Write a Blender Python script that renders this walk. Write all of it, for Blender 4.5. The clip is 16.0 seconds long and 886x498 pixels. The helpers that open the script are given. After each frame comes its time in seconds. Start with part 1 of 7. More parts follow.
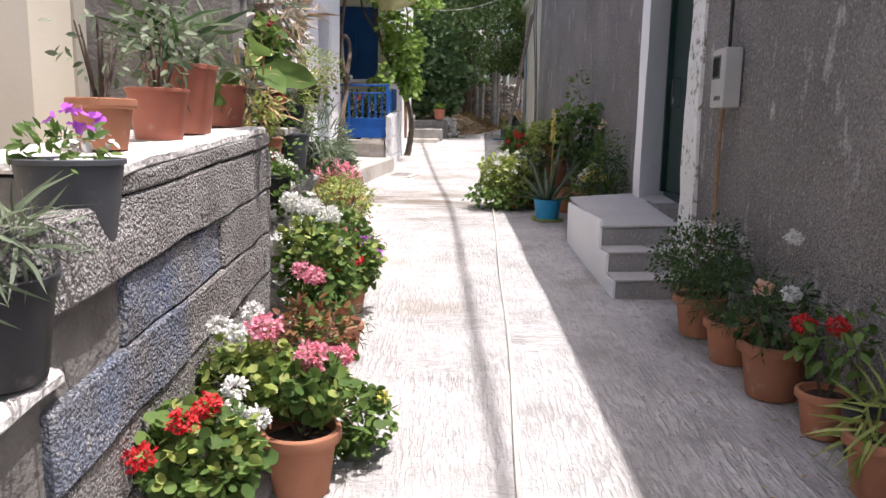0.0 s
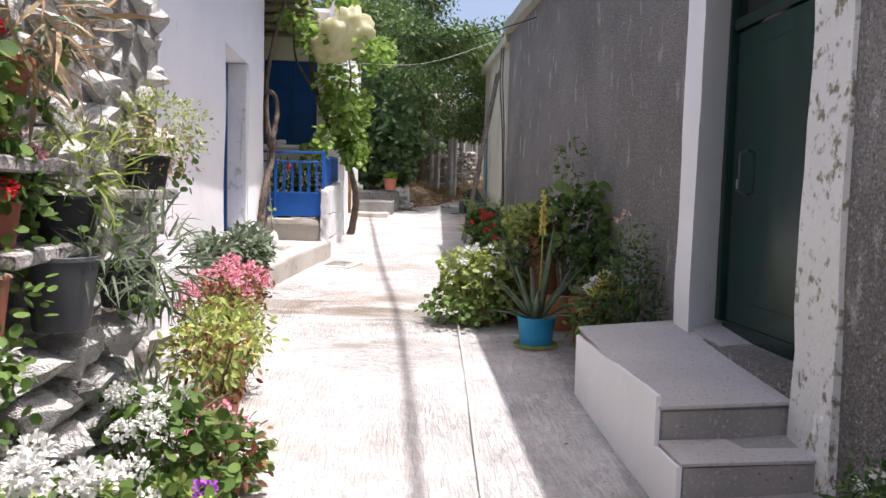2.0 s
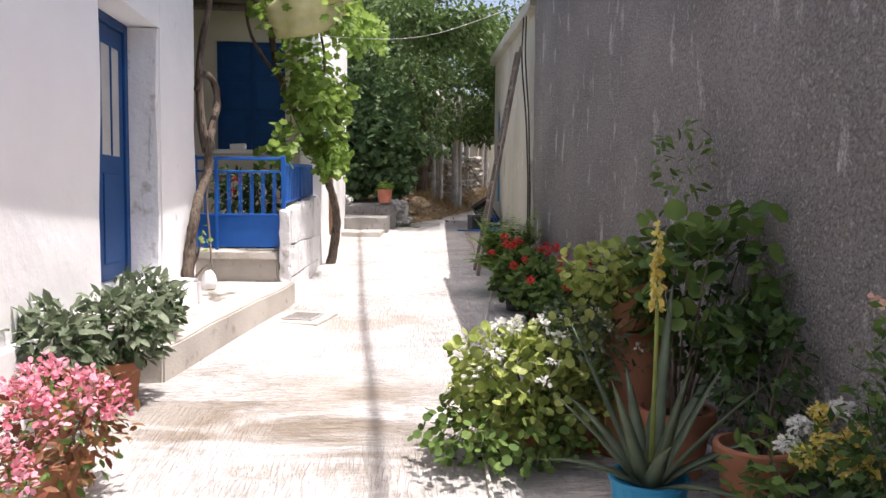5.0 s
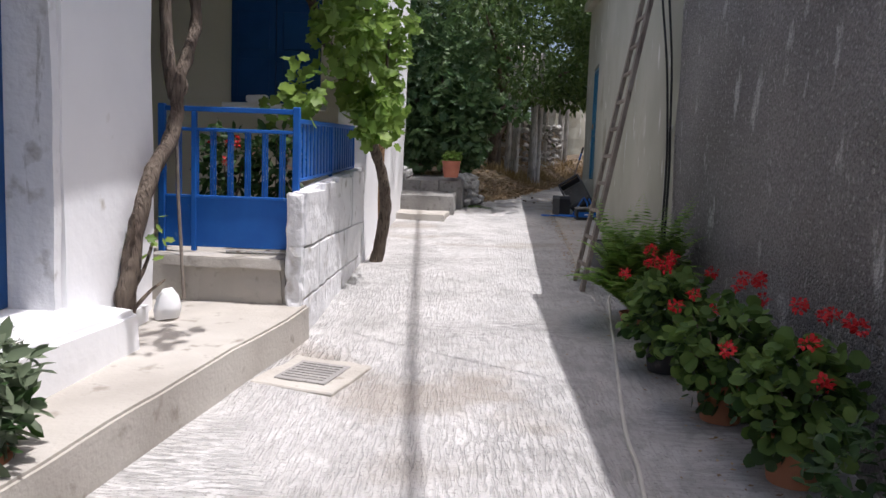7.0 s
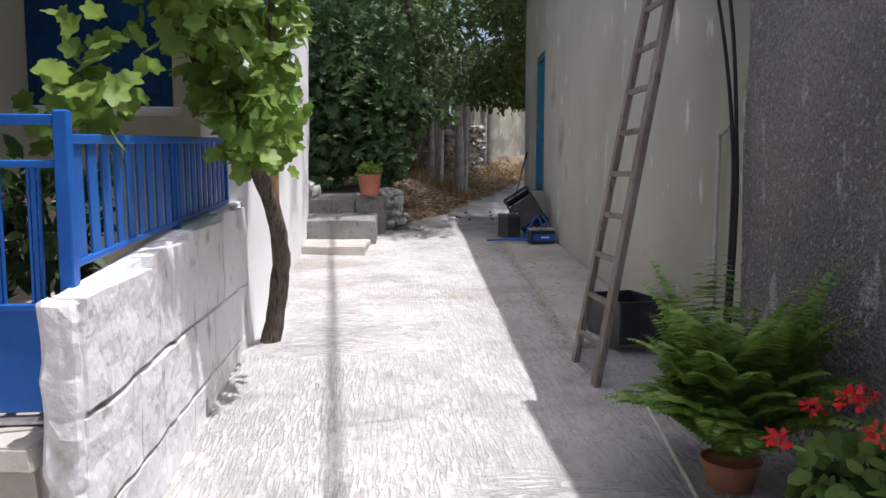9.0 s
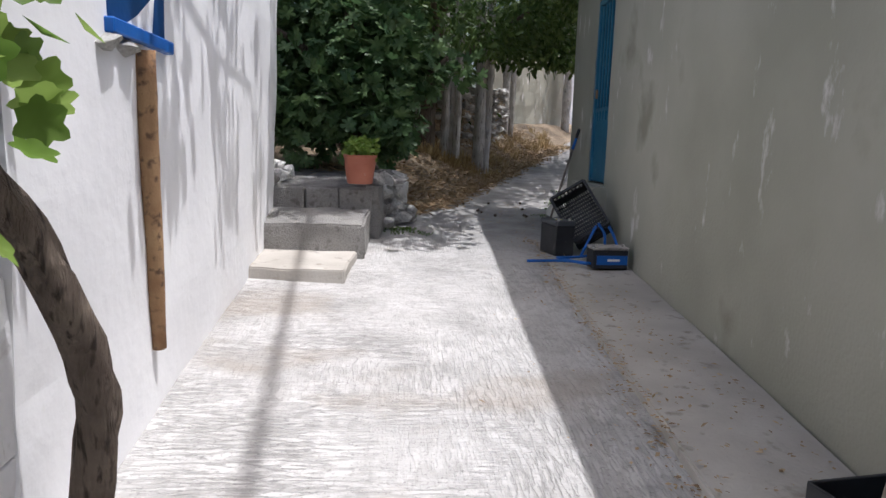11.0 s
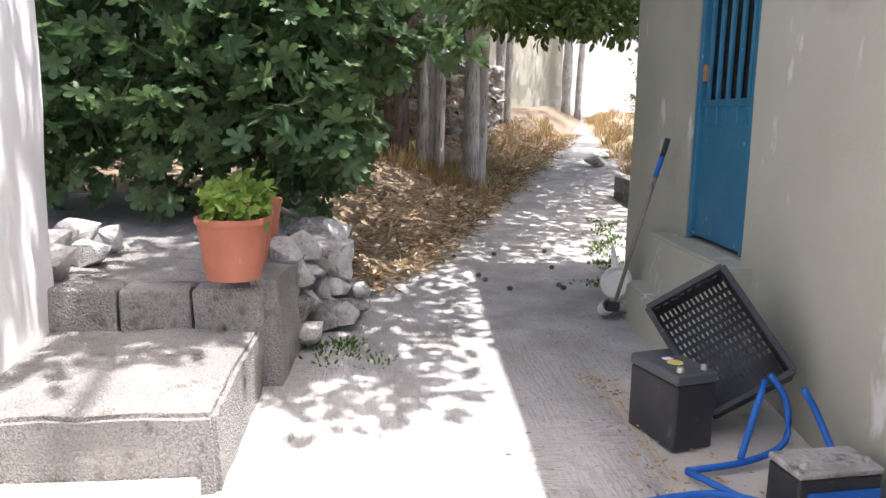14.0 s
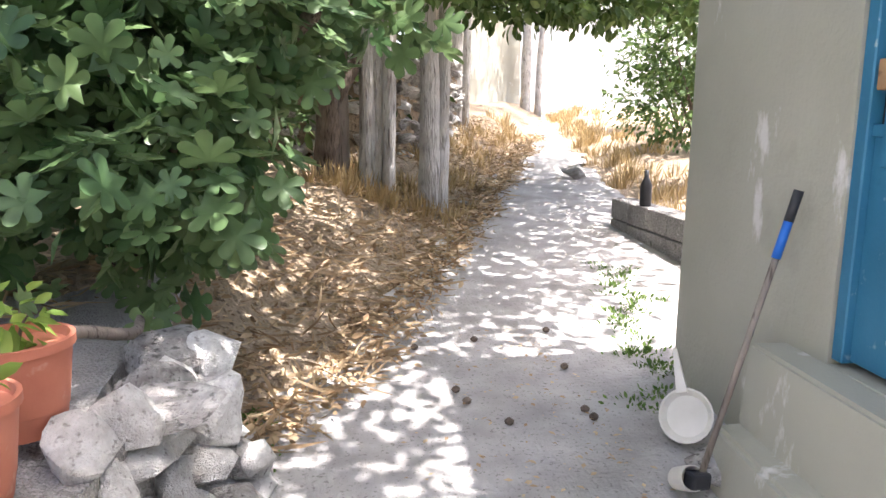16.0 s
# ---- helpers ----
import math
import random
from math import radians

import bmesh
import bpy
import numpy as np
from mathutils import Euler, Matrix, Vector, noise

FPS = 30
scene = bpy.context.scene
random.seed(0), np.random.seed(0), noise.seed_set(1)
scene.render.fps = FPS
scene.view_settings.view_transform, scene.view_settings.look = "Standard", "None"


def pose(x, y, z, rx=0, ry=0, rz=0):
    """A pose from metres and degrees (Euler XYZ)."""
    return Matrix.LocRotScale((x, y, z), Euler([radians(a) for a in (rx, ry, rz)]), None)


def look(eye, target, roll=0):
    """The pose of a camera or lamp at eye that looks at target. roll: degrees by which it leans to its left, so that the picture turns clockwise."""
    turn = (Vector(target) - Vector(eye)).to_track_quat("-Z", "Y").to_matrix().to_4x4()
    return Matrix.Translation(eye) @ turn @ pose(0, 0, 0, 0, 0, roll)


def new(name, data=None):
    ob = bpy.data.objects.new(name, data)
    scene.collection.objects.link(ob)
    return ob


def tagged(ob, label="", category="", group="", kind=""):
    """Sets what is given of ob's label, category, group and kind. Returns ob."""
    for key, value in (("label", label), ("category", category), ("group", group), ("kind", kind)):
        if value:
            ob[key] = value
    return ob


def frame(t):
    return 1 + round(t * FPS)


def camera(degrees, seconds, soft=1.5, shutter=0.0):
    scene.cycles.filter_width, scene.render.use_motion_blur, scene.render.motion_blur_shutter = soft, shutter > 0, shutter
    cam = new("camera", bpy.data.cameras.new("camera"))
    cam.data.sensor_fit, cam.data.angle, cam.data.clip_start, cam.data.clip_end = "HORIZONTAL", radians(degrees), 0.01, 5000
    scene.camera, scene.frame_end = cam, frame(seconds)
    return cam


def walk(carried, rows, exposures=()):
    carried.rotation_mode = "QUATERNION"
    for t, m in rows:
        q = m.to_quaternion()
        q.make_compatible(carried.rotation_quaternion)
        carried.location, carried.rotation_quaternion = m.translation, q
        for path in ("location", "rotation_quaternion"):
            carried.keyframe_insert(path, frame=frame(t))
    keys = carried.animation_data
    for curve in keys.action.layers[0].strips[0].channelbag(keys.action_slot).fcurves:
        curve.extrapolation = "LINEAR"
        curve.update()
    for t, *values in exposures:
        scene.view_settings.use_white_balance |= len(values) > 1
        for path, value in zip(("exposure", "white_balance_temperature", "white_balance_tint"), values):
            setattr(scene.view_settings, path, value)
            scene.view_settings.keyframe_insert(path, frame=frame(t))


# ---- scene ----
cam = camera(62.0, 16.0)
PATH = [
    (0.0, -0.04, 0.291, 1.639, 81.03, -0.93, -0.22),
    (0.5, 0.003, 0.994, 1.685, 80.4, -1.43, 1.7),
    (1.0, -0.005, 1.694, 1.735, 83.28, -1.94, 2.7),
    (1.5, 0.021, 2.424, 1.782, 84.65, -0.16, -0.74),
    (2.0, 0.048, 3.069, 1.853, 86.06, -1.37, -3.76),
    (2.5, 0.027, 3.674, 1.893, 87.46, 0.0, -14.04),
    (3.0, 0.114, 4.116, 1.959, 89.63, 2.38, -20.26),
    (3.5, 0.095, 4.424, 2.032, 95.09, 1.44, -25.39),
    (4.0, 0.056, 4.753, 2.02, 88.99, 2.38, -19.97),
    (4.5, 0.132, 5.44, 1.913, 89.0, -0.42, -10.36),
    (5.0, 0.207, 6.297, 2.013, 86.55, -0.45, -3.57),
    (7.5, 0.052, 10.081, 2.144, 83.58, -2.05, 1.54),
    (8.0, -0.017, 10.78, 2.204, 82.96, 0.61, -1.33),
    (8.5, 0.039, 11.413, 2.283, 83.28, -0.07, -0.76),
    (9.0, -0.044, 12.085, 2.327, 84.32, -0.14, -5.53),
    (11.5, 0.25, 16.052, 2.603, 81.07, -3.09, -3.73),
    (12.0, 0.375, 16.756, 2.642, 81.89, -2.32, -1.18),
    (12.5, 0.429, 17.464, 2.655, 82.44, -3.71, -2.11),
    (13.0, 0.523, 18.153, 2.69, 81.64, -2.01, -4.14),
    (13.5, 0.584, 18.82, 2.762, 80.43, -2.78, -3.06),
    (14.0, 0.565, 19.451, 2.829, 79.83, -0.79, -6.05),
    (14.5, 0.662, 20.085, 2.89, 78.65, -0.76, -5.5),
    (15.0, 0.681, 20.697, 2.913, 77.12, -0.19, -7.59),
    (15.5, 0.74, 21.258, 2.927, 78.42, 0.61, -9.21),
    (16.0, 0.781, 21.651, 2.989, 79.27, -0.38, -9.99),
]
EXPOSURES = [(0.0, 0.55, 6400, 17), (1.9, 0.58, 6400, 17), (2.5, 1.12, 6600, 19), (3.2, 1.75, 6650, 19), (4.1, 1.9, 6800, 21), (4.6, 1.25, 6700, 19), (5.2, 0.55, 6600, 17), (7.3, 0.06, 6150, 15), (9.2, 0.26, 6150, 16),
             (11.3, 0.06, 6050, 13), (12.6, 0.2, 6100, 13), (13.4, 0.65, 6250, 14), (14.2, 1.65, 6400, 16), (15.0, 2.05, 6450, 16), (16.0, 2.25, 6500, 16)]
walk(cam, [(t, pose(x, y, z, rx, ry, rz)) for t, x, y, z, rx, ry, rz in PATH], EXPOSURES)

# ---- light ----
SUN_WAY = Vector((-0.27, 0.06, -1.0)).normalized()
world = bpy.data.worlds.new("world")
scene.world = world
world.use_nodes = True
wn = world.node_tree
sky = wn.nodes.new("ShaderNodeTexSky")
sky.sky_type = "NISHITA"
sky.sun_disc = False
sky.sun_elevation = math.asin(-SUN_WAY.z)
sky.sun_rotation = math.atan2(-SUN_WAY.x, -SUN_WAY.y)
sky.dust_density = 5.0
wn.links.new(sky.outputs[0], wn.nodes["Background"].inputs[0])
wn.nodes["Background"].inputs[1].default_value = 0.15
sun = new("sun", bpy.data.lights.new("sun", "SUN"))
sun.data.energy, sun.data.angle, sun.data.color = 4.0, radians(0.6), (1.0, 0.965, 0.92)
sun.matrix_world = look((0, 0, 20), Vector((0, 0, 20)) + SUN_WAY)

# ---- materials ----
SLOPE = math.tan(radians(3.6))


def g(y):
    """Height of the sloping alley at y."""
    if y > 46:
        return SLOPE * 46 + 0.6 * (1 - math.exp(-(y - 46) * SLOPE / 0.6))
    if y < -10:
        return -SLOPE * 10 - 0.4 * (1 - math.exp((y + 10) * SLOPE / 0.4))
    return SLOPE * y


def surf(name, c1, c2, c3=None, s1=2.0, s2=30.0, rough=0.85, bump=0.4, bscale=60.0, stretch=(1, 1, 1), metal=0.0,
         rand=0.0, cover=0.45, bdist=0.01, distort=0.0, spec=0.3, drips=None, grit=None):
    """A surface with broad stains (c1 to c2), speckles or patches of c3, and fine relief."""
    m = bpy.data.materials.new(name)
    m.use_nodes = True
    n, l = m.node_tree.nodes, m.node_tree.links
    b = n["Principled BSDF"]
    tc, mp = n.new("ShaderNodeTexCoord"), n.new("ShaderNodeMapping")
    mp.inputs["Scale"].default_value = stretch
    l.new(tc.outputs["Object"], mp.inputs[0])
    n1 = n.new("ShaderNodeTexNoise")
    n1.inputs["Scale"].default_value, n1.inputs["Detail"].default_value = s1, 6
    n1.inputs["Distortion"].default_value = distort
    l.new(tc.outputs["Object"], n1.inputs[0])
    r1 = n.new("ShaderNodeValToRGB")
    r1.color_ramp.elements[0].position, r1.color_ramp.elements[1].position = 0.33, 0.68
    r1.color_ramp.elements[0].color, r1.color_ramp.elements[1].color = (*c1, 1), (*c2, 1)
    l.new(n1.outputs[0], r1.inputs[0])
    colour = r1.outputs[0]
    if c3:
        n2 = n.new("ShaderNodeTexNoise")
        n2.inputs["Scale"].default_value, n2.inputs["Detail"].default_value = s2, 5
        l.new(mp.outputs[0], n2.inputs[0])
        r2 = n.new("ShaderNodeValToRGB")
        r2.color_ramp.elements[0].position, r2.color_ramp.elements[1].position = 1 - cover, min(1.0, 1.12 - cover)
        l.new(n2.outputs[0], r2.inputs[0])
        mx = n.new("ShaderNodeMix")
        mx.data_type = "RGBA"
        l.new(r2.outputs[0], mx.inputs[0])
        l.new(colour, mx.inputs[6])
        mx.inputs[7].default_value = (*c3, 1)
        colour = mx.outputs[2]
    if drips:
        dc, ds, dstretch, dcover = drips
        mp2, n4, r4, mx2 = n.new("ShaderNodeMapping"), n.new("ShaderNodeTexNoise"), n.new("ShaderNodeValToRGB"), n.new("ShaderNodeMix")
        mp2.inputs["Scale"].default_value = dstretch
        l.new(tc.outputs["Object"], mp2.inputs[0])
        l.new(mp2.outputs[0], n4.inputs[0])
        n4.inputs["Scale"].default_value, n4.inputs["Detail"].default_value, n4.inputs["Roughness"].default_value = ds, 8, 0.62
        r4.color_ramp.elements[0].position, r4.color_ramp.elements[1].position = 1 - dcover, min(1.0, 1.07 - dcover)
        l.new(n4.outputs[0], r4.inputs[0])
        mx2.data_type = "RGBA"
        l.new(r4.outputs[0], mx2.inputs[0])
        l.new(colour, mx2.inputs[6])
        mx2.inputs[7].default_value = (*dc, 1)
        colour = mx2.outputs[2]
    height = None
    if grit:
        gs, gd, gc = grit
        vo, r5, mx3 = n.new("ShaderNodeTexVoronoi"), n.new("ShaderNodeValToRGB"), n.new("ShaderNodeMix")
        vo.inputs["Scale"].default_value = gs
        n6, va = n.new("ShaderNodeTexNoise"), n.new("ShaderNodeVectorMath")
        n6.inputs["Scale"].default_value = gs * 0.6
        va.operation = "MULTIPLY_ADD"
        va.inputs[1].default_value = (1.6 / gs,) * 3
        l.new(tc.outputs["Object"], n6.inputs[0])
        l.new(n6.outputs["Color"], va.inputs[0])
        l.new(tc.outputs["Object"], va.inputs[2])
        l.new(va.outputs[0], vo.inputs["Vector"])
        r5.color_ramp.elements[0].position, r5.color_ramp.elements[1].position = 0.42, 0.74
        l.new(vo.outputs["Distance"], r5.inputs[0])
        am = n.new("ShaderNodeMath")
        am.operation = "MULTIPLY"
        am.inputs[1].default_value = gd
        l.new(r5.outputs[0], am.inputs[0])
        mx3.data_type = "RGBA"
        l.new(am.outputs[0], mx3.inputs[0])
        l.new(colour, mx3.inputs[6])
        mx3.inputs[7].default_value = (*gc, 1)
        colour = mx3.outputs[2]
        height = vo.outputs["Distance"]
    if rand:
        oi, hs, ma = n.new("ShaderNodeObjectInfo"), n.new("ShaderNodeHueSaturation"), n.new("ShaderNodeMapRange")
        ma.inputs[3].default_value, ma.inputs[4].default_value = 1 - rand, 1 + rand
        l.new(oi.outputs["Random"], ma.inputs[0])
        l.new(ma.outputs[0], hs.inputs["Value"])
        l.new(colour, hs.inputs["Color"])
        colour = hs.outputs[0]
    l.new(colour, b.inputs["Base Color"])
    b.inputs["Roughness"].default_value, b.inputs["Metallic"].default_value = rough, metal
    b.inputs["Specular IOR Level"].default_value = spec
    if bump:
        n3, bp = n.new("ShaderNodeTexNoise"), n.new("ShaderNodeBump")
        n3.inputs["Scale"].default_value, n3.inputs["Detail"].default_value = bscale, 6
        l.new(mp.outputs[0], n3.inputs[0])
        if height:
            sm = n.new("ShaderNodeMath")
            sm.operation = "SUBTRACT"
            l.new(n3.outputs[0], sm.inputs[0])
            l.new(height, sm.inputs[1])
            l.new(sm.outputs[0], bp.inputs["Height"])
        else:
            l.new(n3.outputs[0], bp.inputs["Height"])
        bp.inputs["Strength"].default_value, bp.inputs["Distance"].default_value = bump, bdist
        l.new(bp.outputs[0], b.inputs["Normal"])
    return m


def leafy(name, c1, c2, rough=0.5, through_light=0.3):
    """Leaves: each one a little different, letting some light through."""
    m = bpy.data.materials.new(name)
    m.use_nodes = True
    n, l = m.node_tree.nodes, m.node_tree.links
    b = n["Principled BSDF"]
    ge, r = n.new("ShaderNodeNewGeometry"), n.new("ShaderNodeValToRGB")
    r.color_ramp.elements[0].color, r.color_ramp.elements[1].color = (*c1, 1), (*c2, 1)
    l.new(ge.outputs["Random Per Island"], r.inputs[0])
    tc, nz, mx = n.new("ShaderNodeTexCoord"), n.new("ShaderNodeTexNoise"), n.new("ShaderNodeMix")
    nz.inputs["Scale"].default_value = 9
    l.new(tc.outputs["Object"], nz.inputs[0])
    mx.data_type, mx.blend_type = "RGBA", "OVERLAY"
    mx.inputs[0].default_value = 0.5
    l.new(r.outputs[0], mx.inputs[6])
    l.new(nz.outputs[0], mx.inputs[7])
    l.new(mx.outputs[2], b.inputs["Base Color"])
    b.inputs["Roughness"].default_value = rough
    b.inputs["Specular IOR Level"].default_value = 0.35
    tr, ms = n.new("ShaderNodeBsdfTranslucent"), n.new("ShaderNodeMixShader")
    l.new(mx.outputs[2], tr.inputs[0])
    ms.inputs[0].default_value = through_light
    l.new(b.outputs[0], ms.inputs[1])
    l.new(tr.outputs[0], ms.inputs[2])
    l.new(ms.outputs[0], n["Material Output"].inputs[0])
    return m


def scored_concrete():
    """Alley slab: combed grooves in drifting directions, worn pale patches, damp brown stains, greyer gritty cement further up."""
    m = bpy.data.materials.new("scored_concrete")
    m.use_nodes = True
    n, l = m.node_tree.nodes, m.node_tree.links
    b = n["Principled BSDF"]
    tc = n.new("ShaderNodeTexCoord")

    def tex(scale, stretch=(1, 1, 1), turn=0.0, detail=5, distort=0.0):
        mp, t = n.new("ShaderNodeMapping"), n.new("ShaderNodeTexNoise")
        mp.inputs["Scale"].default_value, mp.inputs["Rotation"].default_value = stretch, (0, 0, turn)
        l.new(tc.outputs["Object"], mp.inputs[0])
        l.new(mp.outputs[0], t.inputs[0])
        t.inputs["Scale"].default_value, t.inputs["Detail"].default_value, t.inputs["Distortion"].default_value = scale, detail, distort
        return t.outputs[0]

    def ramp(v, lo, hi, c0=(0, 0, 0), c1=(1, 1, 1)):
        r = n.new("ShaderNodeValToRGB")
        r.color_ramp.elements[0].position, r.color_ramp.elements[1].position = lo, hi
        r.color_ramp.elements[0].color, r.color_ramp.elements[1].color = (*c0, 1), (*c1, 1)
        l.new(v, r.inputs[0])
        return r.outputs[0]

    def mix(f, a, c):
        x = n.new("ShaderNodeMix")
        x.data_type = "RGBA"
        l.new(f, x.inputs[0])
        l.new(a, x.inputs[6])
        if isinstance(c, tuple):
            x.inputs[7].default_value = (*c, 1)
        else:
            l.new(c, x.inputs[7])
        return x.outputs[2]

    def math_of(op, a, c):
        x = n.new("ShaderNodeMath")
        x.operation = op
        for i, v in ((0, a), (1, c)):
            if isinstance(v, float):
                x.inputs[i].default_value = v
            else:
                l.new(v, x.inputs[i])
        return x.outputs[0]

    along = ramp(tex(12.0, (4.6, 0.62, 1), 0.03, 5, 0.6), 0.40, 0.54)
    across = ramp(tex(11.0, (0.7, 3.8, 1), 0.40, 5, 0.8), 0.40, 0.54)
    where = ramp(tex(0.55, detail=3), 0.50, 0.58)
    grooves = mix(where, along, across)
    scored = ramp(tex(1.1, detail=4), 0.42, 0.60)
    grooves = math_of("SUBTRACT", 1.0, math_of("MULTIPLY", math_of("SUBTRACT", 1.0, grooves), math_of("ADD", math_of("MULTIPLY", scored, 0.45), 0.55)))
    worn = ramp(tex(1.7, detail=6), 0.36, 0.62)
    sep = n.new("ShaderNodeSeparateXYZ")
    l.new(tc.outputs["Object"], sep.inputs[0])
    edge = math_of("ADD", math_of("MULTIPLY", tex(0.8), 3.0), sep.outputs[1])
    upper = n.new("ShaderNodeMapRange")
    upper.inputs[1].default_value, upper.inputs[2].default_value = 23.6, 25.6
    l.new(edge, upper.inputs[0])
    upper = upper.outputs[0]
    col = ramp(tex(2.4, detail=7), 0.32, 0.68, (0.41, 0.40, 0.385), (0.59, 0.575, 0.56))
    col = mix(math_of("MULTIPLY", math_of("SUBTRACT", 1.0, grooves), 0.58), col, (0.30, 0.29, 0.275))
    col = mix(math_of("MULTIPLY", ramp(tex(11.0, (1.3, 0.8, 1), detail=8), 0.52, 0.60), 0.42), col, (0.29, 0.28, 0.265))
    col = mix(math_of("MULTIPLY", worn, 0.35), col, (0.62, 0.61, 0.595))
    blot = ramp(tex(0.62, (1, 1.4, 1), detail=7), 0.60, 0.68)
    col = mix(math_of("MULTIPLY", blot, 0.55), col, (0.33, 0.285, 0.235))
    # damp run-off stains before the white house
    far = n.new("ShaderNodeVectorMath")
    far.operation = "DISTANCE"
    sc = n.new("ShaderNodeMapping")
    sc.inputs["Scale"].default_value = (1.0, 0.8, 0.0)
    l.new(tc.outputs["Object"], sc.inputs[0])
    l.new(sc.outputs[0], far.inputs[0])
    far.inputs[1].default_value = (-0.5, 8.4, 0.0)
    near = n.new("ShaderNodeMapRange")
    near.inputs[1].default_value, near.inputs[2].default_value, near.inputs[3].default_value, near.inputs[4].default_value = 0.5, 1.5, 1.0, 0.0
    l.new(far.outputs["Value"], near.inputs[0])
    damp = math_of("MULTIPLY", ramp(tex(1.15, (0.55, 1.7, 1), 0.5, 6, 0.8), 0.46, 0.56), near.outputs[0])
    col = mix(math_of("MULTIPLY", damp, 0.9), col, (0.22, 0.185, 0.14))
    pits = ramp(tex(55.0, detail=2), 0.60, 0.70)
    col = mix(math_of("MULTIPLY", pits, 0.5), col, (0.22, 0.21, 0.20))
    grey = ramp(tex(3.2, detail=8), 0.33, 0.67, (0.27, 0.26, 0.25), (0.42, 0.41, 0.395))
    grey = mix(math_of("MULTIPLY", pits, 0.7), grey, (0.15, 0.14, 0.13))
    col = mix(upper, col, grey)
    l.new(col, b.inputs["Base Color"])
    b.inputs["Roughness"].default_value, b.inputs["Specular IOR Level"].default_value = 0.9, 0.25
    relief = math_of("MULTIPLY", grooves, math_of("SUBTRACT", 1.0, math_of("MULTIPLY", upper, 0.85)))
    relief = math_of("ADD", relief, math_of("MULTIPLY", tex(38.0, detail=4), 0.8))
    bp = n.new("ShaderNodeBump")
    bp.inputs["Strength"].default_value, bp.inputs["Distance"].default_value = 0.9, 0.012
    l.new(relief, bp.inputs["Height"])
    l.new(bp.outputs[0], b.inputs["Normal"])
    return m


CONCRETE = scored_concrete()
PATCHED = surf("smooth_concrete", (0.40, 0.37, 0.33), (0.55, 0.52, 0.47), (0.30, 0.27, 0.23), 1.6, 8.0, 0.9, 0.5, 40, cover=0.4)
EARTH = surf("dry_earth", (0.25, 0.19, 0.13), (0.39, 0.31, 0.22), (0.12, 0.09, 0.06), 1.2, 22, 0.95, 1.0, 30, bdist=0.04)
ROUGHCAST = surf("grey_roughcast", (0.27, 0.252, 0.24), (0.42, 0.395, 0.375), (0.52, 0.50, 0.47), 0.9, 34, 0.95, 1.0, 46, cover=0.44, bdist=0.03, drips=((0.66, 0.645, 0.62), 3.6, (1, 1.5, 0.6), 0.405), grit=(62, 0.42, (0.10, 0.095, 0.09)))
PLASTER = surf("bare_plaster", (0.32, 0.315, 0.255), (0.43, 0.42, 0.35), (0.28, 0.27, 0.21), 0.7, 1.4, 0.9, 0.4, 40, cover=0.37, drips=((0.60, 0.59, 0.56), 2.3, (1, 1.5, 0.7), 0.385))
LIMEWASH = surf("limewash", (0.82, 0.82, 0.83), (0.88, 0.88, 0.885), (0.74, 0.735, 0.72), 1.3, 9, 0.9, 0.3, 12, cover=0.30, bdist=0.02, drips=((0.58, 0.55, 0.49), 3.5, (1, 1, 0.7), 0.31))
FLAKED = surf("flaking_limewash", (0.74, 0.74, 0.75), (0.83, 0.83, 0.835), (0.46, 0.44, 0.41), 2.0, 5.5, 0.92, 0.7, 14, cover=0.40, bdist=0.025, drips=((0.40, 0.385, 0.36), 5, (1.5, 1.5, 0.3), 0.40))
MOSSY = surf("mossy_limewash", (0.76, 0.76, 0.73), (0.84, 0.84, 0.82), (0.36, 0.33, 0.26), 2.0, 20, 0.92, 0.8, 30, cover=0.39, bdist=0.02, drips=((0.27, 0.25, 0.18), 13, (1, 1, 0.8), 0.43))
CREAM = surf("cream_paint", (0.66, 0.61, 0.49), (0.74, 0.69, 0.57), None, 1.0, 8, 0.8, 0.15, 40)
CREAM_DARK = surf("shaded_cream_paint", (0.45, 0.42, 0.35), (0.52, 0.48, 0.40), None, 1.0, 8, 0.8, 0.15, 40)
BLOCK = surf("rough_concrete_block", (0.31, 0.295, 0.28), (0.48, 0.46, 0.44), (0.58, 0.56, 0.535), 4, 30, 0.95, 1.0, 40, rand=0.08, cover=0.43, bdist=0.024, drips=((0.13, 0.125, 0.12), 9, (1, 1, 1), 0.39), grit=(78, 0.55, (0.09, 0.086, 0.08)))
BLOCK_BLUE = surf("blue_sprayed_block", (0.31, 0.30, 0.29), (0.24, 0.29, 0.40), (0.54, 0.53, 0.52), 3, 30, 0.95, 1.0, 40, cover=0.43, bdist=0.024, drips=((0.13, 0.125, 0.13), 9, (1, 1, 1), 0.39), grit=(78, 0.55, (0.09, 0.09, 0.095)))
MORTAR = surf("mortar", (0.16, 0.15, 0.14), (0.26, 0.25, 0.23), None, 4, 20, 0.95, 0.8, 40, bdist=0.02)
STONE = surf("limewashed_stone", (0.58, 0.56, 0.53), (0.80, 0.79, 0.76), (0.30, 0.28, 0.25), 6, 9, 0.93, 0.9, 30, rand=0.16, cover=0.40, bdist=0.03)
STEP_CONCRETE = surf("grey_step_concrete", (0.32, 0.31, 0.295), (0.47, 0.455, 0.43), (0.25, 0.24, 0.22), 2.2, 11, 0.93, 0.9, 40, cover=0.42, bdist=0.02, grit=(90, 0.35, (0.16, 0.15, 0.14)))
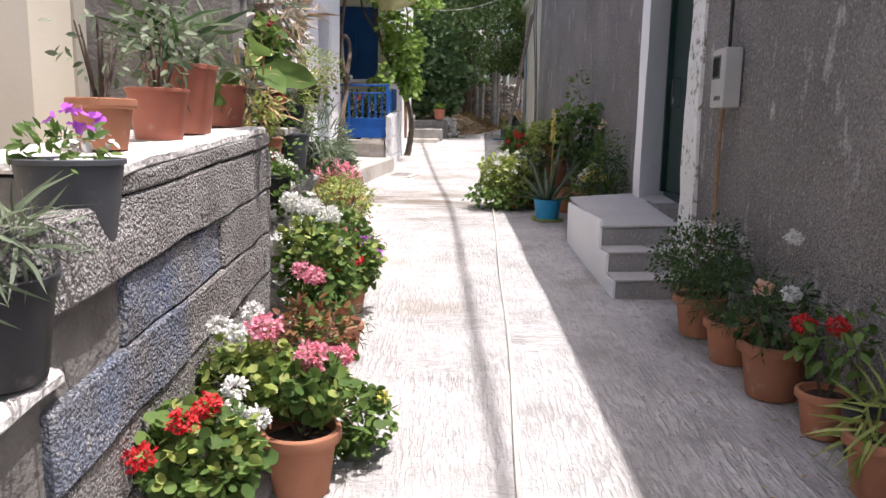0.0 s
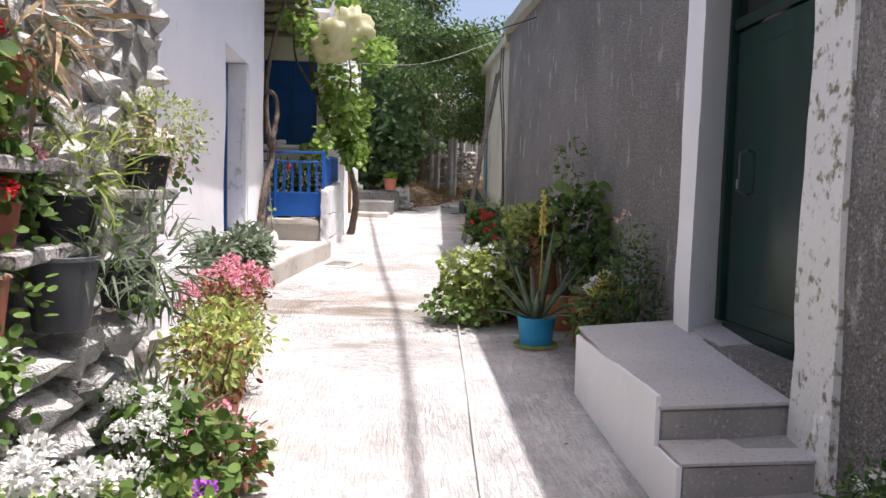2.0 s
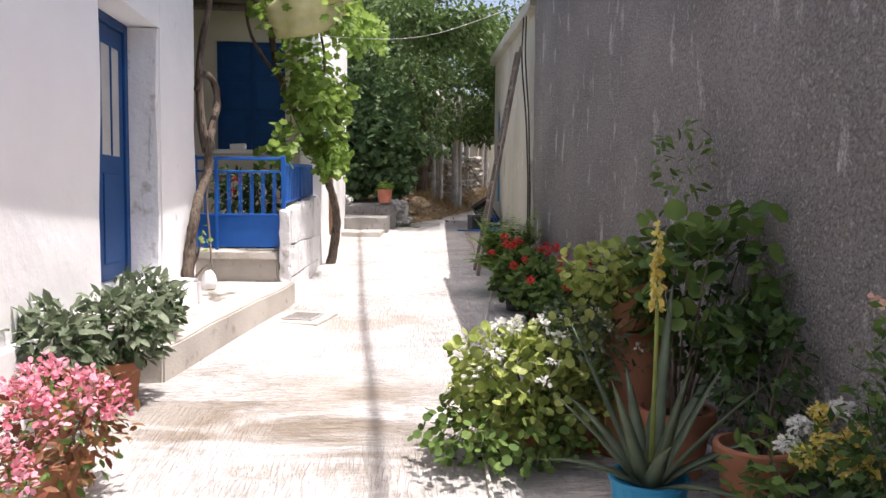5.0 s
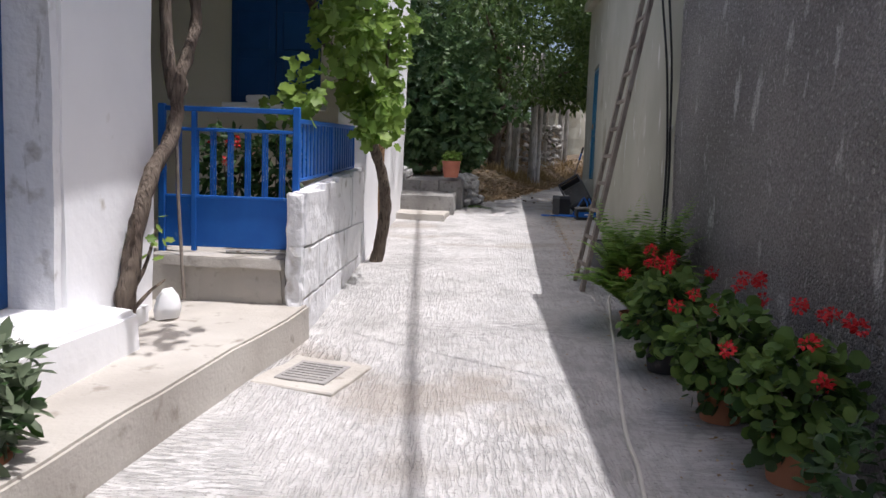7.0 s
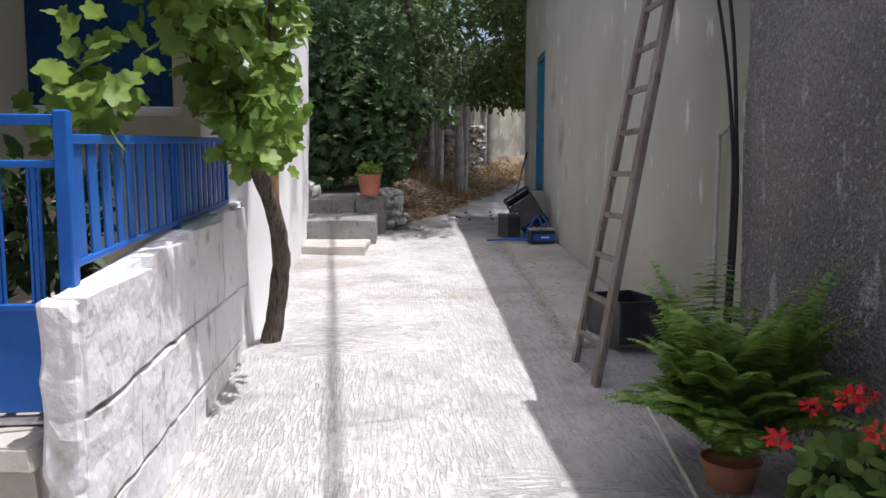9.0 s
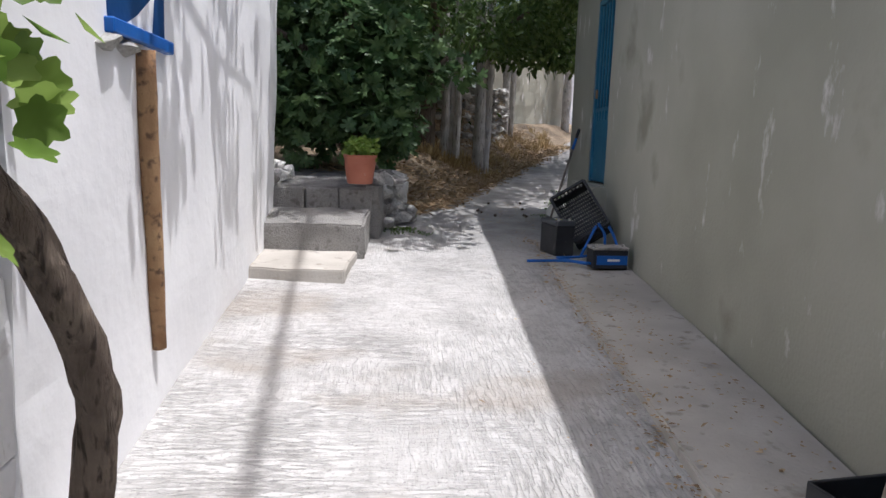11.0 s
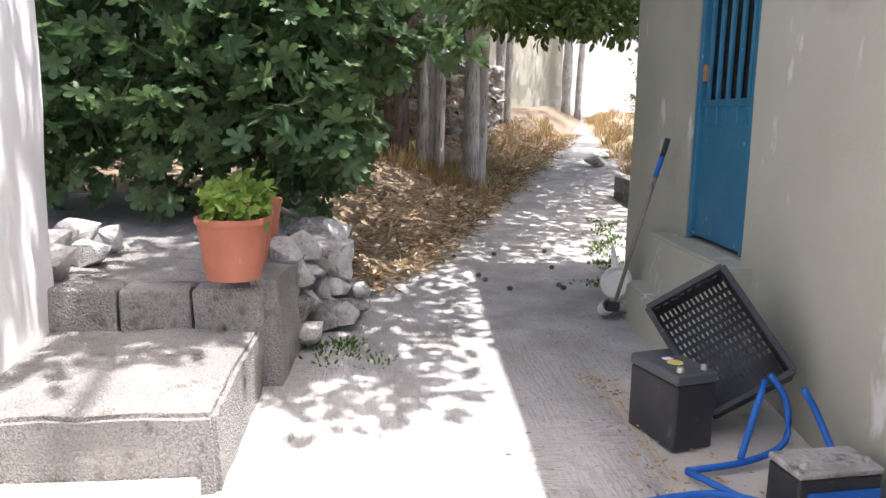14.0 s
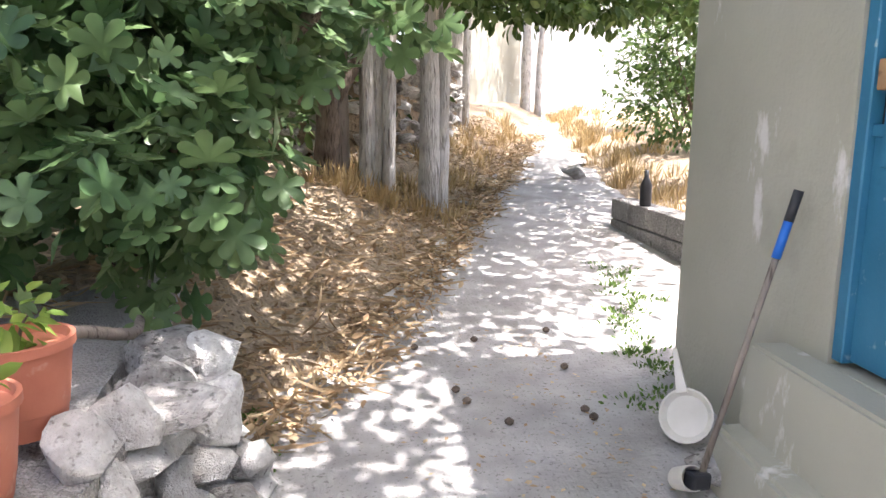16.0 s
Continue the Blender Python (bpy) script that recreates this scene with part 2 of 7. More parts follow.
STONE_GREY = surf("weathered_limestone", (0.30, 0.28, 0.26), (0.55, 0.53, 0.50), (0.16, 0.15, 0.14), 5, 12, 0.93, 0.9, 30, rand=0.2, cover=0.45, bdist=0.03)
TERRAZZO = surf("speckled_terrazzo", (0.47, 0.45, 0.44), (0.55, 0.53, 0.51), (0.33, 0.29, 0.27), 2.2, 55, 0.6, 0.1, 60, cover=0.43, drips=((0.36, 0.33, 0.30), 28, (1, 1, 1), 0.37))
RISER = surf("grey_riser", (0.27, 0.26, 0.25), (0.36, 0.345, 0.33), (0.46, 0.44, 0.42), 3, 48, 0.85, 0.4, 50, cover=0.42, drips=((0.16, 0.15, 0.14), 34, (1, 1, 1), 0.38))
TERRACOTTA = surf("terracotta", (0.34, 0.145, 0.08), (0.43, 0.20, 0.12), (0.50, 0.34, 0.26), 4, 9, 0.85, 0.2, 60, rand=0.15, cover=0.36)
RED_CLAY = surf("reddish_clay_plastic", (0.40, 0.135, 0.085), (0.48, 0.185, 0.12), (0.55, 0.36, 0.28), 4, 9, 0.6, 0.1, 60, rand=0.08, cover=0.34)
BROWN_PLASTIC = surf("brown_plastic_pot", (0.30, 0.10, 0.065), (0.36, 0.135, 0.09), (0.40, 0.26, 0.21), 4, 9, 0.5, 0.05, 60, rand=0.12, cover=0.33)
BLACK_PLASTIC = surf("black_plastic", (0.025, 0.026, 0.03), (0.045, 0.046, 0.05), (0.11, 0.105, 0.10), 4, 12, 0.5, 0.1, 60, cover=0.36)
GREY_PLASTIC = surf("grey_black_plastic", (0.07, 0.075, 0.085), (0.10, 0.105, 0.115), (0.16, 0.155, 0.15), 4, 12, 0.5, 0.1, 60, cover=0.34)
BLUE_PLASTIC = surf("turquoise_plastic", (0.02, 0.27, 0.50), (0.035, 0.33, 0.56), None, 4, 12, 0.45, 0.05, 60)
SOIL = surf("potting_soil", (0.05, 0.035, 0.025), (0.10, 0.075, 0.055), None, 20, 50, 0.97, 1.0, 60, bdist=0.02)
BLUE = surf("blue_gloss_paint", (0.012, 0.10, 0.40), (0.02, 0.14, 0.50), (0.10, 0.22, 0.46), 3, 14, 0.42, 0.15, 40, cover=0.33)
NAVY = surf("dark_blue_shutter_paint", (0.006, 0.05, 0.17), (0.01, 0.07, 0.22), None, 3, 14, 0.5, 0.15, 40)
TEAL = surf("weathered_blue_paint", (0.02, 0.125, 0.215), (0.035, 0.165, 0.27), (0.30, 0.38, 0.42), 3, 14, 0.5, 0.2, 40, cover=0.33, drips=((0.45, 0.50, 0.50), 9, (1, 1, 0.6), 0.33))
GREEN_DOOR = surf("dark_green_gloss", (0.004, 0.024, 0.019), (0.006, 0.033, 0.025), None, 2, 14, 0.22, 0.05, 20, spec=0.5)
STEEL = surf("worn_steel", (0.45, 0.44, 0.42), (0.58, 0.57, 0.55), (0.25, 0.20, 0.16), 6, 20, 0.4, 0.1, 40, metal=0.8)
RUST = surf("rust", (0.24, 0.135, 0.07), (0.40, 0.26, 0.14), (0.13, 0.08, 0.05), 4, 22, 0.9, 0.5, 50)
WOOD = surf("weathered_wood", (0.17, 0.14, 0.12), (0.30, 0.26, 0.22), (0.10, 0.08, 0.065), 3, 10, 0.85, 0.5, 20, (6, 6, 0.6))
BARK = surf("bark", (0.10, 0.075, 0.06), (0.20, 0.16, 0.125), (0.05, 0.038, 0.03), 6, 14, 0.95, 1.0, 16, (3, 3, 0.6), bdist=0.04)
WHITE_BARK = surf("whitewashed_bark", (0.40, 0.38, 0.35), (0.62, 0.60, 0.57), (0.19, 0.17, 0.15), 4, 7, 0.95, 1.0, 14, (4, 4, 0.7), cover=0.44, bdist=0.04)
CABLE = surf("black_cable", (0.015, 0.015, 0.016), (0.03, 0.03, 0.03), None, 5, 10, 0.5, 0)
HOSE = surf("pale_hose", (0.56, 0.54, 0.48), (0.66, 0.64, 0.58), None, 5, 10, 0.45, 0)
METER_GREY = surf("pale_grey_plastic", (0.40, 0.40, 0.38), (0.47, 0.46, 0.44), (0.30, 0.27, 0.20), 5, 10, 0.5, 0.05, 40, cover=0.33)
DARK_WINDOW = surf("smoked_window", (0.02, 0.02, 0.022), (0.03, 0.03, 0.03), None, 5, 10, 0.1, 0)
BAG = leafy("yellowed_plastic_film", (0.72, 0.69, 0.42), (0.80, 0.78, 0.58), 0.35, 0.5)
L_GERANIUM = leafy("geranium_leaf", (0.07, 0.135, 0.03), (0.16, 0.25, 0.06), 0.7)
L_YELLOW = leafy("yellow_green_leaf", (0.20, 0.27, 0.05), (0.42, 0.47, 0.15))
L_DARK = leafy("dark_leaf", (0.025, 0.06, 0.018), (0.06, 0.115, 0.03))
L_GREYG = leafy("grey_green_leaf", (0.11, 0.15, 0.09), (0.22, 0.27, 0.17))
L_RED = leafy("reddish_leaf", (0.16, 0.05, 0.03), (0.27, 0.15, 0.06))
L_DRY = leafy("dry_leaf", (0.25, 0.16, 0.085), (0.52, 0.40, 0.25), 0.8, 0.15)
L_STRAW = leafy("straw", (0.34, 0.24, 0.11), (0.55, 0.42, 0.22), 0.8, 0.2)
L_FIG = leafy("fig_leaf", (0.075, 0.15, 0.06), (0.16, 0.245, 0.10), 0.42, 0.35)
L_VINE = leafy("vine_leaf", (0.14, 0.25, 0.04), (0.30, 0.42, 0.10), 0.5, 0.5)
L_TREE = leafy("tree_leaf", (0.05, 0.10, 0.025), (0.13, 0.20, 0.06), 0.5, 0.3)
L_DARKTREE = leafy("dark_tree_leaf", (0.03, 0.065, 0.018), (0.09, 0.14, 0.045), 0.5, 0.25)
L_ALOE = leafy("aloe_flesh", (0.10, 0.14, 0.09), (0.15, 0.19, 0.12), 0.5, 0.1)
L_FERN = leafy("fern_frond", (0.15, 0.28, 0.05), (0.33, 0.48, 0.12), 0.5, 0.45)
F_PINK = leafy("pink_petal", (0.75, 0.22, 0.32), (0.85, 0.45, 0.52), 0.6, 0.3)
F_RED = leafy("red_petal", (0.60, 0.02, 0.03), (0.75, 0.06, 0.06), 0.6, 0.3)
F_WHITE = leafy("white_petal", (0.75, 0.75, 0.72), (0.85, 0.85, 0.82), 0.6, 0.3)
F_YELLOW = leafy("yellow_petal", (0.72, 0.58, 0.08), (0.82, 0.74, 0.35), 0.6, 0.3)
F_PURPLE = leafy("purple_petal", (0.42, 0.08, 0.55), (0.55, 0.16, 0.70), 0.6, 0.3)
F_PEACH = leafy("peach_petal", (0.80, 0.45, 0.36), (0.85, 0.68, 0.52), 0.6, 0.3)

# ---- building blocks ----
def mesh_of(bm, name, *materials, smooth=False):
    me = bpy.data.meshes.new(name)
    bm.to_mesh(me)
    bm.free()
    for m in materials:
        me.materials.append(m)
    if smooth:
        for p in me.polygons:
            p.use_smooth = True
    return me


def part(name, bm, material, parent=None, label="", smooth=False):
    """One mesh object, under a thing or a part when a parent is given."""
    ob = new(name, mesh_of(bm, name, material, smooth=smooth) if isinstance(bm, bmesh.types.BMesh) else bm)
    if parent:
        ob.parent = parent
    if label:
        ob["label"] = label
    return ob


def thing(name, x, y, z, label, category, group="", rz=0.0, rx=0.0, ry=0.0, kind=""):
    ob = new(name)
    ob.empty_display_size = 0.1
    ob.matrix_basis = pose(x, y, z, rx, ry, rz)
    return tagged(ob, label, category, group, kind)


def structure(ob, label, category):
    return tagged(ob, label, category, kind="structure")


def cuboid(x0, x1, y0, y1, z0, z1, bevel=0.0, bm=None, segments=1):
    """A box, its edges bevelled, in a new mesh or joined to bm."""
    own = bmesh.new()
    bmesh.ops.create_cube(own, size=1)
    for v in own.verts:
        v.co = Vector(((x0 + x1) / 2 + v.co.x * (x1 - x0), (y0 + y1) / 2 + v.co.y * (y1 - y0), (z0 + z1) / 2 + v.co.z * (z1 - z0)))
    if bevel:
        bmesh.ops.bevel(own, geom=own.edges[:], offset=bevel, segments=segments, affect="EDGES", profile=0.6)
    if bm is None:
        return own
    join(bm, own)
    return bm


def join(bm, own):
    me = bpy.data.meshes.new("joined")
    own.to_mesh(me)
    own.free()
    bm.from_mesh(me)
    bpy.data.meshes.remove(me)


def prism(base, top, bevel=0.0):
    """A solid between two polygons of as many points."""
    bm = bmesh.new()
    a, b = [bm.verts.new(p) for p in base], [bm.verts.new(p) for p in top]
    bm.faces.new(a[::-1])
    bm.faces.new(b)
    for i in range(len(a)):
        j = (i + 1) % len(a)
        bm.faces.new((a[i], a[j], b[j], b[i]))
    bmesh.ops.recalc_face_normals(bm, faces=bm.faces[:])
    if bevel:
        bmesh.ops.bevel(bm, geom=bm.edges[:], offset=bevel, segments=2, affect="EDGES")
    return bm


def roughen(bm, amount, scale=2.0, cuts=0, length=0.3):
    """Cuts long edges and shifts the points a little, as old walls are."""
    for _ in range(cuts):
        long = [e for e in bm.edges if e.calc_length() > length]
        if not long:
            break
        bmesh.ops.subdivide_edges(bm, edges=long, cuts=1, use_grid_fill=True)
    for v in bm.verts:
        v.co += noise.noise_vector(v.co * scale) * amount
    return bm


def lathe(profile, segments=24, bm=None, at=(0, 0, 0)):
    bm = bm or bmesh.new()
    rings = []
    for r, z in profile:
        rings.append([bm.verts.new((at[0] + r * math.cos(2 * math.pi * i / segments), at[1] + r * math.sin(2 * math.pi * i / segments), at[2] + z)) for i in range(segments)])
    for a, b in zip(rings, rings[1:]):
        for i in range(segments):
            j = (i + 1) % segments
            bm.faces.new((a[i], a[j], b[j], b[i]))
    bm.faces.new(rings[0][::-1])
    bm.faces.new(rings[-1])
    return bm


def tube(points, radius, sides=8, bm=None, end=None, knots=0.0):
    """A tapering tube along points."""
    bm = bm or bmesh.new()
    pts = [Vector(p) for p in points]
    rings = []
    for i, p in enumerate(pts):
        d = (pts[min(i + 1, len(pts) - 1)] - pts[max(i - 1, 0)]).normalized()
        side = d.cross(Vector((0.31, 0.52, 0.79))).normalized()
        up = side.cross(d)
        r = radius + ((end if end is not None else radius) - radius) * i / max(1, len(pts) - 1)
        ring = []
        for k in range(sides):
            a = 2 * math.pi * k / sides
            q = r * (1 + knots * noise.noise(p * 7 + Vector((k, 0, 0))))
            ring.append(bm.verts.new(p + (side * math.cos(a) + up * math.sin(a)) * q))
        rings.append(ring)
    for a, b in zip(rings, rings[1:]):
        for k in range(sides):
            j = (k + 1) % sides
            bm.faces.new((a[k], a[j], b[j], b[k]))
    bm.faces.new(rings[0][::-1])
    bm.faces.new(rings[-1])
    return bm


def smooth_line(points, steps=6):
    """A Catmull-Rom line through points."""
    p = [Vector(q) for q in points]
    p = [p[0] * 2 - p[1]] + p + [p[-1] * 2 - p[-2]]
    line = []
    for i in range(1, len(p) - 2):
        for s in range(steps):
            t = s / steps
            line.append(0.5 * (2 * p[i] + (p[i + 1] - p[i - 1]) * t + (2 * p[i - 1] - 5 * p[i] + 4 * p[i + 1] - p[i + 2]) * t * t + (3 * p[i] - p[i - 1] - 3 * p[i + 1] + p[i + 2]) * t ** 3))
    line.append(p[-2])
    return line


# Leaf outlines: length along +y, width along x, one unit long.
def fan(outline, dish=0.12):
    pts = [(0.0, 0.42, -dish)] + [(x, y, 0.0) for x, y in outline]
    n = len(outline)
    return np.array(pts), [(0, 1 + i, 1 + (i + 1) % n) for i in range(n)]


def lobed(lobes, depth, sharp, spread=2.35, n=26):
    pts = [(0.0, 0.0)]
    for i in range(n + 1):
        a = -spread + 2 * spread * i / n
        w = abs(math.cos(a * lobes / 2 / spread * math.pi / 1.0)) ** sharp
        r = (0.56 - 0.1 * abs(a) / spread) * (1 - depth + depth * w)
        pts.append((r * math.sin(a), 0.42 + r * math.cos(a)))
    return fan(pts)


OVAL = (np.array([(0, 0, 0), (0.22, 0.35, 0.05), (0.18, 0.72, 0.03), (0, 1, -0.08), (-0.18, 0.72, 0.03), (-0.22, 0.35, 0.05), (0, 0.5, -0.02)]),
        [(0, 1, 6), (1, 2, 6), (2, 3, 6), (3, 4, 6), (4, 5, 6), (5, 0, 6)])
SMALL = (np.array([(0, 0, 0), (0.24, 0.5, 0.05), (0, 1, 0), (-0.24, 0.5, 0.05)]), [(0, 1, 2), (0, 2, 3)])
NEEDLE = (np.array([(-0.03, 0, 0), (0.03, 0, 0), (0.035, 0.5, 0.06), (0, 1, -0.05), (-0.035, 0.5, 0.06)]), [(0, 1, 2), (0, 2, 4), (2, 3, 4)])
ROUND = fan([(0.5 * math.sin(a) * (1 + 0.09 * (i % 2)), 0.45 - 0.5 * math.cos(a) * (1 + 0.09 * (i % 2))) for i, a in enumerate(np.linspace(0.25, 2 * math.pi - 0.25, 12))], 0.1)
FIG = lobed(5, 0.56, 0.5, 2.3, 30)
VINE = lobed(5, 0.30, 1.6, 2.6, 22)
PETAL = (np.array([(0, 0, 0), (0.35, 0.5, 0.1), (0.2, 0.95, 0.0), (-0.2, 0.95, 0.0), (-0.35, 0.5, 0.1)]), [(0, 1, 2), (0, 2, 3), (0, 3, 4)])


def scatter(outline, places, ways, normals, sizes):
    """Arrays of a mesh with one leaf at each place, pointing its way, facing its normal."""
    v, faces = outline
    ways = ways / (np.linalg.norm(ways, axis=1, keepdims=True) + 1e-9)
    side = np.cross(ways, normals)
    side /= np.linalg.norm(side, axis=1, keepdims=True) + 1e-9
    up = np.cross(side, ways)
    vs = places[:, None, :] + sizes[:, None, None] * (v[None, :, 0:1] * side[:, None, :] + v[None, :, 1:2] * ways[:, None, :] + v[None, :, 2:3] * up[:, None, :])
    k = len(v)
    f = np.array(faces)[None, :, :] + (np.arange(len(places)) * k)[:, None, None]
    return vs.reshape(-1, 3), f.reshape(-1, 3)


def leaf_mesh(name, chunks, material):
    vs, fs, o = [], [], 0
    for v, f in chunks:
        vs.append(v)
        fs.append(f + o)
        o += len(v)
    vs, fs = np.concatenate(vs).astype(np.float32), np.concatenate(fs).astype(np.int32)
    me = bpy.data.meshes.new(name)
    me.vertices.add(len(vs))
    me.vertices.foreach_set("co", vs.ravel())
    me.loops.add(fs.size)
    me.loops.foreach_set("vertex_index", fs.ravel())
    me.polygons.add(len(fs))
    me.polygons.foreach_set("loop_start", np.arange(0, fs.size, 3, dtype=np.int32))
    me.update(calc_edges=True)
    me.validate()
    me.materials.append(material)
    return me


rng = np.random.default_rng(7)


def clump(outline, n, centre, radii, size, droop=0.2, shell=0.55, up=0.6):
    """n leaves in an uneven ellipsoid, the outer ones thickest."""
    d = rng.normal(size=(n, 3))
    d /= np.linalg.norm(d, axis=1, keepdims=True)
    r = shell + (1 - shell) * rng.random(n)
    r *= 0.72 + 0.55 * np.array([noise.noise(Vector(q * 2.3) + Vector(centre) * 3.1) * 0.5 + 0.5 for q in d])
    p = np.array(centre) + d * r[:, None] * np.array(radii)
    way = d * 0.8 + rng.normal(size=(n, 3)) * 0.6
    way[:, 2] -= droop
    nrm = d * 0.5 + rng.normal(size=(n, 3)) * 0.45
    nrm[:, 2] += up
    return scatter(outline, p, way, nrm, rng.uniform(size[0], size[1], n))


def heads(centres, petals, radius, size):
    """Flower heads: balls or discs of petals."""
    chunks = []
    for c in centres:
        chunks.append(clump(PETAL, petals, c, (radius, radius, radius * 0.75), size, 0, 0.55, 0.9))
    return chunks


STONES = []
for k in range(10):
    bm = bmesh.new()
    for _ in range(20):
        d = Vector(rng.normal(size=3)).normalized()
        bm.verts.new(Vector((d.x * (0.5 + 0.12 * rng.normal()), d.y * 0.5, d.z * (0.44 + 0.06 * rng.normal()))))
    hull = bmesh.ops.convex_hull(bm, input=bm.verts[:])
    bmesh.ops.delete(bm, geom=[v for v in bm.verts if not v.link_faces], context="VERTS")
    bmesh.ops.subdivide_edges(bm, edges=bm.edges[:], cuts=1)
    bmesh.ops.triangulate(bm, faces=bm.faces[:])
    roughen(bm, 0.06, 5.0)
    STONES.append(mesh_of(bm, "stone", STONE))
STONES_GREY = []
for me in STONES:
    c = me.copy()
    c.materials.clear()
    c.materials.append(STONE_GREY)
    STONES_GREY.append(c)


def stone(parent, x, y, z, sx, sy, sz, grey=False, name="stone"):
    ob = new(name, random.choice(STONES_GREY if grey else STONES))
    ob.parent = parent
    ob.matrix_basis = pose(x, y, z, random.uniform(-14, 14), random.uniform(-14, 14), random.uniform(-20, 20)) @ Matrix.Diagonal((sx, sy, sz, 1))
    return ob


# ---- ground ----
def sheet(xs, ys, height, material, name):
    bm = bmesh.new()
    grid = [[bm.verts.new((x, y, height(x, y))) for x in xs] for y in ys]
    for a, b in zip(grid, grid[1:]):
        for i in range(len(xs) - 1):
            bm.faces.new((a[i], a[i + 1], b[i + 1], b[i]))
    return part(name, bm, material, smooth=True)


def earth(x, y):
    h = g(y) - 0.06
    if y > 24.5 and x < 9:
        edge = left_edge(y) - 0.15
        h += (0.5 + 0.1 * noise.noise(Vector((x * 0.9, y * 0.9, 4)))) * min(1.0, max(0.0, (edge - x) / 1.0)) ** 1.3 + 0.05 * noise.noise(Vector((x, y, 0)) * 1.3)
        out = x - right_edge(y) - 0.1
        if y > 28.5:
            h += 0.30 * min(1.0, max(0.0, out / 0.9)) * min(1.0, (y - 28.5) / 1.5)
    return h


def left_edge(y):
    wave = 0.16 * noise.noise(Vector((0.0, y * 0.9, 7.0)))
    return -2.6 if y < 24 else (-0.2 + (y - 24) * 0.72 if y < 25.4 else 0.81 + (y - 25.4) * 0.385 + wave)


def right_edge(y):
    return 3.1 if y < 24 else (3.1 + (y - 24) * 0.235 + 0.12 * noise.noise(Vector((3.0, y * 0.8, 1.0))))


ground = sheet([-400, -120, -40, -15] + [-8 + 0.5 * i for i in range(45)] + [18, 30, 60, 150, 400],
               [-300, -80, -30, -12] + [-8 + 0.6 * i for i in range(100)] + [56, 64, 80, 120, 200, 400], earth, EARTH, "ground")
structure(ground, "dry brown earth with litter beyond the alley", "ground")


def alley_sheet():
    bm = bmesh.new()
    rows, ys = [], [-12 + 0.22 * i for i in range(310)]
    for y in ys:
        a, b = left_edge(y), right_edge(y)
        row = []
        for i in range(25):
            x = a + (b - a) * i / 24
            wob = 0.1 * noise.noise(Vector((x * 0.8, y * 0.8, 3))) if 0 < i < 24 else 0.22 * noise.noise(Vector((i, y * 2, 0))) * (y > 24)
            row.append(bm.verts.new((x + (wob if i in (0, 24) else 0), y, g(y) + 0.012 * noise.noise(Vector((x * 1.1, y * 0.9, 0))))))
        rows.append(row)
    for a, b in zip(rows, rows[1:]):
        for i in range(24):
            bm.faces.new((a[i], a[i + 1], b[i + 1], b[i]))
    return part("road", bm, CONCRETE, smooth=True)


structure(alley_sheet(), "pale scored concrete alley sloping gently uphill", "road")

# ---- the grey house with the green door ----
TOP_A = 4.45


def top_a(y):
    return 3.86 + 0.054 * y


def slab_wall(name, y0, y1, z0, z1, x0=2.0, x1=2.5, material=ROUGHCAST, amount=0.02):
    za, zb = (top_a(y0), top_a(y1)) if z1 == TOP_A else (z1, z1)
    bm = prism([(x0, y0, z0), (x1, y0, z0), (x1, y1, z0), (x0, y1, z0)], [(x0, y0, za), (x1, y0, za), (x1, y1, zb), (x0, y1, zb)])
    roughen(bm, amount, 1.5, 5, 0.5)
    return bm


wall_grey = new("wall_east")
structure(wall_grey, "grey roughcast house wall with pale scars", "wall")
for y0, y1, z0, z1 in ((-12, 6.15, -1.2, TOP_A), (7.97, 16.0, 0.2, TOP_A), (6.15, 7.97, 3.62, TOP_A), (6.15, 7.97, -0.2, 1.0)):
    part("wall_section", slab_wall("s", y0, y1, z0, z1), ROUGHCAST, wall_grey)
house_roof = prism([(1.88, -12, top_a(-12)), (6, -12, top_a(-12)), (6, 16, top_a(16)), (1.88, 16, top_a(16))], [(1.88, -12, top_a(-12) + 0.18), (6, -12, top_a(-12) + 0.18), (6, 16, top_a(16) + 0.18), (1.88, 16, top_a(16) + 0.18)])
roughen(house_roof, 0.02, 1.2, 5, 0.5)
structure(part("roof_east", house_roof, PLASTER), "weathered concrete roof slab with a projecting lip", "roof")
# white door surround
surround = new("door_surround")
structure(surround, "whitewashed door surround, moss-stained and chipped", "door surround")
jamb = prism([(1.975, 7.72, 0.9), (1.975, 7.985, 0.9), (2.42, 7.985, 0.9), (2.42, 7.93, 0.9), (2.27, 7.93, 0.9)],
             [(1.975, 7.66, 3.75), (1.975, 7.93, 3.75), (2.42, 7.985, 3.75), (2.42, 7.90, 3.75), (2.27, 7.90, 3.75)])
part("jamb", roughen(jamb, 0.012, 3, 4, 0.3), LIMEWASH, surround)
jamb = prism([(1.965, 6.10, 0.3), (1.965, 6.45, 0.3), (2.27, 6.45, 0.3), (2.42, 6.45, 0.3), (2.42, 6.10, 0.3)],
             [(1.965, 6.12, 3.75), (1.965, 6.42, 3.75), (2.27, 6.42, 3.75), (2.42, 6.42, 3.75), (2.42, 6.12, 3.75)])
part("jamb", roughen(jamb, 0.018, 3, 4, 0.3), MOSSY, surround)
part("lintel", roughen(cuboid(1.97, 2.42, 6.43, 7.70, 3.52, 3.76), 0.01, 3, 3, 0.3), LIMEWASH, surround)

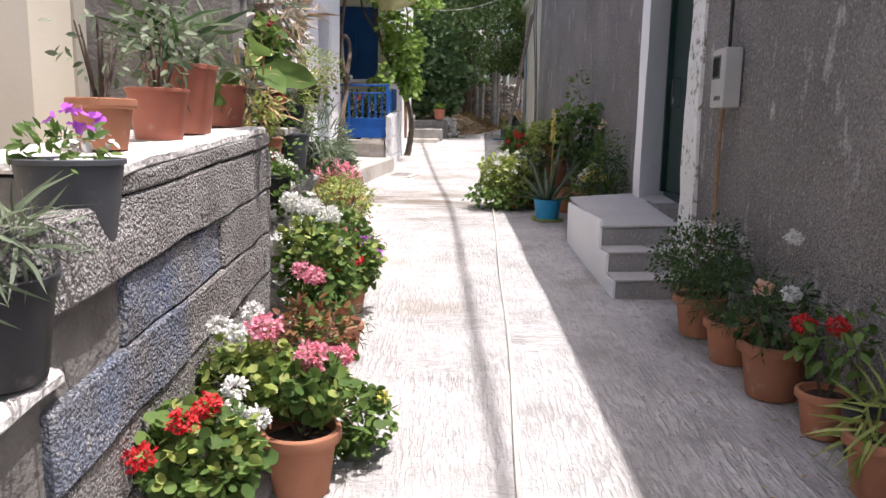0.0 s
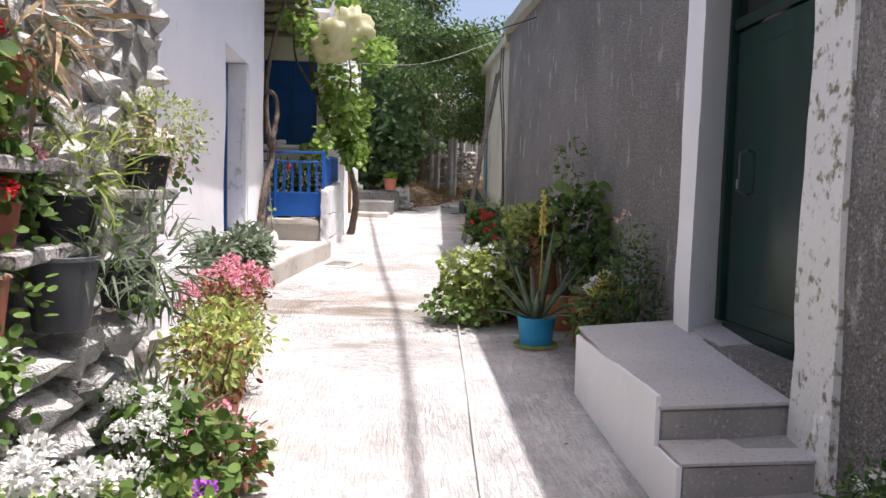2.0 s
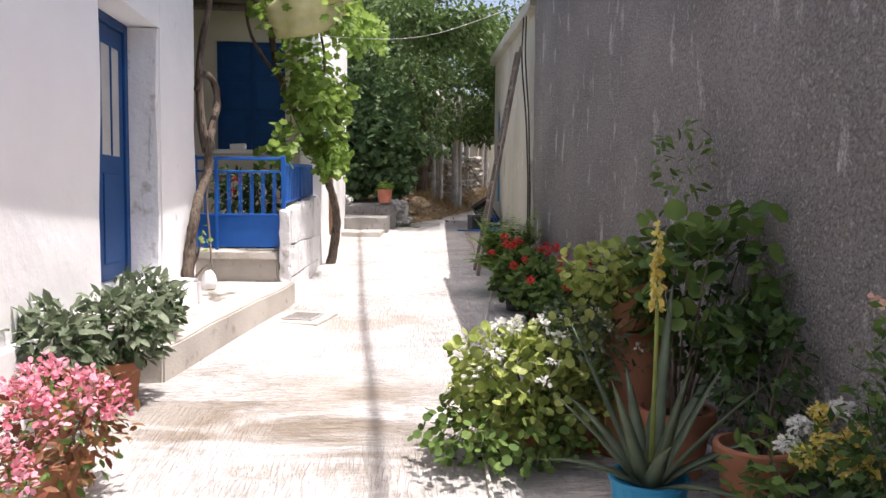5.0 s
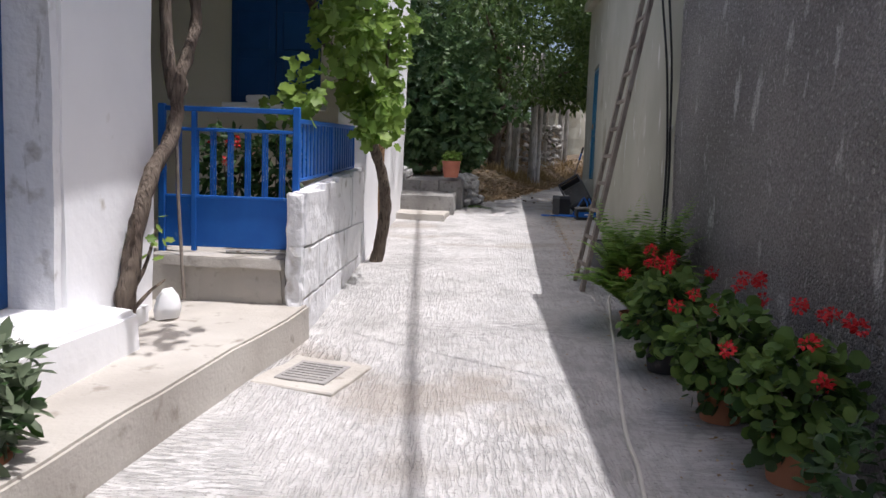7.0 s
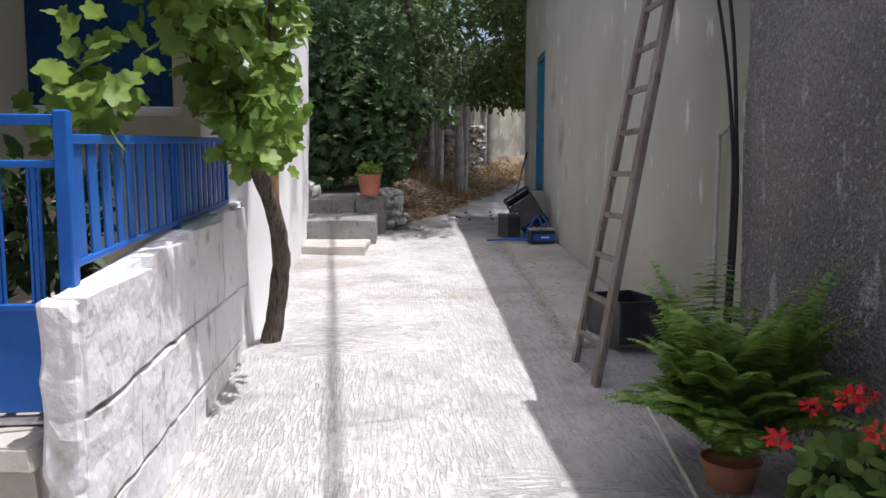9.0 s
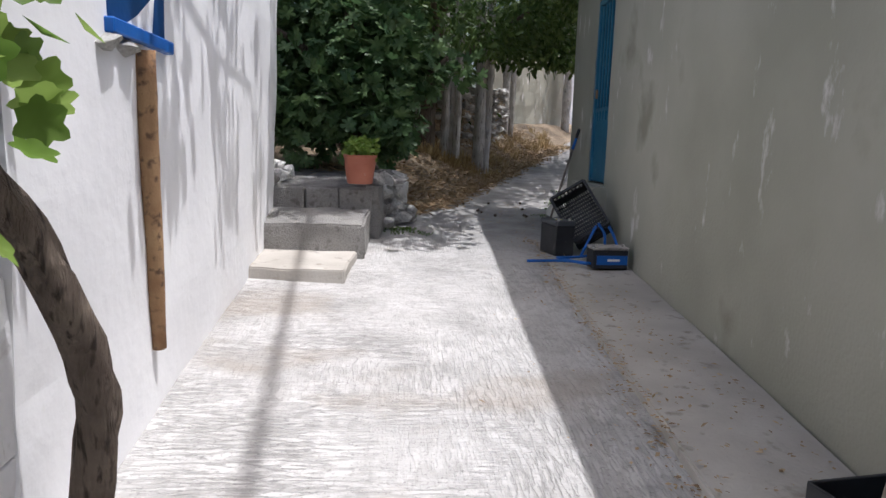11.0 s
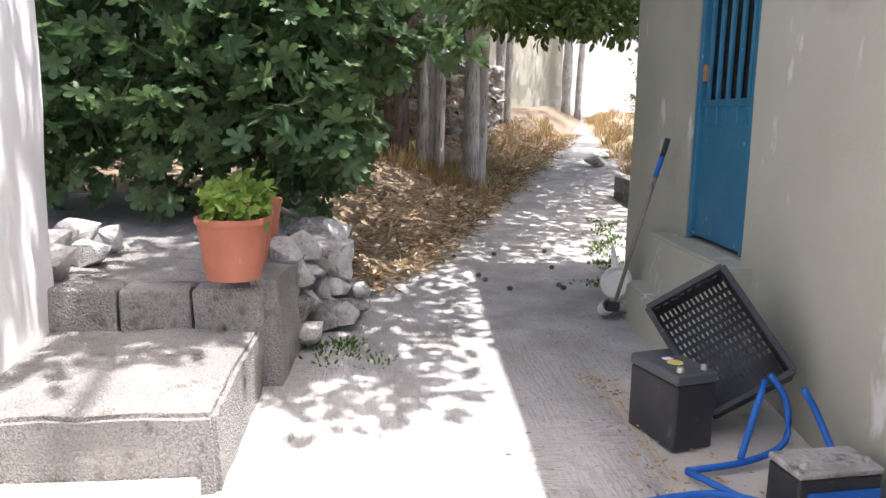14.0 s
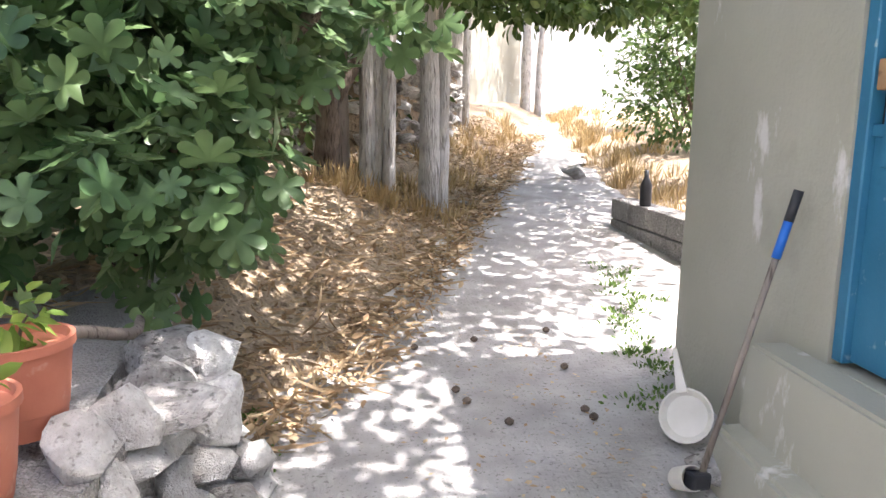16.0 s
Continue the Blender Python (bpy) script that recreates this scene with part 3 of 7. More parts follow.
door = thing("green_door", 2.26, 7.18, 1.08, "closed dark green steel door with a glazed transom", "door")
part("door_frame", cuboid(-0.03, 0.06, 0.66, 0.75, 0, 2.44, 0.006), GREEN_DOOR, door)
part("door_frame", cuboid(-0.03, 0.06, -0.76, -0.68, 0, 2.44, 0.006), GREEN_DOOR, door)
part("door_frame", cuboid(-0.03, 0.06, -0.68, 0.66, 2.36, 2.44, 0.006), GREEN_DOOR, door)
part("transom_bar", cuboid(-0.02, 0.06, -0.68, 0.66, 1.90, 1.98, 0.006), GREEN_DOOR, door)
leaf = part("door_leaf", cuboid(0.0, 0.05, -0.67, 0.65, 0.01, 1.89, 0.006), GREEN_DOOR, door)
part("door_panel", cuboid(-0.012, 0.004, -0.52, 0.30, 0.16, 1.76, 0.008), GREEN_DOOR, leaf)
for y in (-0.24, 0.2):
    part("mullion", cuboid(-0.005, 0.05, y - 0.025, y + 0.025, 1.98, 2.36, 0.004), GREEN_DOOR, door)
for y0, y1 in ((-0.66, -0.27), (-0.21, 0.17), (0.23, 0.64)):
    part("pane", cuboid(0.02, 0.03, y0, y1, 1.99, 2.35), DARK_WINDOW, door)
hd = tube([(-0.005, 0.42, 0.84), (-0.05, 0.42, 0.86), (-0.05, 0.42, 1.10), (-0.005, 0.42, 1.12)], 0.007)
part("door_handle", hd, GREY_PLASTIC, leaf, "worn steel pull handle")
part("keyhole", cuboid(-0.008, 0.0, 0.52, 0.55, 0.88, 0.94, 0.003), STEEL, leaf)
part("threshold", prism([(-0.235, -0.73, -0.4), (0.02, -0.73, -0.4), (0.02, 0.74, -0.4), (-0.235, 0.56, -0.4)], [(-0.235, -0.73, -0.168), (0.02, -0.73, -0.16), (0.02, 0.74, -0.025), (-0.235, 0.56, -0.035)]), TERRAZZO, door)
part("kick_plate", cuboid(-0.005, 0.05, -0.68, 0.66, -0.22, 0.012, 0.004), GREEN_DOOR, door)
part("interior", cuboid(0.5, 0.54, -1.0, 1.0, -0.1, 2.6), BLACK_PLASTIC, door)

# entrance steps
steps = thing("entrance_steps", 1.67, 6.6, g(6.6), "three concrete steps with speckled tile and white side", "steps")
z0 = g(6.6)
def tread(y0, y1, za, zb, name, x1=0.36):
    part(name, prism([(-0.32, y0, g(5.9) - 0.25 - z0), (x1, y0, g(5.9) - 0.25 - z0), (x1, y1, g(5.9) - 0.25 - z0), (-0.32, y1, g(5.9) - 0.25 - z0)],
                     [(-0.32, y0, za - z0), (x1, y0, za - z0 + 0.02), (x1, y1, zb - z0 + 0.05), (-0.32, y1, zb - z0)], 0.008), RISER, steps)
tread(-0.12, 1.45, 0.86, 0.97, "landing")
tread(-0.40, -0.115, 0.685, 0.70, "step")
tread(-0.67, -0.395, 0.51, 0.525, "step")
lid = prism([(-0.335, -0.135, 0.862 - z0), (0.36, -0.135, 0.89 - z0), (0.36, 1.455, 1.03 - z0), (-0.335, 1.455, 0.972 - z0)],
            [(-0.335, -0.135, 0.880 - z0), (0.36, -0.135, 0.908 - z0), (0.36, 1.455, 1.048 - z0), (-0.335, 1.455, 0.990 - z0)], 0.005)
part("landing_slab", roughen(lid, 0.004, 4, 2, 0.4), TERRAZZO, steps)
for ya, yb, za in ((-0.41, -0.125, 0.688), (-0.68, -0.405, 0.513)):
    part("tread_slab", prism([(-0.33, ya, za - z0), (0.36, ya, za + 0.018 - z0), (0.36, yb, za + 0.03 - z0), (-0.33, yb, za + 0.012 - z0)],
                       [(-0.33, ya, za + 0.014 - z0), (0.36, ya, za + 0.032 - z0), (0.36, yb, za + 0.044 - z0), (-0.33, yb, za + 0.026 - z0)]), TERRAZZO, steps)
side = bmesh.new()
for y0, y1, zt in ((-0.12, 1.46, 0.91), (-0.40, -0.12, 0.685), (-0.67, -0.40, 0.51)):
    cuboid(-0.345, -0.322, y0, y1, g(5.8) - 0.2 - z0, zt - z0 + (0.02 if y1 > 1 else 0), 0, side)
part("side_face", roughen(side, 0.006, 4, 3, 0.25), LIMEWASH, steps)

# ---- the bare plaster house with the blue door ----
def bx(y):
    return 2.05 + 0.070 * (y - 16.0)


def wall_b(y0, y1, z0, z1a, z1b, thick=0.45, material=PLASTER):
    return prism([(bx(y0), y0, z0), (bx(y0) + thick, y0, z0), (bx(y1) + thick, y1, z0), (bx(y1), y1, z0)],
                 [(bx(y0), y0, z1a), (bx(y0) + thick, y0, z1a), (bx(y1) + thick, y1, z1b), (bx(y1), y1, z1b)])


def top_b(y):
    return 4.6 + (y - 16) * 0.105


wall_plaster = new("wall_east_far")
structure(wall_plaster, "bare beige plaster house wall with scratches", "wall")
for y0, y1, z0, a, b in ((16.0, 23.10, 0.6, top_b(16), top_b(23.1)), (23.92, 25.2, 1.0, top_b(23.92), top_b(25.2)), (23.10, 23.92, 4.2, top_b(23.1), top_b(23.92)), (23.10, 23.92, 1.0, 2.09, 2.09)):
    part("wall_section", roughen(wall_b(y0, y1, z0, a, b), 0.012, 1.5, 5, 0.5), PLASTER, wall_plaster)
part("wall_section", cuboid(bx(25.2) + 0.45, 8, 24.8, 25.2, 1.0, top_b(25)), PLASTER, wall_plaster)
roofb = prism([(bx(16) - 0.12, 16, top_b(16)), (7, 16, top_b(16)), (7, 25.3, top_b(25.3)), (bx(25.3) - 0.14, 25.3, top_b(25.3))],
              [(bx(16) - 0.12, 16, top_b(16) + 0.16), (7, 16, top_b(16) + 0.16), (7, 25.3, top_b(25.3) + 0.16), (bx(25.3) - 0.14, 25.3, top_b(25.3) + 0.16)])
structure(part("roof_east_far", roughen(roofb, 0.02, 1.2, 4, 0.6), PLASTER), "old concrete roof edge of the plaster house", "roof")
plinth = thing("door_step", 2.34, 23.6, g(23.6), "low worn concrete ledge under the blue door", "step")
part("ledge", roughen(prism([(-0.18, -0.75, -0.2), (0.25, -0.75, -0.2), (0.35, 0.60, -0.2), (-0.04, 0.60, -0.2)], [(-0.10, -0.75, 0.24), (0.25, -0.75, 0.24), (0.35, 0.60, 0.27), (0.0, 0.60, 0.27)], 0.02), 0.012, 4, 2, 0.3), PLASTER, plinth)
part("sill", roughen(prism([(0.02, -0.65, 0.2), (0.3, -0.65, 0.2), (0.32, 0.6, 0.2), (0.10, 0.6, 0.2)], [(0.06, -0.65, 0.60), (0.3, -0.65, 0.60), (0.32, 0.6, 0.60), (0.13, 0.6, 0.60)], 0.015), 0.008, 4, 2, 0.3), PLASTER, plinth)
gutter = prism([(1.42, 17.2, g(17.2) - 0.05), (bx(17.2), 17.2, g(17.2) - 0.05), (bx(23), 23, g(23) - 0.05), (1.80, 23, g(23) - 0.05)],
               [(1.44, 17.2, g(17.2) + 0.05), (bx(17.2), 17.2, g(17.2) + 0.06), (bx(23), 23, g(23) + 0.06), (1.82, 23, g(23) + 0.05)], 0.012)
structure(part("pavement", roughen(gutter, 0.012, 2.5, 4, 0.4), PATCHED), "low concrete strip along the plaster wall", "pavement")

bdoor = thing("blue_door", 2.615, 23.51, 2.11, "weathered blue sheet-steel door with barred upper half", "door", rz=-4.0)
part("door_frame", cuboid(-0.03, 0.05, 0.35, 0.41, 0, 2.05, 0.005), TEAL, bdoor)
part("door_frame", cuboid(-0.03, 0.05, -0.41, -0.35, 0, 2.05, 0.005), TEAL, bdoor)
part("door_frame", cuboid(-0.03, 0.05, -0.35, 0.35, 1.99, 2.05, 0.005), TEAL, bdoor)
bl = part("door_leaf", cuboid(0.0, 0.03, -0.35, 0.35, 0.01, 0.80, 0.004), TEAL, bdoor)
part("glass", cuboid(0.022, 0.03, -0.35, 0.35, 0.80, 1.99), DARK_WINDOW, bdoor)
part("rail", cuboid(-0.012, 0.02, -0.35, 0.35, 0.80, 0.84, 0.003), TEAL, bl)
for k in range(5):
    y = -0.28 + k * 0.14
    part("bar", cuboid(-0.012, 0.008, y - 0.018, y + 0.018, 0.70, 1.98, 0.003), TEAL, bl)
part("latch", cuboid(-0.03, 0.0, 0.28, 0.33, 0.95, 1.05, 0.004), RUST, bl)
part("interior", cuboid(0.25, 0.28, -0.6, 0.6, -0.1, 2.2), BLACK_PLASTIC, bdoor)

# ---- west side: houses, porch ----
wall_white = new("wall_west")
structure(wall_white, "sunlit limewashed house wall with a deep doorway", "wall")
WX = -1.9
for y0, y1, z0, z1 in ((7.3, 11.7, 0.0, 5.2), (13.1, 14.18, 0.4, 5.2), (11.7, 13.1, 3.55, 5.2), (11.7, 13.1, 0.2, 1.34)):
    part("wall_section", roughen(cuboid(WX - 0.45, WX, y0, y1, z0, z1), 0.018, 1.5, 5, 0.5), LIMEWASH, wall_white)
part("wall_section", roughen(cuboid(-4.5, WX - 0.45, 13.8, 14.18, 0.4, 5.2), 0.01, 1.5, 3, 0.6), LIMEWASH, wall_white)
part("reveal", roughen(cuboid(WX - 0.44, WX - 0.02, 13.03, 13.10, 1.34, 3.55), 0.01, 3, 4, 0.25), FLAKED, wall_white)
part("plinth", roughen(cuboid(WX - 0.3, WX + 0.09, 8.0, 13.9, 0.2, 1.22), 0.02, 2, 4, 0.4), LIMEWASH, wall_white)
structure(part("roof_west", roughen(cuboid(-5, -1.08, 7.2, 14.2, 4.95, 5.12, 0.02), 0.012, 1.5, 4, 0.5), PLASTER), "projecting concrete roof slab of the white house", "roof")
hdoor = thing("house_door", WX - 0.34, 12.37, 1.35, "tall blue wooden house door in a deep white reveal", "door")
part("door_frame", cuboid(0, 0.08, -0.66, -0.58, 0, 2.2, 0.006), NAVY, hdoor)
part("door_frame", cuboid(0, 0.08, 0.58, 0.66, 0, 2.2, 0.006), NAVY, hdoor)
part("door_frame", cuboid(0, 0.08, -0.58, 0.58, 2.12, 2.2, 0.006), NAVY, hdoor)
for y0 in (-0.575, 0.005):
    dl = part("door_leaf", cuboid(0.02, 0.06, y0, y0 + 0.57, 0.01, 2.11, 0.006), NAVY, hdoor)
    part("panel", cuboid(0.055, 0.07, y0 + 0.1, y0 + 0.47, 0.15, 0.9, 0.01), NAVY, dl)
    part("curtained_pane", cuboid(0.055, 0.064, y0 + 0.1, y0 + 0.47, 1.05, 1.95, 0.004), METER_GREY, dl, "pale curtained glass pane")
    part("glazing_bar", cuboid(0.06, 0.075, y0 + 0.275, y0 + 0.295, 1.05, 1.95, 0.003), NAVY, dl)

porch_floor = prism([(-4.5, 14.0, 0.4), (-1.0, 14.62, 0.4), (-0.97, 18, 0.4), (-4.5, 18, 0.4)], [(-4.5, 14.0, 1.48), (-1.0, 14.62, 1.48), (-0.97, 18, 1.48), (-4.5, 18, 1.48)])
structure(part("porch_floor", roughen(porch_floor, 0.01, 2, 4, 0.4), PATCHED), "raised concrete porch floor with a crumbling front", "porch")
wall_porch = new("wall_porch")
structure(wall_porch, "cream porch wall with a blue shuttered window", "wall")
for x0, x1, z0, z1 in ((-5, -2.52, 1.4, 5.4), (-1.5, -1.24, 1.4, 5.4), (-2.52, -1.5, 4.45, 5.4), (-2.52, -1.5, 1.4, 2.80)):
    part("wall_section", roughen(cuboid(x0, x1, 17.8, 18.2, z0, z1), 0.01, 1.5, 4, 0.5), CREAM, wall_porch)
part("wall_section", cuboid(-4.9, -4.5, 13.98, 18.2, 0.5, 5.4), CREAM, wall_porch)
shutter = thing("window_shutter", -2.01, 17.83, 2.82, "closed dark blue wooden window shutters", "shutter")
for x0 in (-0.505, 0.005):
    lf = part("shutter_leaf", cuboid(x0, x0 + 0.5, -0.05, 0.0, 0.0, 1.62, 0.006), NAVY, shutter)
    for k in range(3):
        part("panel", cuboid(x0 + 0.07, x0 + 0.43, -0.062, -0.045, 0.08 + k * 0.52, 0.50 + k * 0.52, 0.01), NAVY, lf)
part("sill", roughen(cuboid(-0.58, 0.58, -0.16, 0.02, -0.06, 0.0, 0.01), 0.004, 5, 2, 0.2), LIMEWASH, shutter)
part("backing", cuboid(-0.52, 0.52, 0.02, 0.05, -0.02, 1.64), BLACK_PLASTIC, shutter)
bundle = thing("folded_cloth", -2.2, 17.72, 2.82, "small white folded cloth on the window sill", "cloth")
part("cloth", roughen(cuboid(-0.12, 0.12, -0.05, 0.05, 0, 0.09, 0.03, segments=2), 0.015, 9), LIMEWASH, bundle)
porch_roof = thing("porch_roof", -2.9, 15.9, 4.85, "rough timber and reed porch roof", "roof", kind="structure")
part("deck", cuboid(-1.9, 1.5, -1.95, 1.9, 0.12, 0.2), WOOD, porch_roof)
for k in range(6):
    yy = -1.9 + k * 0.72
    part("beam", tube([(-1.9, yy, 0.06), (0, yy + 0.03, 0.07), (1.55, yy, 0.05)], 0.05, 8), WOOD, porch_roof)

# parapet with blocks showing through the limewash
parapet = new("parapet")
structure(parapet, "flaking limewashed parapet of concrete blocks", "parapet wall")
part("core", roughen(prism([(-1.05, 14.5, 0.7), (-0.97, 14.5, 0.7), (-0.95, 17.5, 0.7), (-1.2, 17.5, 0.7)], [(-1.05, 14.5, 1.94), (-0.99, 14.5, 1.94), (-0.97, 17.5, 2.14), (-1.2, 17.5, 2.14)]), 0.006, 2, 3, 0.4), FLAKED, parapet)
for row in range(3):
    ya = 14.46
    while ya < 17.45:
        yb = min(ya + random.uniform(0.38, 0.95), 17.5)
        if 17.5 - yb < 0.2:
            yb = 17.5
        za = (0.72, 1.20, 1.56)[row] + random.uniform(-0.015, 0.015)
        zb = (1.19, 1.55, 0)[row] if row < 2 else 1.955 + (ya - 14.5) * 0.066
        part("block", roughen(cuboid(-1.03, -0.945 + random.uniform(-0.006, 0.006), ya, yb, za, zb, 0.005), 0.013, 7, 3, 0.12), FLAKED, parapet)
        ya = yb + 0.004
part("worn_corner", roughen(cuboid(-1.07, -0.955, 14.42, 14.50, 0.95, 1.94, 0.015), 0.02, 11, 4, 0.07), FLAKED, parapet)

# the far white house
wall_far = new("wall_west_far")
structure(wall_far, "bright limewashed house wall with a weathered foot", "wall")
part("wall_section", roughen(prism([(-0.93, 22.2, 0.8), (-0.98, 23.2, 0.8), (-1.4, 23.2, 0.8), (-1.4, 22.2, 0.8)], [(-0.88, 22.2, 5.5), (-0.93, 23.2, 5.5), (-1.4, 23.2, 5.5), (-1.4, 22.2, 5.5)]), 0.02, 1.6, 5, 0.3), LIMEWASH, wall_far)
part("wall_section", roughen(prism([(-0.92, 17.5, 0.8), (-0.92, 22.25, 0.8), (-5, 22.25, 0.8), (-5, 18.3, 0.8), (-1.25, 18.3, 0.8), (-1.25, 17.5, 0.8)], [(-0.97, 17.5, 5.6), (-0.86, 22.3, 5.6), (-5, 22.3, 5.6), (-5, 18.3, 5.6), (-1.25, 18.3, 5.6), (-1.25, 17.5, 5.6)]), 0.02, 1.6, 6, 0.4), LIMEWASH, wall_far)

# ---- retaining wall of rough blocks ----
wall_low = new("wall_retaining")
structure(wall_low, "rough concrete block retaining wall, stepped, with blue spray", "retaining wall")
LW = -1.0


def low_top(y):
    return 1.555 if y > 2.52 else (1.32 if y > 2.12 else (1.07 if y > 1.6 else 0.82))


def sheared(bm):
    for v in bm.verts:
        v.co.z += SLOPE * (v.co.y - 3.0)
    return bm


part("core", prism([(LW - 0.5, -4, -0.9), (LW - 0.03, -4, -0.9), (LW - 0.03, 1.6, -0.9), (LW - 0.5, 1.6, -0.9)], [(LW - 0.5, -4, 0.72), (LW - 0.03, -4, 0.72), (LW - 0.03, 1.6, 0.72), (LW - 0.5, 1.6, 0.72)]), MORTAR, wall_low)
for ya, yb in ((1.6, 2.12), (2.12, 2.52), (2.52, 4.42)):
    z = low_top(ya + 0.1)
    part("core", sheared(roughen(cuboid(LW - 0.5, LW - 0.03, ya, yb, -0.5, z - 0.04), 0.006, 3, 2, 0.3)), MORTAR, wall_low)
    part("coping", sheared(roughen(cuboid(LW - 0.52, LW + 0.006, ya - 0.015, yb + 0.01, z - 0.032, z + 0.016, 0.012), 0.016, 6, 3, 0.14)), STONE, wall_low)
for row in range(9):
    za = -0.42 + row * 0.235
    for col in range(9):
        ya = -3.6 + col * 1.02 - (0.47 if row % 2 else 0)
        yb = min(ya + 1.014, 4.45)
        if yb - ya < 0.1:
            continue
        zt = low_top((ya + yb) / 2) - 0.03
        zb = min(za + 0.225, zt)
        if zb - za < 0.06 or zb < g(ya) - 0.05:
            continue
        m = BLOCK_BLUE if (ya > 1.4 and ya < 2.6 and 0.75 < za < 1.2) else BLOCK
        part("block", sheared(roughen(cuboid(LW - 0.12, LW + random.uniform(-0.01, 0.012), ya, yb + 0.004, za, zb + 0.004, 0.01), 0.016, 7, 2, 0.16)), m, wall_low)
terrace = cuboid(-3.2, LW - 0.4, -4, 5.2, -0.6, 1.30)
structure(part("terrace_bed", roughen(terrace, 0.02, 2, 3, 0.5), EARTH), "earth bed behind the retaining wall", "ground")
wall_cream = new("wall_cream")
structure(wall_cream, "cream painted house wall with shaded bands put into its colour", "wall")
# The darker cream panels carry the wall's shaded bands as colour.
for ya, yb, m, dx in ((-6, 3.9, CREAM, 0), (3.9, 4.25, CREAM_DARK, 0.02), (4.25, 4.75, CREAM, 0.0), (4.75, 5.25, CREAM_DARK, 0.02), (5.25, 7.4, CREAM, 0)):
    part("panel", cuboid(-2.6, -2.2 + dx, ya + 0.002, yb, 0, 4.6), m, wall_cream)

# ---- rubble wall with pots ----
rubble = new("wall_rubble")
structure(rubble, "rubble stone wall with worn limewash", "stone wall")
part("core", roughen(cuboid(-2.2, -1.30, 4.9, 7.36, -0.2, 4.4), 0.02, 2, 3, 0.4), MORTAR, rubble)
for row in range(24):
    z = 0.35 + row * 0.165
    y = 4.95 + random.uniform(0, 0.1)
    while y < 7.42:
        w = random.uniform(0.15, 0.36)
        stone(rubble, -1.36 + random.uniform(-0.03, 0.03), min(y + w / 2, 7.36), z, random.uniform(0.2, 0.3), w * 1.12, random.uniform(0.17, 0.23))
        y += w
    for k in range(3):
        stone(rubble, -1.50 - k * 0.26, 7.38, z, 0.30, 0.22, 0.2)

# shelves that hold the stacked pots
ledge = thing("pot_ledge", -1.16, 6.0, g(6), "stepped stone ledges stacked against the rubble wall", "ledge")
for y0, y1, zt in ((-1.15, -0.75, 0.82), (-0.75, -0.45, 0.98), (-0.45, 0.05, 0.98), (0.0, 0.5, 0.98), (0.4, 1.2, 0.55)):
    for k in range(int((y1 - y0) / 0.17)):
        for r in range(int((zt - 0.02) / 0.16)):
            stone(ledge, random.uniform(-0.06, 0.03), y0 + 0.1 + k * 0.17, 0.06 + r * 0.16, 0.28, 0.22, 0.2)


# ---- pots and plants ----
def pot_mesh(r, h, style):
    t = 0.12 * r
    if style == "clay":
        prof = [(0.68 * r, 0), (0.70 * r, 0.01), (0.88 * r, 0.80 * h), (1.0 * r, 0.82 * h), (1.03 * r, 0.86 * h), (1.02 * r, 0.98 * h), (0.99 * r, h), (0.88 * r, h), (0.84 * r, 0.86 * h), (0.8 * r, 0.84 * h)]
    elif style == "plain":
        prof = [(0.74 * r, 0), (0.76 * r, 0.01), (0.97 * r, 0.93 * h), (1.02 * r, 0.935 * h), (1.02 * r, 0.99 * h), (1.0 * r, h), (0.94 * r, h), (0.9 * r, 0.9 * h)]
    else:
        prof = [(0.76 * r, 0), (0.78 * r, 0.012), (0.84 * r, 0.25 * h), (0.85 * r, 0.255 * h), (0.98 * r, 0.9 * h), (1.04 * r, 0.905 * h), (1.04 * r, h), (0.95 * r, h), (0.9 * r, 0.9 * h)]
    bm = lathe(prof, 32)
    bm.normal_update()
    for e in bm.edges:
        e.smooth = len(e.link_faces) == 2 and e.calc_face_angle(0.0) < 0.5
    return bm


def plant(name, x, y, z, r, h, style, material, label, category, foliage=(), flowers=(), group="", stems=0, tilt=0.0):
    """A pot with soil, leaves and flower heads. foliage: (outline, count, centre, radii, sizes, material)."""
    ob = thing(name, x, y, z, label, category, group, rz=random.uniform(0, 360), rx=tilt)
    back = ob.matrix_basis.to_3x3().inverted()
    loc = lambda p: tuple(back @ Vector(p))
    if style:
        part("pot", pot_mesh(r, h, style), material, ob, smooth=True)
        soil = lathe([(0.5 * r, h * 0.80), (0.90 * r, h * 0.85), (0.3 * r, h * 0.88)], 14)
        part("soil", roughen(soil, 0.01, 20), SOIL, ob)
    for outline, n, c, radii, size, m in foliage:
        ch = [clump(outline, n, loc(c), radii, size)]
        part("foliage", leaf_mesh("foliage", ch, m), None, ob)
    if stems:
        c = Vector(foliage[0][2])
        rad = foliage[0][3]
        for k in range(stems):
            a = rng.uniform(0, 6.28)
            q = c + Vector((math.cos(a) * rad[0] * 0.7, math.sin(a) * rad[1] * 0.7, rng.uniform(-0.3, 0.7) * rad[2]))
            part("stem", tube(smooth_line([loc((q.x * 0.15, q.y * 0.15, h * 0.8)), loc((q.x * 0.6, q.y * 0.6, (h + q.z) / 2)), loc(q)], 3), 0.007, 5, None, 0.003), BARK, ob)
    for m, petals, radius, size, centres in flowers:
        if radius >= 0.035:
            for c in centres:
                part("flower_head", leaf_mesh("flower_head", heads([loc(c)], petals * 4, radius, (size[0] * 0.6, size[1] * 0.6)), m), None, ob)
        else:
            tagged(part("blossom", leaf_mesh("blossom", heads([loc(c) for c in centres], petals, radius, size), m), None, ob), kind="stuff")
    return ob


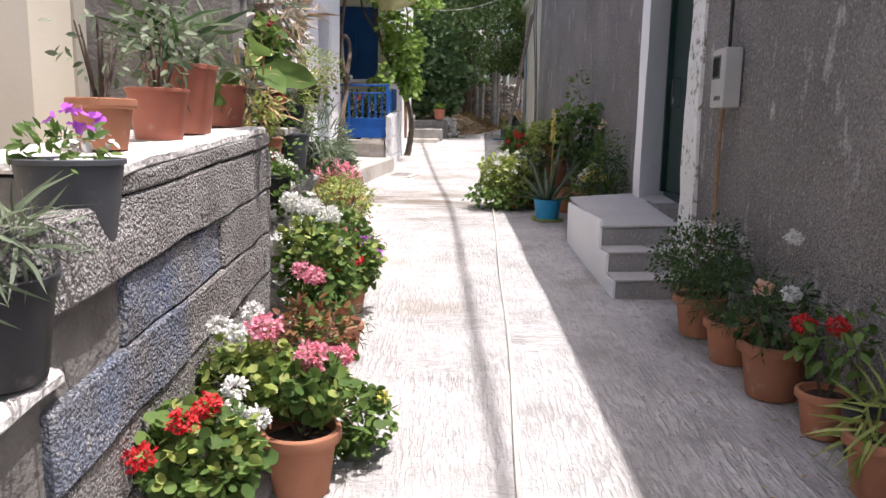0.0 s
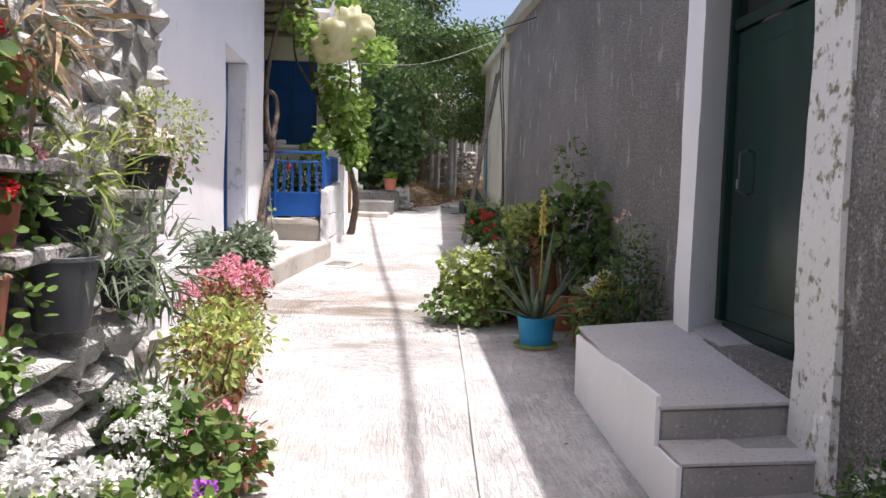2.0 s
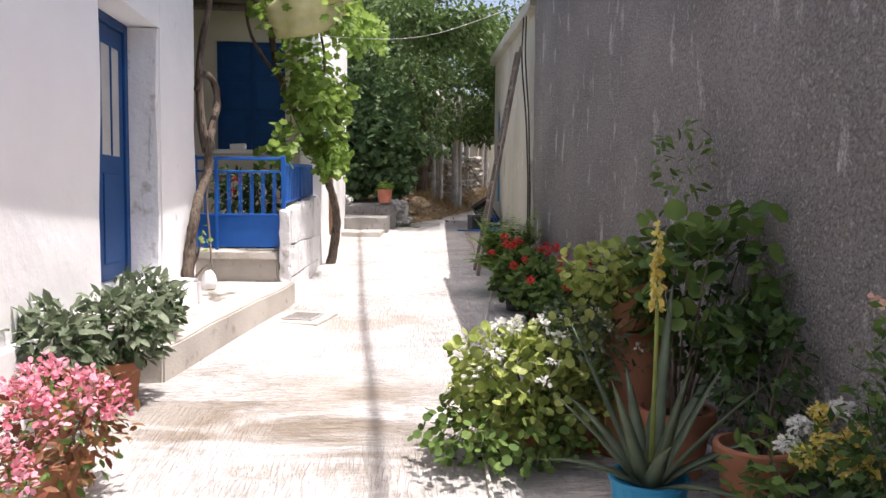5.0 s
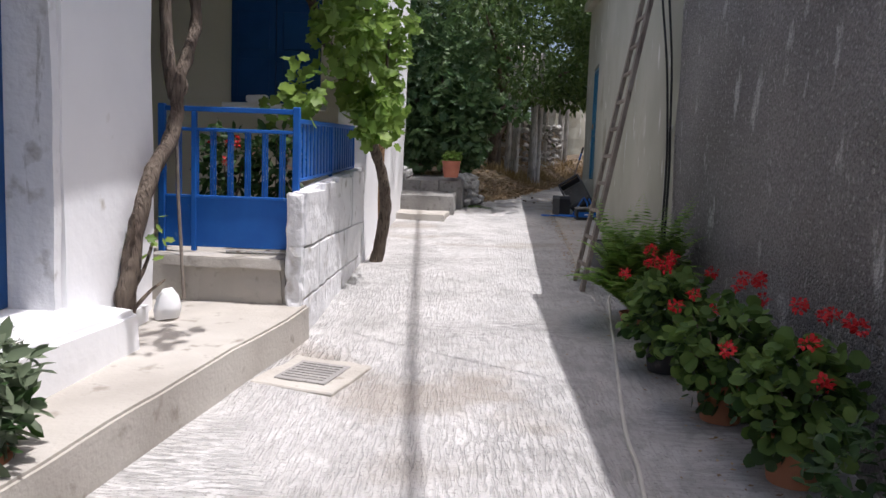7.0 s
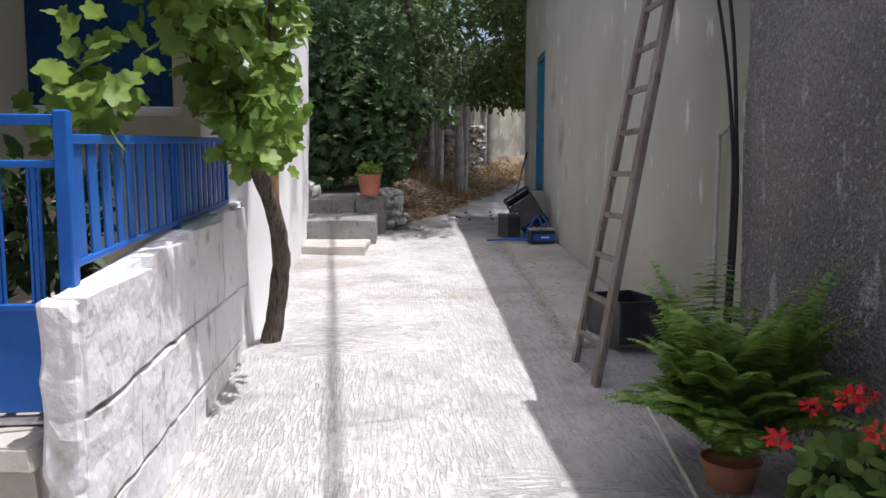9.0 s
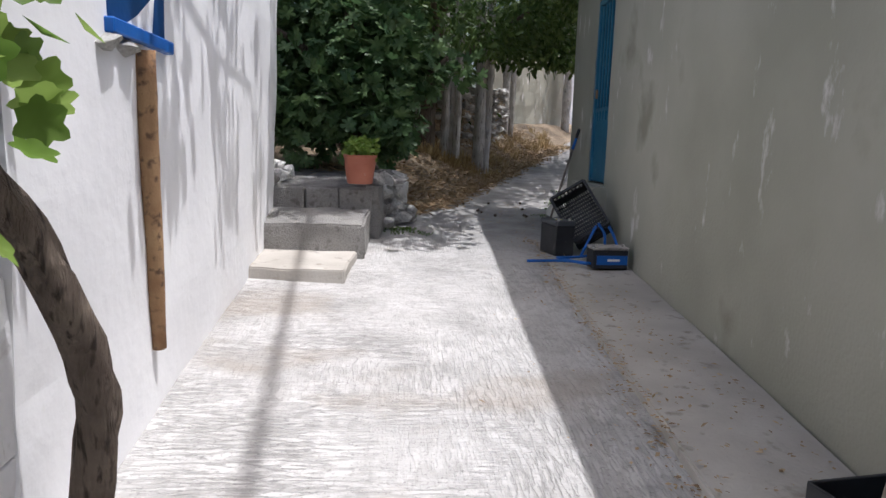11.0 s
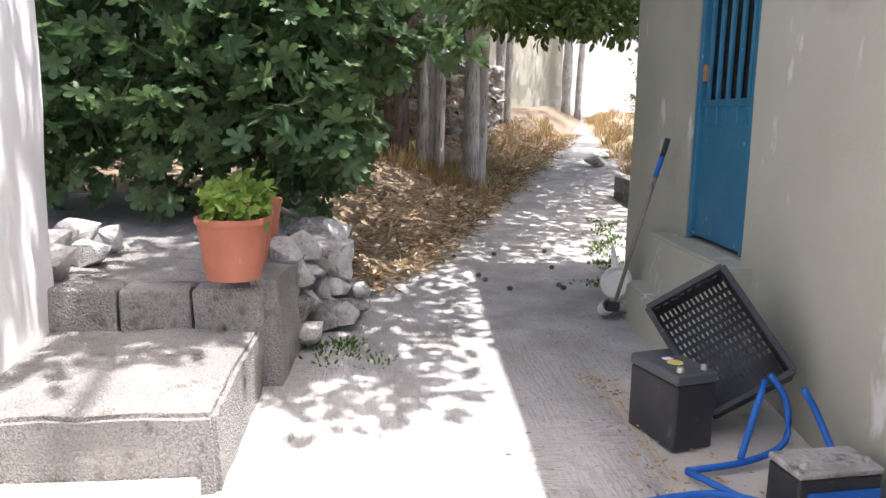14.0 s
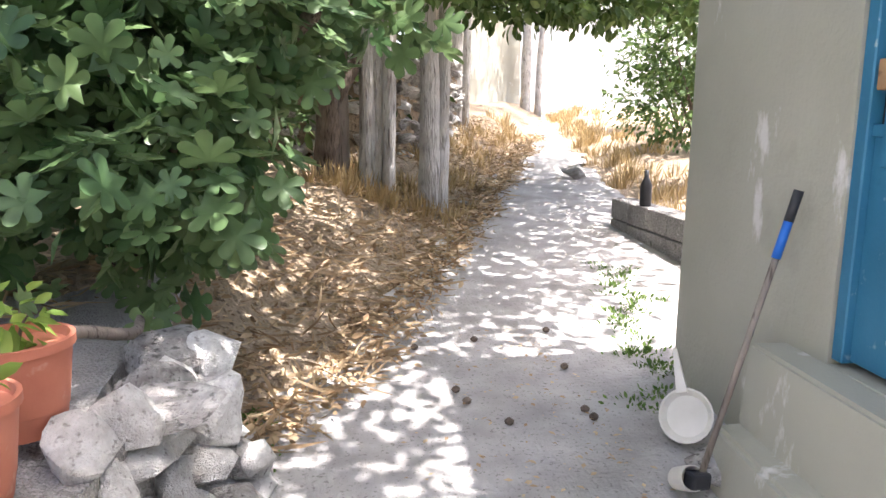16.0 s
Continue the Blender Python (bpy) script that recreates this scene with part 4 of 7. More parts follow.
def around(n, c, radii, top=0.2):
    """Places for flower heads on the upper side of a clump."""
    out = []
    for _ in range(n):
        d = rng.normal(size=3)
        d[2] = abs(d[2]) + top
        d /= np.linalg.norm(d)
        out.append(tuple(np.array(c) + d * np.array(radii) * rng.uniform(0.9, 1.05)))
    return out


# pots on the retaining wall
def topz(y):
    return 1.575 + SLOPE * (y - 3.0)


plant("potted_succulent", -1.18, 2.82, topz(2.82), 0.11, 0.17, "clay", TERRACOTTA, "orange clay pot with a sparse leggy succulent on the wall", "potted plant", [(OVAL, 34, (0, 0, 0.33), (0.14, 0.14, 0.15), (0.03, 0.05), L_GREYG)], stems=6, group="pots on the wall")
plant("potted_succulent", -1.16, 3.27, topz(3.27), 0.12, 0.2, "plain", BROWN_PLASTIC, "brown plastic pot with woody grey-green succulent", "potted plant", [(OVAL, 190, (0, 0, 0.38), (0.16, 0.18, 0.2), (0.03, 0.06), L_GREYG)], stems=9, group="pots on the wall")
plant("potted_succulent", -1.20, 3.66, topz(3.66), 0.16, 0.3, "plain", BROWN_PLASTIC, "large brown plastic pot of spiky dark agave", "potted plant", [(NEEDLE, 60, (0, 0, 0.40), (0.12, 0.13, 0.12), (0.2, 0.34), L_DARK), (NEEDLE, 40, (0, 0, 0.42), (0.16, 0.16, 0.14), (0.16, 0.3), L_GREYG), (OVAL, 40, (0, 0, 0.38), (0.18, 0.18, 0.1), (0.05, 0.1), L_GREYG)], group="pots on the wall")
plant("potted_agave", -1.18, 4.22, topz(4.22), 0.13, 0.21, "plain", BROWN_PLASTIC, "brown pot of dark strap leaves", "potted plant", [(NEEDLE, 46, (0, 0, 0.34), (0.13, 0.13, 0.14), (0.2, 0.34), L_GREYG), (OVAL, 5, (0.1, 0.06, 0.34), (0.12, 0.12, 0.06), (0.26, 0.36), L_GERANIUM), (NEEDLE, 60, (0.12, 0.1, 0.22), (0.16, 0.2, 0.16), (0.1, 0.2), L_STRAW)], group="pots on the wall")
plant("potted_pansy", -1.10, 2.42, 1.30, 0.15, 0.25, "plain", GREY_PLASTIC, "grey plastic pot with purple and white pansies", "potted plant", [(OVAL, 110, (0, 0, 0.27), (0.14, 0.14, 0.08), (0.03, 0.06), L_GERANIUM)], [(F_PURPLE, 9, 0.03, (0.025, 0.04), [(0.0, -0.04, 0.37), (0.05, 0.0, 0.36), (0.03, 0.05, 0.35)]), (F_WHITE, 9, 0.03, (0.025, 0.04), [(0.06, -0.06, 0.31), (0.08, 0.04, 0.31)])], group="pots on the wall")
plant("potted_succulent", -1.10, 2.0, 1.03, 0.15, 0.26, "plain", BLACK_PLASTIC, "black plastic pot with spiky grey-green leaves", "potted plant", [(NEEDLE, 150, (0, 0, 0.33), (0.15, 0.15, 0.1), (0.10, 0.2), L_GREYG)], group="pots on the wall")
plant("potted_succulent", -1.12, 1.66, 1.03, 0.15, 0.26, "plain", BLACK_PLASTIC, "black plastic pot beside the lowest wall step", "potted plant", [(NEEDLE, 90, (0, 0, 0.33), (0.15, 0.15, 0.1), (0.10, 0.2), L_GREYG)], group="pots on the wall")
stake = thing("plant_stake", -1.25, 2.15, 1.3, "thin bare stalk standing in a pot", "stalk")
part("stalk", tube([(0, 0, -0.3), (0.005, 0, 0.3), (0.0, 0.01, 0.62)], 0.007, 6), WOOD, stake)

# stacked pots before the rubble wall
for x, y, z, r, h, st, m, lab, fol, fl in (
    (-1.12, 5.74, 1.36, 0.125, 0.26, "plain", GREY_PLASTIC, "dark grey plastic pot with dry stems", [(NEEDLE, 70, (0.08, 0.12, 0.24), (0.14, 0.14, 0.10), (0.08, 0.15), L_GREYG)], []),
    (-1.20, 5.36, 1.40, 0.09, 0.19, "plain", BROWN_PLASTIC, "brown plastic pot with low succulents", [(OVAL, 70, (0, 0, 0.19), (0.08, 0.08, 0.04), (0.025, 0.045), L_GREYG)], []),
    (-1.17, 5.90, 1.66, 0.12, 0.17, "plain", BLACK_PLASTIC, "black plastic pot of pale straggly stems", [(NEEDLE, 120, (0.04, 0.04, 0.27), (0.14, 0.14, 0.16), (0.08, 0.16), L_YELLOW)], [(F_WHITE, 26, 0.035, (0.02, 0.03), [(0.02, -0.02, 0.42)])]),
    (-1.24, 5.52, 1.66, 0.09, 0.15, "plain", BROWN_PLASTIC, "brown pot of pink geranium", [(ROUND, 150, (0, 0, 0.24), (0.15, 0.16, 0.13), (0.03, 0.055), L_GERANIUM)], [(F_PINK, 24, 0.045, (0.02, 0.035), [(0.06, -0.02, 0.38), (0.1, 0.06, 0.30)]), (F_RED, 24, 0.035, (0.02, 0.035), [(-0.05, -0.08, 0.26)])]),
    (-1.12, 4.58, 1.48, 0.075, 0.2, "plain", BLACK_PLASTIC, "slim black pot of pale trailing leaves at the wall end", [(OVAL, 150, (0.02, 0, 0.24), (0.13, 0.14, 0.10), (0.03, 0.055), L_YELLOW), (NEEDLE, 60, (0, 0, 0.3), (0.14, 0.14, 0.14), (0.1, 0.18), L_STRAW)], []),
    (-1.12, 5.08, 1.18, 0.12, 0.16, "plain", BLACK_PLASTIC, "low black pot with sparse white blossom", [(ROUND, 110, (0, 0, 0.18), (0.14, 0.16, 0.08), (0.025, 0.045), L_GERANIUM)], [(F_WHITE, 10, 0.02, (0.015, 0.03), around(9, (0, 0, 0.2), (0.14, 0.16, 0.1)))]),
    (-1.27, 5.66, 2.14, 0.10, 0.15, "clay", TERRACOTTA, "clay pot of tall straggly dry aloe", [(NEEDLE, 150, (0, 0, 0.32), (0.22, 0.26, 0.24), (0.12, 0.26), L_DRY), (NEEDLE, 50, (0, 0, 0.34), (0.2, 0.22, 0.24), (0.12, 0.26), L_GREYG)], []),
    (-1.20, 6.90, 1.86, 0.115, 0.17, "plain", BLACK_PLASTIC, "dark pot of overhanging yellow-green shrub", [(SMALL, 620, (0.02, 0.04, 0.32), (0.24, 0.28, 0.16), (0.02, 0.04), L_YELLOW), (SMALL, 240, (0.0, 0.04, 0.2), (0.2, 0.22, 0.14), (0.02, 0.04), L_DRY)], []),
    (-1.26, 5.30, 1.95, 0.11, 0.18, "plain", BLACK_PLASTIC, "black pot of red geranium", [(ROUND, 190, (0, 0, 0.22), (0.17, 0.18, 0.18), (0.035, 0.06), L_GERANIUM), (ROUND, 60, (0, 0, 0.26), (0.16, 0.17, 0.16), (0.03, 0.055), L_YELLOW)], [(F_RED, 40, 0.05, (0.025, 0.04), [(-0.06, 0.12, 0.44), (0.02, 0.2, 0.40)]), (F_RED, 26, 0.04, (0.02, 0.035), [(0.1, 0.0, 0.02), (0.12, 0.1, -0.1)])]),
    (-1.10, 6.30, 1.36, 0.12, 0.19, "plain", BLACK_PLASTIC, "black pot with drooping thin leaves", [(NEEDLE, 150, (0.1, 0, 0.2), (0.18, 0.2, 0.2), (0.1, 0.2), L_GREYG)], [])):
    fol = [(o, int(q * 1.7), c, tuple(1.2 * v for v in rad), sz, mt) for o, q, c, rad, sz, mt in fol] + [(ROUND, 60, (0.06, 0.02, h * 0.45), (0.15, 0.16, 0.16), (0.025, 0.045), L_GERANIUM)] * (h < 0.2)
    plant("stacked_pot", x, y, z, r, h, st, m, lab, "potted plant", fol, fl, group="pots stacked by the stone wall")
for y0, y1, zt in ((5.40, 6.05, 1.655), (5.12, 5.9, 1.95), (6.7, 7.1, 1.86)):
    shelf = thing("plank_shelf", -1.2, (y0 + y1) / 2, zt, "rough stone shelf carrying flower pots", "shelf")
    part("slab", roughen(cuboid(-0.2, 0.1, -(y1 - y0) / 2, (y1 - y0) / 2, -0.05, 0.0, 0.008), 0.012, 5, 3, 0.2), STONE_GREY, shelf)

# flower bed along the foot of the walls
GER = [(ROUND, 560, (0, 0, 0.36), (0.20, 0.24, 0.20), (0.03, 0.058), L_GERANIUM), (ROUND, 200, (0.02, 0, 0.38), (0.19, 0.23, 0.18), (0.026, 0.048), L_YELLOW)]
def ger(x, y, label, flowers, pot=True, fol=None, r=0.14, h=0.22):
    plant("geranium", x, y, g(y), r, h, "clay" if pot else None, TERRACOTTA, label, "flowering plant", fol or GER, flowers, group="flowers along the wall foot", stems=6)
ger(-0.86, 2.66, "bushy geranium with red and white blooms in a clay pot", [(F_RED, 34, 0.045, (0.025, 0.04), [(0.0, -0.1, 0.54), (0.06, -0.02, 0.56), (-0.1, -0.2, 0.46)]), (F_WHITE, 34, 0.045, (0.025, 0.04), [(0.12, 0.04, 0.52), (0.2, 0.08, 0.48), (0.1, 0.16, 0.56)])])
ger(-0.86, 3.28, "pale green geranium with white blooms in a clay pot", [(F_WHITE, 34, 0.04, (0.025, 0.04), [(-0.05, -0.12, 0.66), (0.02, -0.16, 0.64), (0.02, 0.12, 0.66)])], fol=[(ROUND, 420, (0, 0, 0.38), (0.19, 0.22, 0.22), (0.03, 0.055), L_YELLOW), (ROUND, 320, (0.0, 0, 0.34), (0.19, 0.22, 0.2), (0.03, 0.05), L_GERANIUM)])
ger(-0.58, 3.10, "geranium with large pink heads in a clay pot", [(F_PINK, 80, 0.07, (0.025, 0.045), [(-0.17, 0.14, 0.64), (0.04, 0.05, 0.55)]), (F_PINK, 60, 0.05, (0.025, 0.04), [(0.14, 0.16, 0.52)])], fol=[(ROUND, 300, (0.02, 0.06, 0.42), (0.2, 0.2, 0.13), (0.03, 0.058), L_GERANIUM), (ROUND, 110, (0, 0.04, 0.43), (0.18, 0.18, 0.12), (0.03, 0.05), L_YELLOW)], r=0.16, h=0.27)
ger(-0.46, 3.42, "low pale pelargonium at the wall foot", [(F_YELLOW, 14, 0.025, (0.02, 0.03), around(8, (0, 0, 0.2), (0.2, 0.2, 0.16)))], pot=False, fol=[(ROUND, 450, (0, 0, 0.17), (0.2, 0.24, 0.17), (0.031, 0.055), L_GERANIUM)])
ger(-0.70, 4.0, "reddish-leaved begonia with pink blooms", [(F_PINK, 50, 0.055, (0.02, 0.04), [(-0.05, 0.1, 0.66), (0.0, 0.16, 0.62)])], fol=[(OVAL, 420, (0, 0, 0.3), (0.22, 0.28, 0.22), (0.04, 0.08), L_RED), (ROUND, 135, (0, 0, 0.25), (0.22, 0.26, 0.2), (0.031, 0.055), L_GERANIUM)])
ger(-0.62, 4.58, "low blue-green carpet plant in a pot", [], fol=[(NEEDLE, 380, (0, 0, 0.2), (0.2, 0.22, 0.12), (0.04, 0.08), L_GREYG), (ROUND, 150, (-0.1, 0, 0.26), (0.2, 0.2, 0.14), (0.031, 0.055), L_GERANIUM)])
ger(-0.80, 4.95, "tall geranium with white heads", [(F_WHITE, 60, 0.06, (0.025, 0.045), [(-0.02, -0.1, 0.86), (0.06, 0.02, 0.80), (-0.1, 0.1, 0.84), (0.1, -0.05, 0.62), (-0.16, -0.1, 0.9), (0.04, 0.2, 0.74)]), (F_RED, 30, 0.045, (0.02, 0.04), [(0.22, 0.1, 0.5)])], fol=[(ROUND, 1200, (0, 0, 0.45), (0.24, 0.32, 0.36), (0.027, 0.051), L_GERANIUM), (ROUND, 240, (-0.05, 0, 0.6), (0.22, 0.3, 0.2), (0.031, 0.055), L_YELLOW)])
ger(-0.68, 5.5, "geranium with red and purple petunias", [(F_PURPLE, 16, 0.035, (0.025, 0.045), [(0.12, 0.0, 0.52), (0.10, 0.06, 0.44), (0.2, 0.05, 0.42)]), (F_RED, 34, 0.05, (0.02, 0.04), [(0.02, -0.12, 0.46), (-0.02, -0.25, 0.36)]), (F_WHITE, 40, 0.055, (0.02, 0.04), [(-0.05, -0.05, 0.5), (-0.15, 0.1, 0.55)])])
ger(-0.92, 6.1, "white-flowered geranium under the pot ledge", [(F_WHITE, 40, 0.05, (0.02, 0.04), around(7, (0, 0, 0.5), (0.2, 0.28, 0.2)))], fol=[(ROUND, 570, (0, 0, 0.4), (0.22, 0.36, 0.3), (0.039, 0.062), L_GERANIUM), (NEEDLE, 200, (-0.05, 0.1, 0.55), (0.18, 0.28, 0.2), (0.08, 0.15), L_GREYG)])
ger(-0.74, 6.55, "begonia with small red leaves", [(F_PINK, 12, 0.025, (0.02, 0.03), around(12, (0, 0, 0.25), (0.2, 0.24, 0.18)))], fol=[(OVAL, 260, (0, 0, 0.22), (0.2, 0.26, 0.18), (0.04, 0.07), L_RED), (ROUND, 225, (0, 0, 0.2), (0.2, 0.24, 0.18), (0.031, 0.055), L_GERANIUM)], r=0.11, h=0.16)
ger(-0.95, 7.3, "bushy yellow-green plant in a clay pot", [(F_YELLOW, 10, 0.02, (0.02, 0.03), around(8, (0, 0, 0.45), (0.26, 0.3, 0.2)))], fol=[(OVAL, 560, (0, 0, 0.5), (0.27, 0.32, 0.26), (0.04, 0.07), L_YELLOW), (OVAL, 200, (0, 0, 0.42), (0.24, 0.3, 0.24), (0.04, 0.07), L_RED)], r=0.15, h=0.26)
ger(-1.05, 8.0, "yellow-leaved shrub in a clay pot", [], fol=[(OVAL, 620, (0, 0, 0.42), (0.3, 0.36, 0.26), (0.04, 0.07), L_YELLOW)])
ger(-1.3, 8.8, "pink begonia with bronze leaves", [(F_PINK, 14, 0.03, (0.02, 0.035), around(40, (0, 0, 0.42), (0.28, 0.34, 0.26)))], fol=[(OVAL, 420, (0, 0, 0.42), (0.28, 0.34, 0.26), (0.04, 0.07), L_RED), (OVAL, 160, (0, 0, 0.36), (0.26, 0.32, 0.26), (0.04, 0.07), L_GERANIUM)])
ger(-1.36, 9.75, "dense red and pink begonia in a dark pot", [(F_PINK, 14, 0.032, (0.02, 0.04), around(70, (0, 0, 0.38), (0.3, 0.36, 0.28)))], fol=[(OVAL, 520, (0, 0, 0.36), (0.3, 0.36, 0.27), (0.04, 0.08), L_RED), (OVAL, 200, (0, 0, 0.32), (0.28, 0.34, 0.26), (0.04, 0.07), L_GERANIUM)])
for x, y, s in ((-1.78, 10.6, 0.9), (-1.62, 11.2, 1.0), (-1.68, 11.95, 0.8)):
    plant("oleander", x, y, g(y), 0.17, 0.28, "clay", TERRACOTTA, "grey-green oleander bush in a terracotta pot", "shrub", [(OVAL, int(620 * s), (0, 0, 0.5), (0.3 * s, 0.34 * s, 0.26), (0.07, 0.12), L_GREYG), (OVAL, 150, (0, 0, 0.42), (0.26, 0.3, 0.2), (0.06, 0.1), L_DARK)], [(F_WHITE, 8, 0.02, (0.015, 0.03), around(14 if y > 11 else 3, (0, 0, 0.5), (0.28, 0.3, 0.26)))], group="oleanders by the white house", stems=8)

# pots along the grey wall
plant("potted_bush", 1.72, 5.12, g(5.12), 0.17, 0.27, "clay", TERRACOTTA, "round dark bush with tiny white flowers in a clay pot", "potted plant", [(SMALL, 1500, (0, 0, 0.52), (0.34, 0.36, 0.27), (0.025, 0.05), L_DARK), (SMALL, 300, (0, 0, 0.52), (0.34, 0.36, 0.27), (0.025, 0.045), L_GERANIUM)], [(F_WHITE, 7, 0.013, (0.012, 0.022), around(60, (0, 0, 0.52), (0.32, 0.34, 0.25)))], group="pots along the grey wall")
plant("potted_marigold", 1.74, 4.62, g(4.62), 0.16, 0.26, "clay", TERRACOTTA, "feathery dark green plant in a clay pot", "potted plant", [(NEEDLE, 900, (0, 0, 0.42), (0.30, 0.32, 0.2), (0.05, 0.1), L_DARK)], group="pots along the grey wall")
plant("potted_rose", 1.78, 4.12, g(4.12), 0.19, 0.30, "clay", TERRACOTTA, "large clay pot with peach and cream blooms", "potted plant", [(NEEDLE, 500, (0, 0, 0.42), (0.26, 0.28, 0.18), (0.06, 0.1), L_DARK), (OVAL, 160, (0, 0, 0.45), (0.26, 0.28, 0.2), (0.05, 0.08), L_DARK)], [(F_PEACH, 40, 0.045, (0.025, 0.04), [(-0.1, -0.02, 0.6)]), (F_WHITE, 40, 0.045, (0.025, 0.04), [(0.0, -0.12, 0.59), (0.1, 0.1, 0.85)])], group="pots along the grey wall", stems=5)
plant("potted_geranium", 1.82, 3.66, g(3.66), 0.13, 0.22, "clay", TERRACOTTA, "small clay pot with a red rose on a thin stem", "potted plant", [(OVAL, 70, (0, 0, 0.45), (0.16, 0.16, 0.14), (0.06, 0.1), L_GERANIUM)], [(F_RED, 40, 0.05, (0.025, 0.045), [(0.0, -0.06, 0.55), (-0.1, 0.06, 0.53)])], group="pots along the grey wall", stems=5)
plant("potted_vine", 1.9, 3.42, g(3.42), 0.12, 0.24, "plain", BLACK_PLASTIC, "black plastic pot with bare stems", "potted plant", [(OVAL, 60, (0, 0, 0.5), (0.2, 0.2, 0.25), (0.05, 0.1), L_GERANIUM)], group="pots along the grey wall", stems=6)
plant("potted_spider_plant", 1.80, 3.12, g(3.12), 0.17, 0.26, "clay", TERRACOTTA, "spider plant with striped leaves in a clay pot", "potted plant", [(NEEDLE, 120, (0, 0, 0.3), (0.17, 0.17, 0.14), (0.16, 0.26), L_YELLOW)], group="pots along the grey wall")
plant("potted_bush", 1.86, 5.62, g(5.62), 0.13, 0.2, "clay", TERRACOTTA, "small clay pot with a young bush by the steps", "potted plant", [(SMALL, 420, (0, 0, 0.36), (0.17, 0.17, 0.15), (0.03, 0.05), L_GERANIUM)], group="pots along the grey wall")

# plant group beyond the steps
aloe = thing("aloe", 1.30, 9.36, g(9.36), "large aloe with a yellow flower spike in a turquoise pot", "potted plant")
part("pot", lathe([(0.13, 0), (0.135, 0.01), (0.165, 0.24), (0.172, 0.245), (0.172, 0.26), (0.155, 0.26), (0.15, 0.22)], 24), BLUE_PLASTIC, aloe)
part("saucer", lathe([(0.15, -0.005), (0.19, 0.0), (0.195, 0.03), (0.185, 0.03), (0.17, 0.012)], 24), L_YELLOW, aloe)
part("soil", lathe([(0.1, 0.19), (0.15, 0.215), (0.05, 0.22)], 16), SOIL, aloe)
for k in range(17):
    a = k * 2.4 + 0.3
    ln, lift = rng.uniform(0.5, 0.8), 0.25 + 0.75 * (k / 17)
    d = Vector((math.cos(a), math.sin(a), 0))
    pts = [Vector((0, 0, 0.22)) + d * (0.03 + ln * (1 - lift * 0.55) * s) + Vector((0, 0, ln * (lift * 1.25 * s - (1.1 - lift) * 0.35 * s * s))) for s in (0, 0.25, 0.5, 0.75, 1.0)]
    bm = bmesh.new()
    side = d.cross(Vector((0, 0, 1)))
    rows = []
    for s, p in zip((0, 0.25, 0.5, 0.75, 1.0), pts):
        w = 0.043 * (1 - s) ** 0.75 + 0.002
        rows.append([bm.verts.new(p - side * w), bm.verts.new(p - Vector((0, 0, w * 0.55)) + d * w * 0.2), bm.verts.new(p + side * w), bm.verts.new(p + Vector((0, 0, w * -0.1)))])
    for r0, r1 in zip(rows, rows[1:]):
        for i in range(4):
            bm.faces.new((r0[i], r0[(i + 1) % 4], r1[(i + 1) % 4], r1[i]))
    part("aloe_leaf", bm, L_ALOE, aloe, smooth=True)
part("flower_stalk", tube(smooth_line([(0.03, 0.06, 0.3), (0.05, 0.09, 0.8), (0.05, 0.1, 1.12)], 4), 0.012, 8, None, 0.007), L_YELLOW, aloe)
n = 150
zz = rng.uniform(0.98, 1.36, n)
dd = rng.normal(size=(n, 3)); dd[:, 2] = -0.9
part("flower_spike", leaf_mesh("flowers", [scatter(PETAL, np.stack([np.full(n, 0.05), np.full(n, 0.1), zz], 1) + rng.normal(size=(n, 3)) * 0.004, dd, rng.normal(size=(n, 3)), 0.028 + 0.035 * (1.40 - zz))], F_YELLOW), None, aloe)

plant("flowering_bush", 0.94, 10.25, g(10.3), 0.17, 0.26, "clay", TERRACOTTA, "spreading yellow-green bush with white flowers", "shrub", [(ROUND, 2100, (0.0, 0, 0.38), (0.34, 0.48, 0.36), (0.03, 0.06), L_YELLOW), (ROUND, 600, (-0.1, -0.1, 0.18), (0.42, 0.55, 0.2), (0.03, 0.055), L_GERANIUM)], [(F_WHITE, 16, 0.026, (0.02, 0.035), around(30, (0, 0, 0.40), (0.36, 0.48, 0.36)))], stems=10)
plant("flowering_bush", 1.28, 10.35, g(10.35), 0.17, 0.3, "clay", TERRACOTTA, "blue-green bush with pale flowers in a clay pot", "shrub", [(SMALL, 1500, (0, 0, 0.56), (0.32, 0.36, 0.26), (0.03, 0.06), L_GREYG), (SMALL, 500, (0, 0, 0.5), (0.3, 0.34, 0.26), (0.03, 0.06), L_GERANIUM)], [(F_WHITE, 9, 0.02, (0.018, 0.03), around(18, (0, 0, 0.56), (0.3, 0.34, 0.26)))], stems=10)
plant("potted_shrub", 1.66, 10.0, g(10.0), 0.2, 0.34, "clay", TERRACOTTA, "tall broad-leaved shrub with bare twigs in a clay pot", "shrub", [(ROUND, 300, (0.08, -0.1, 1.0), (0.28, 0.5, 0.42), (0.06, 0.11), L_GERANIUM), (OVAL, 260, (0.08, 0, 0.9), (0.26, 0.5, 0.42), (0.06, 0.11), L_DARK), (OVAL, 60, (0.12, 0.3, 1.6), (0.12, 0.16, 0.26), (0.05, 0.09), L_GERANIUM)], stems=22)
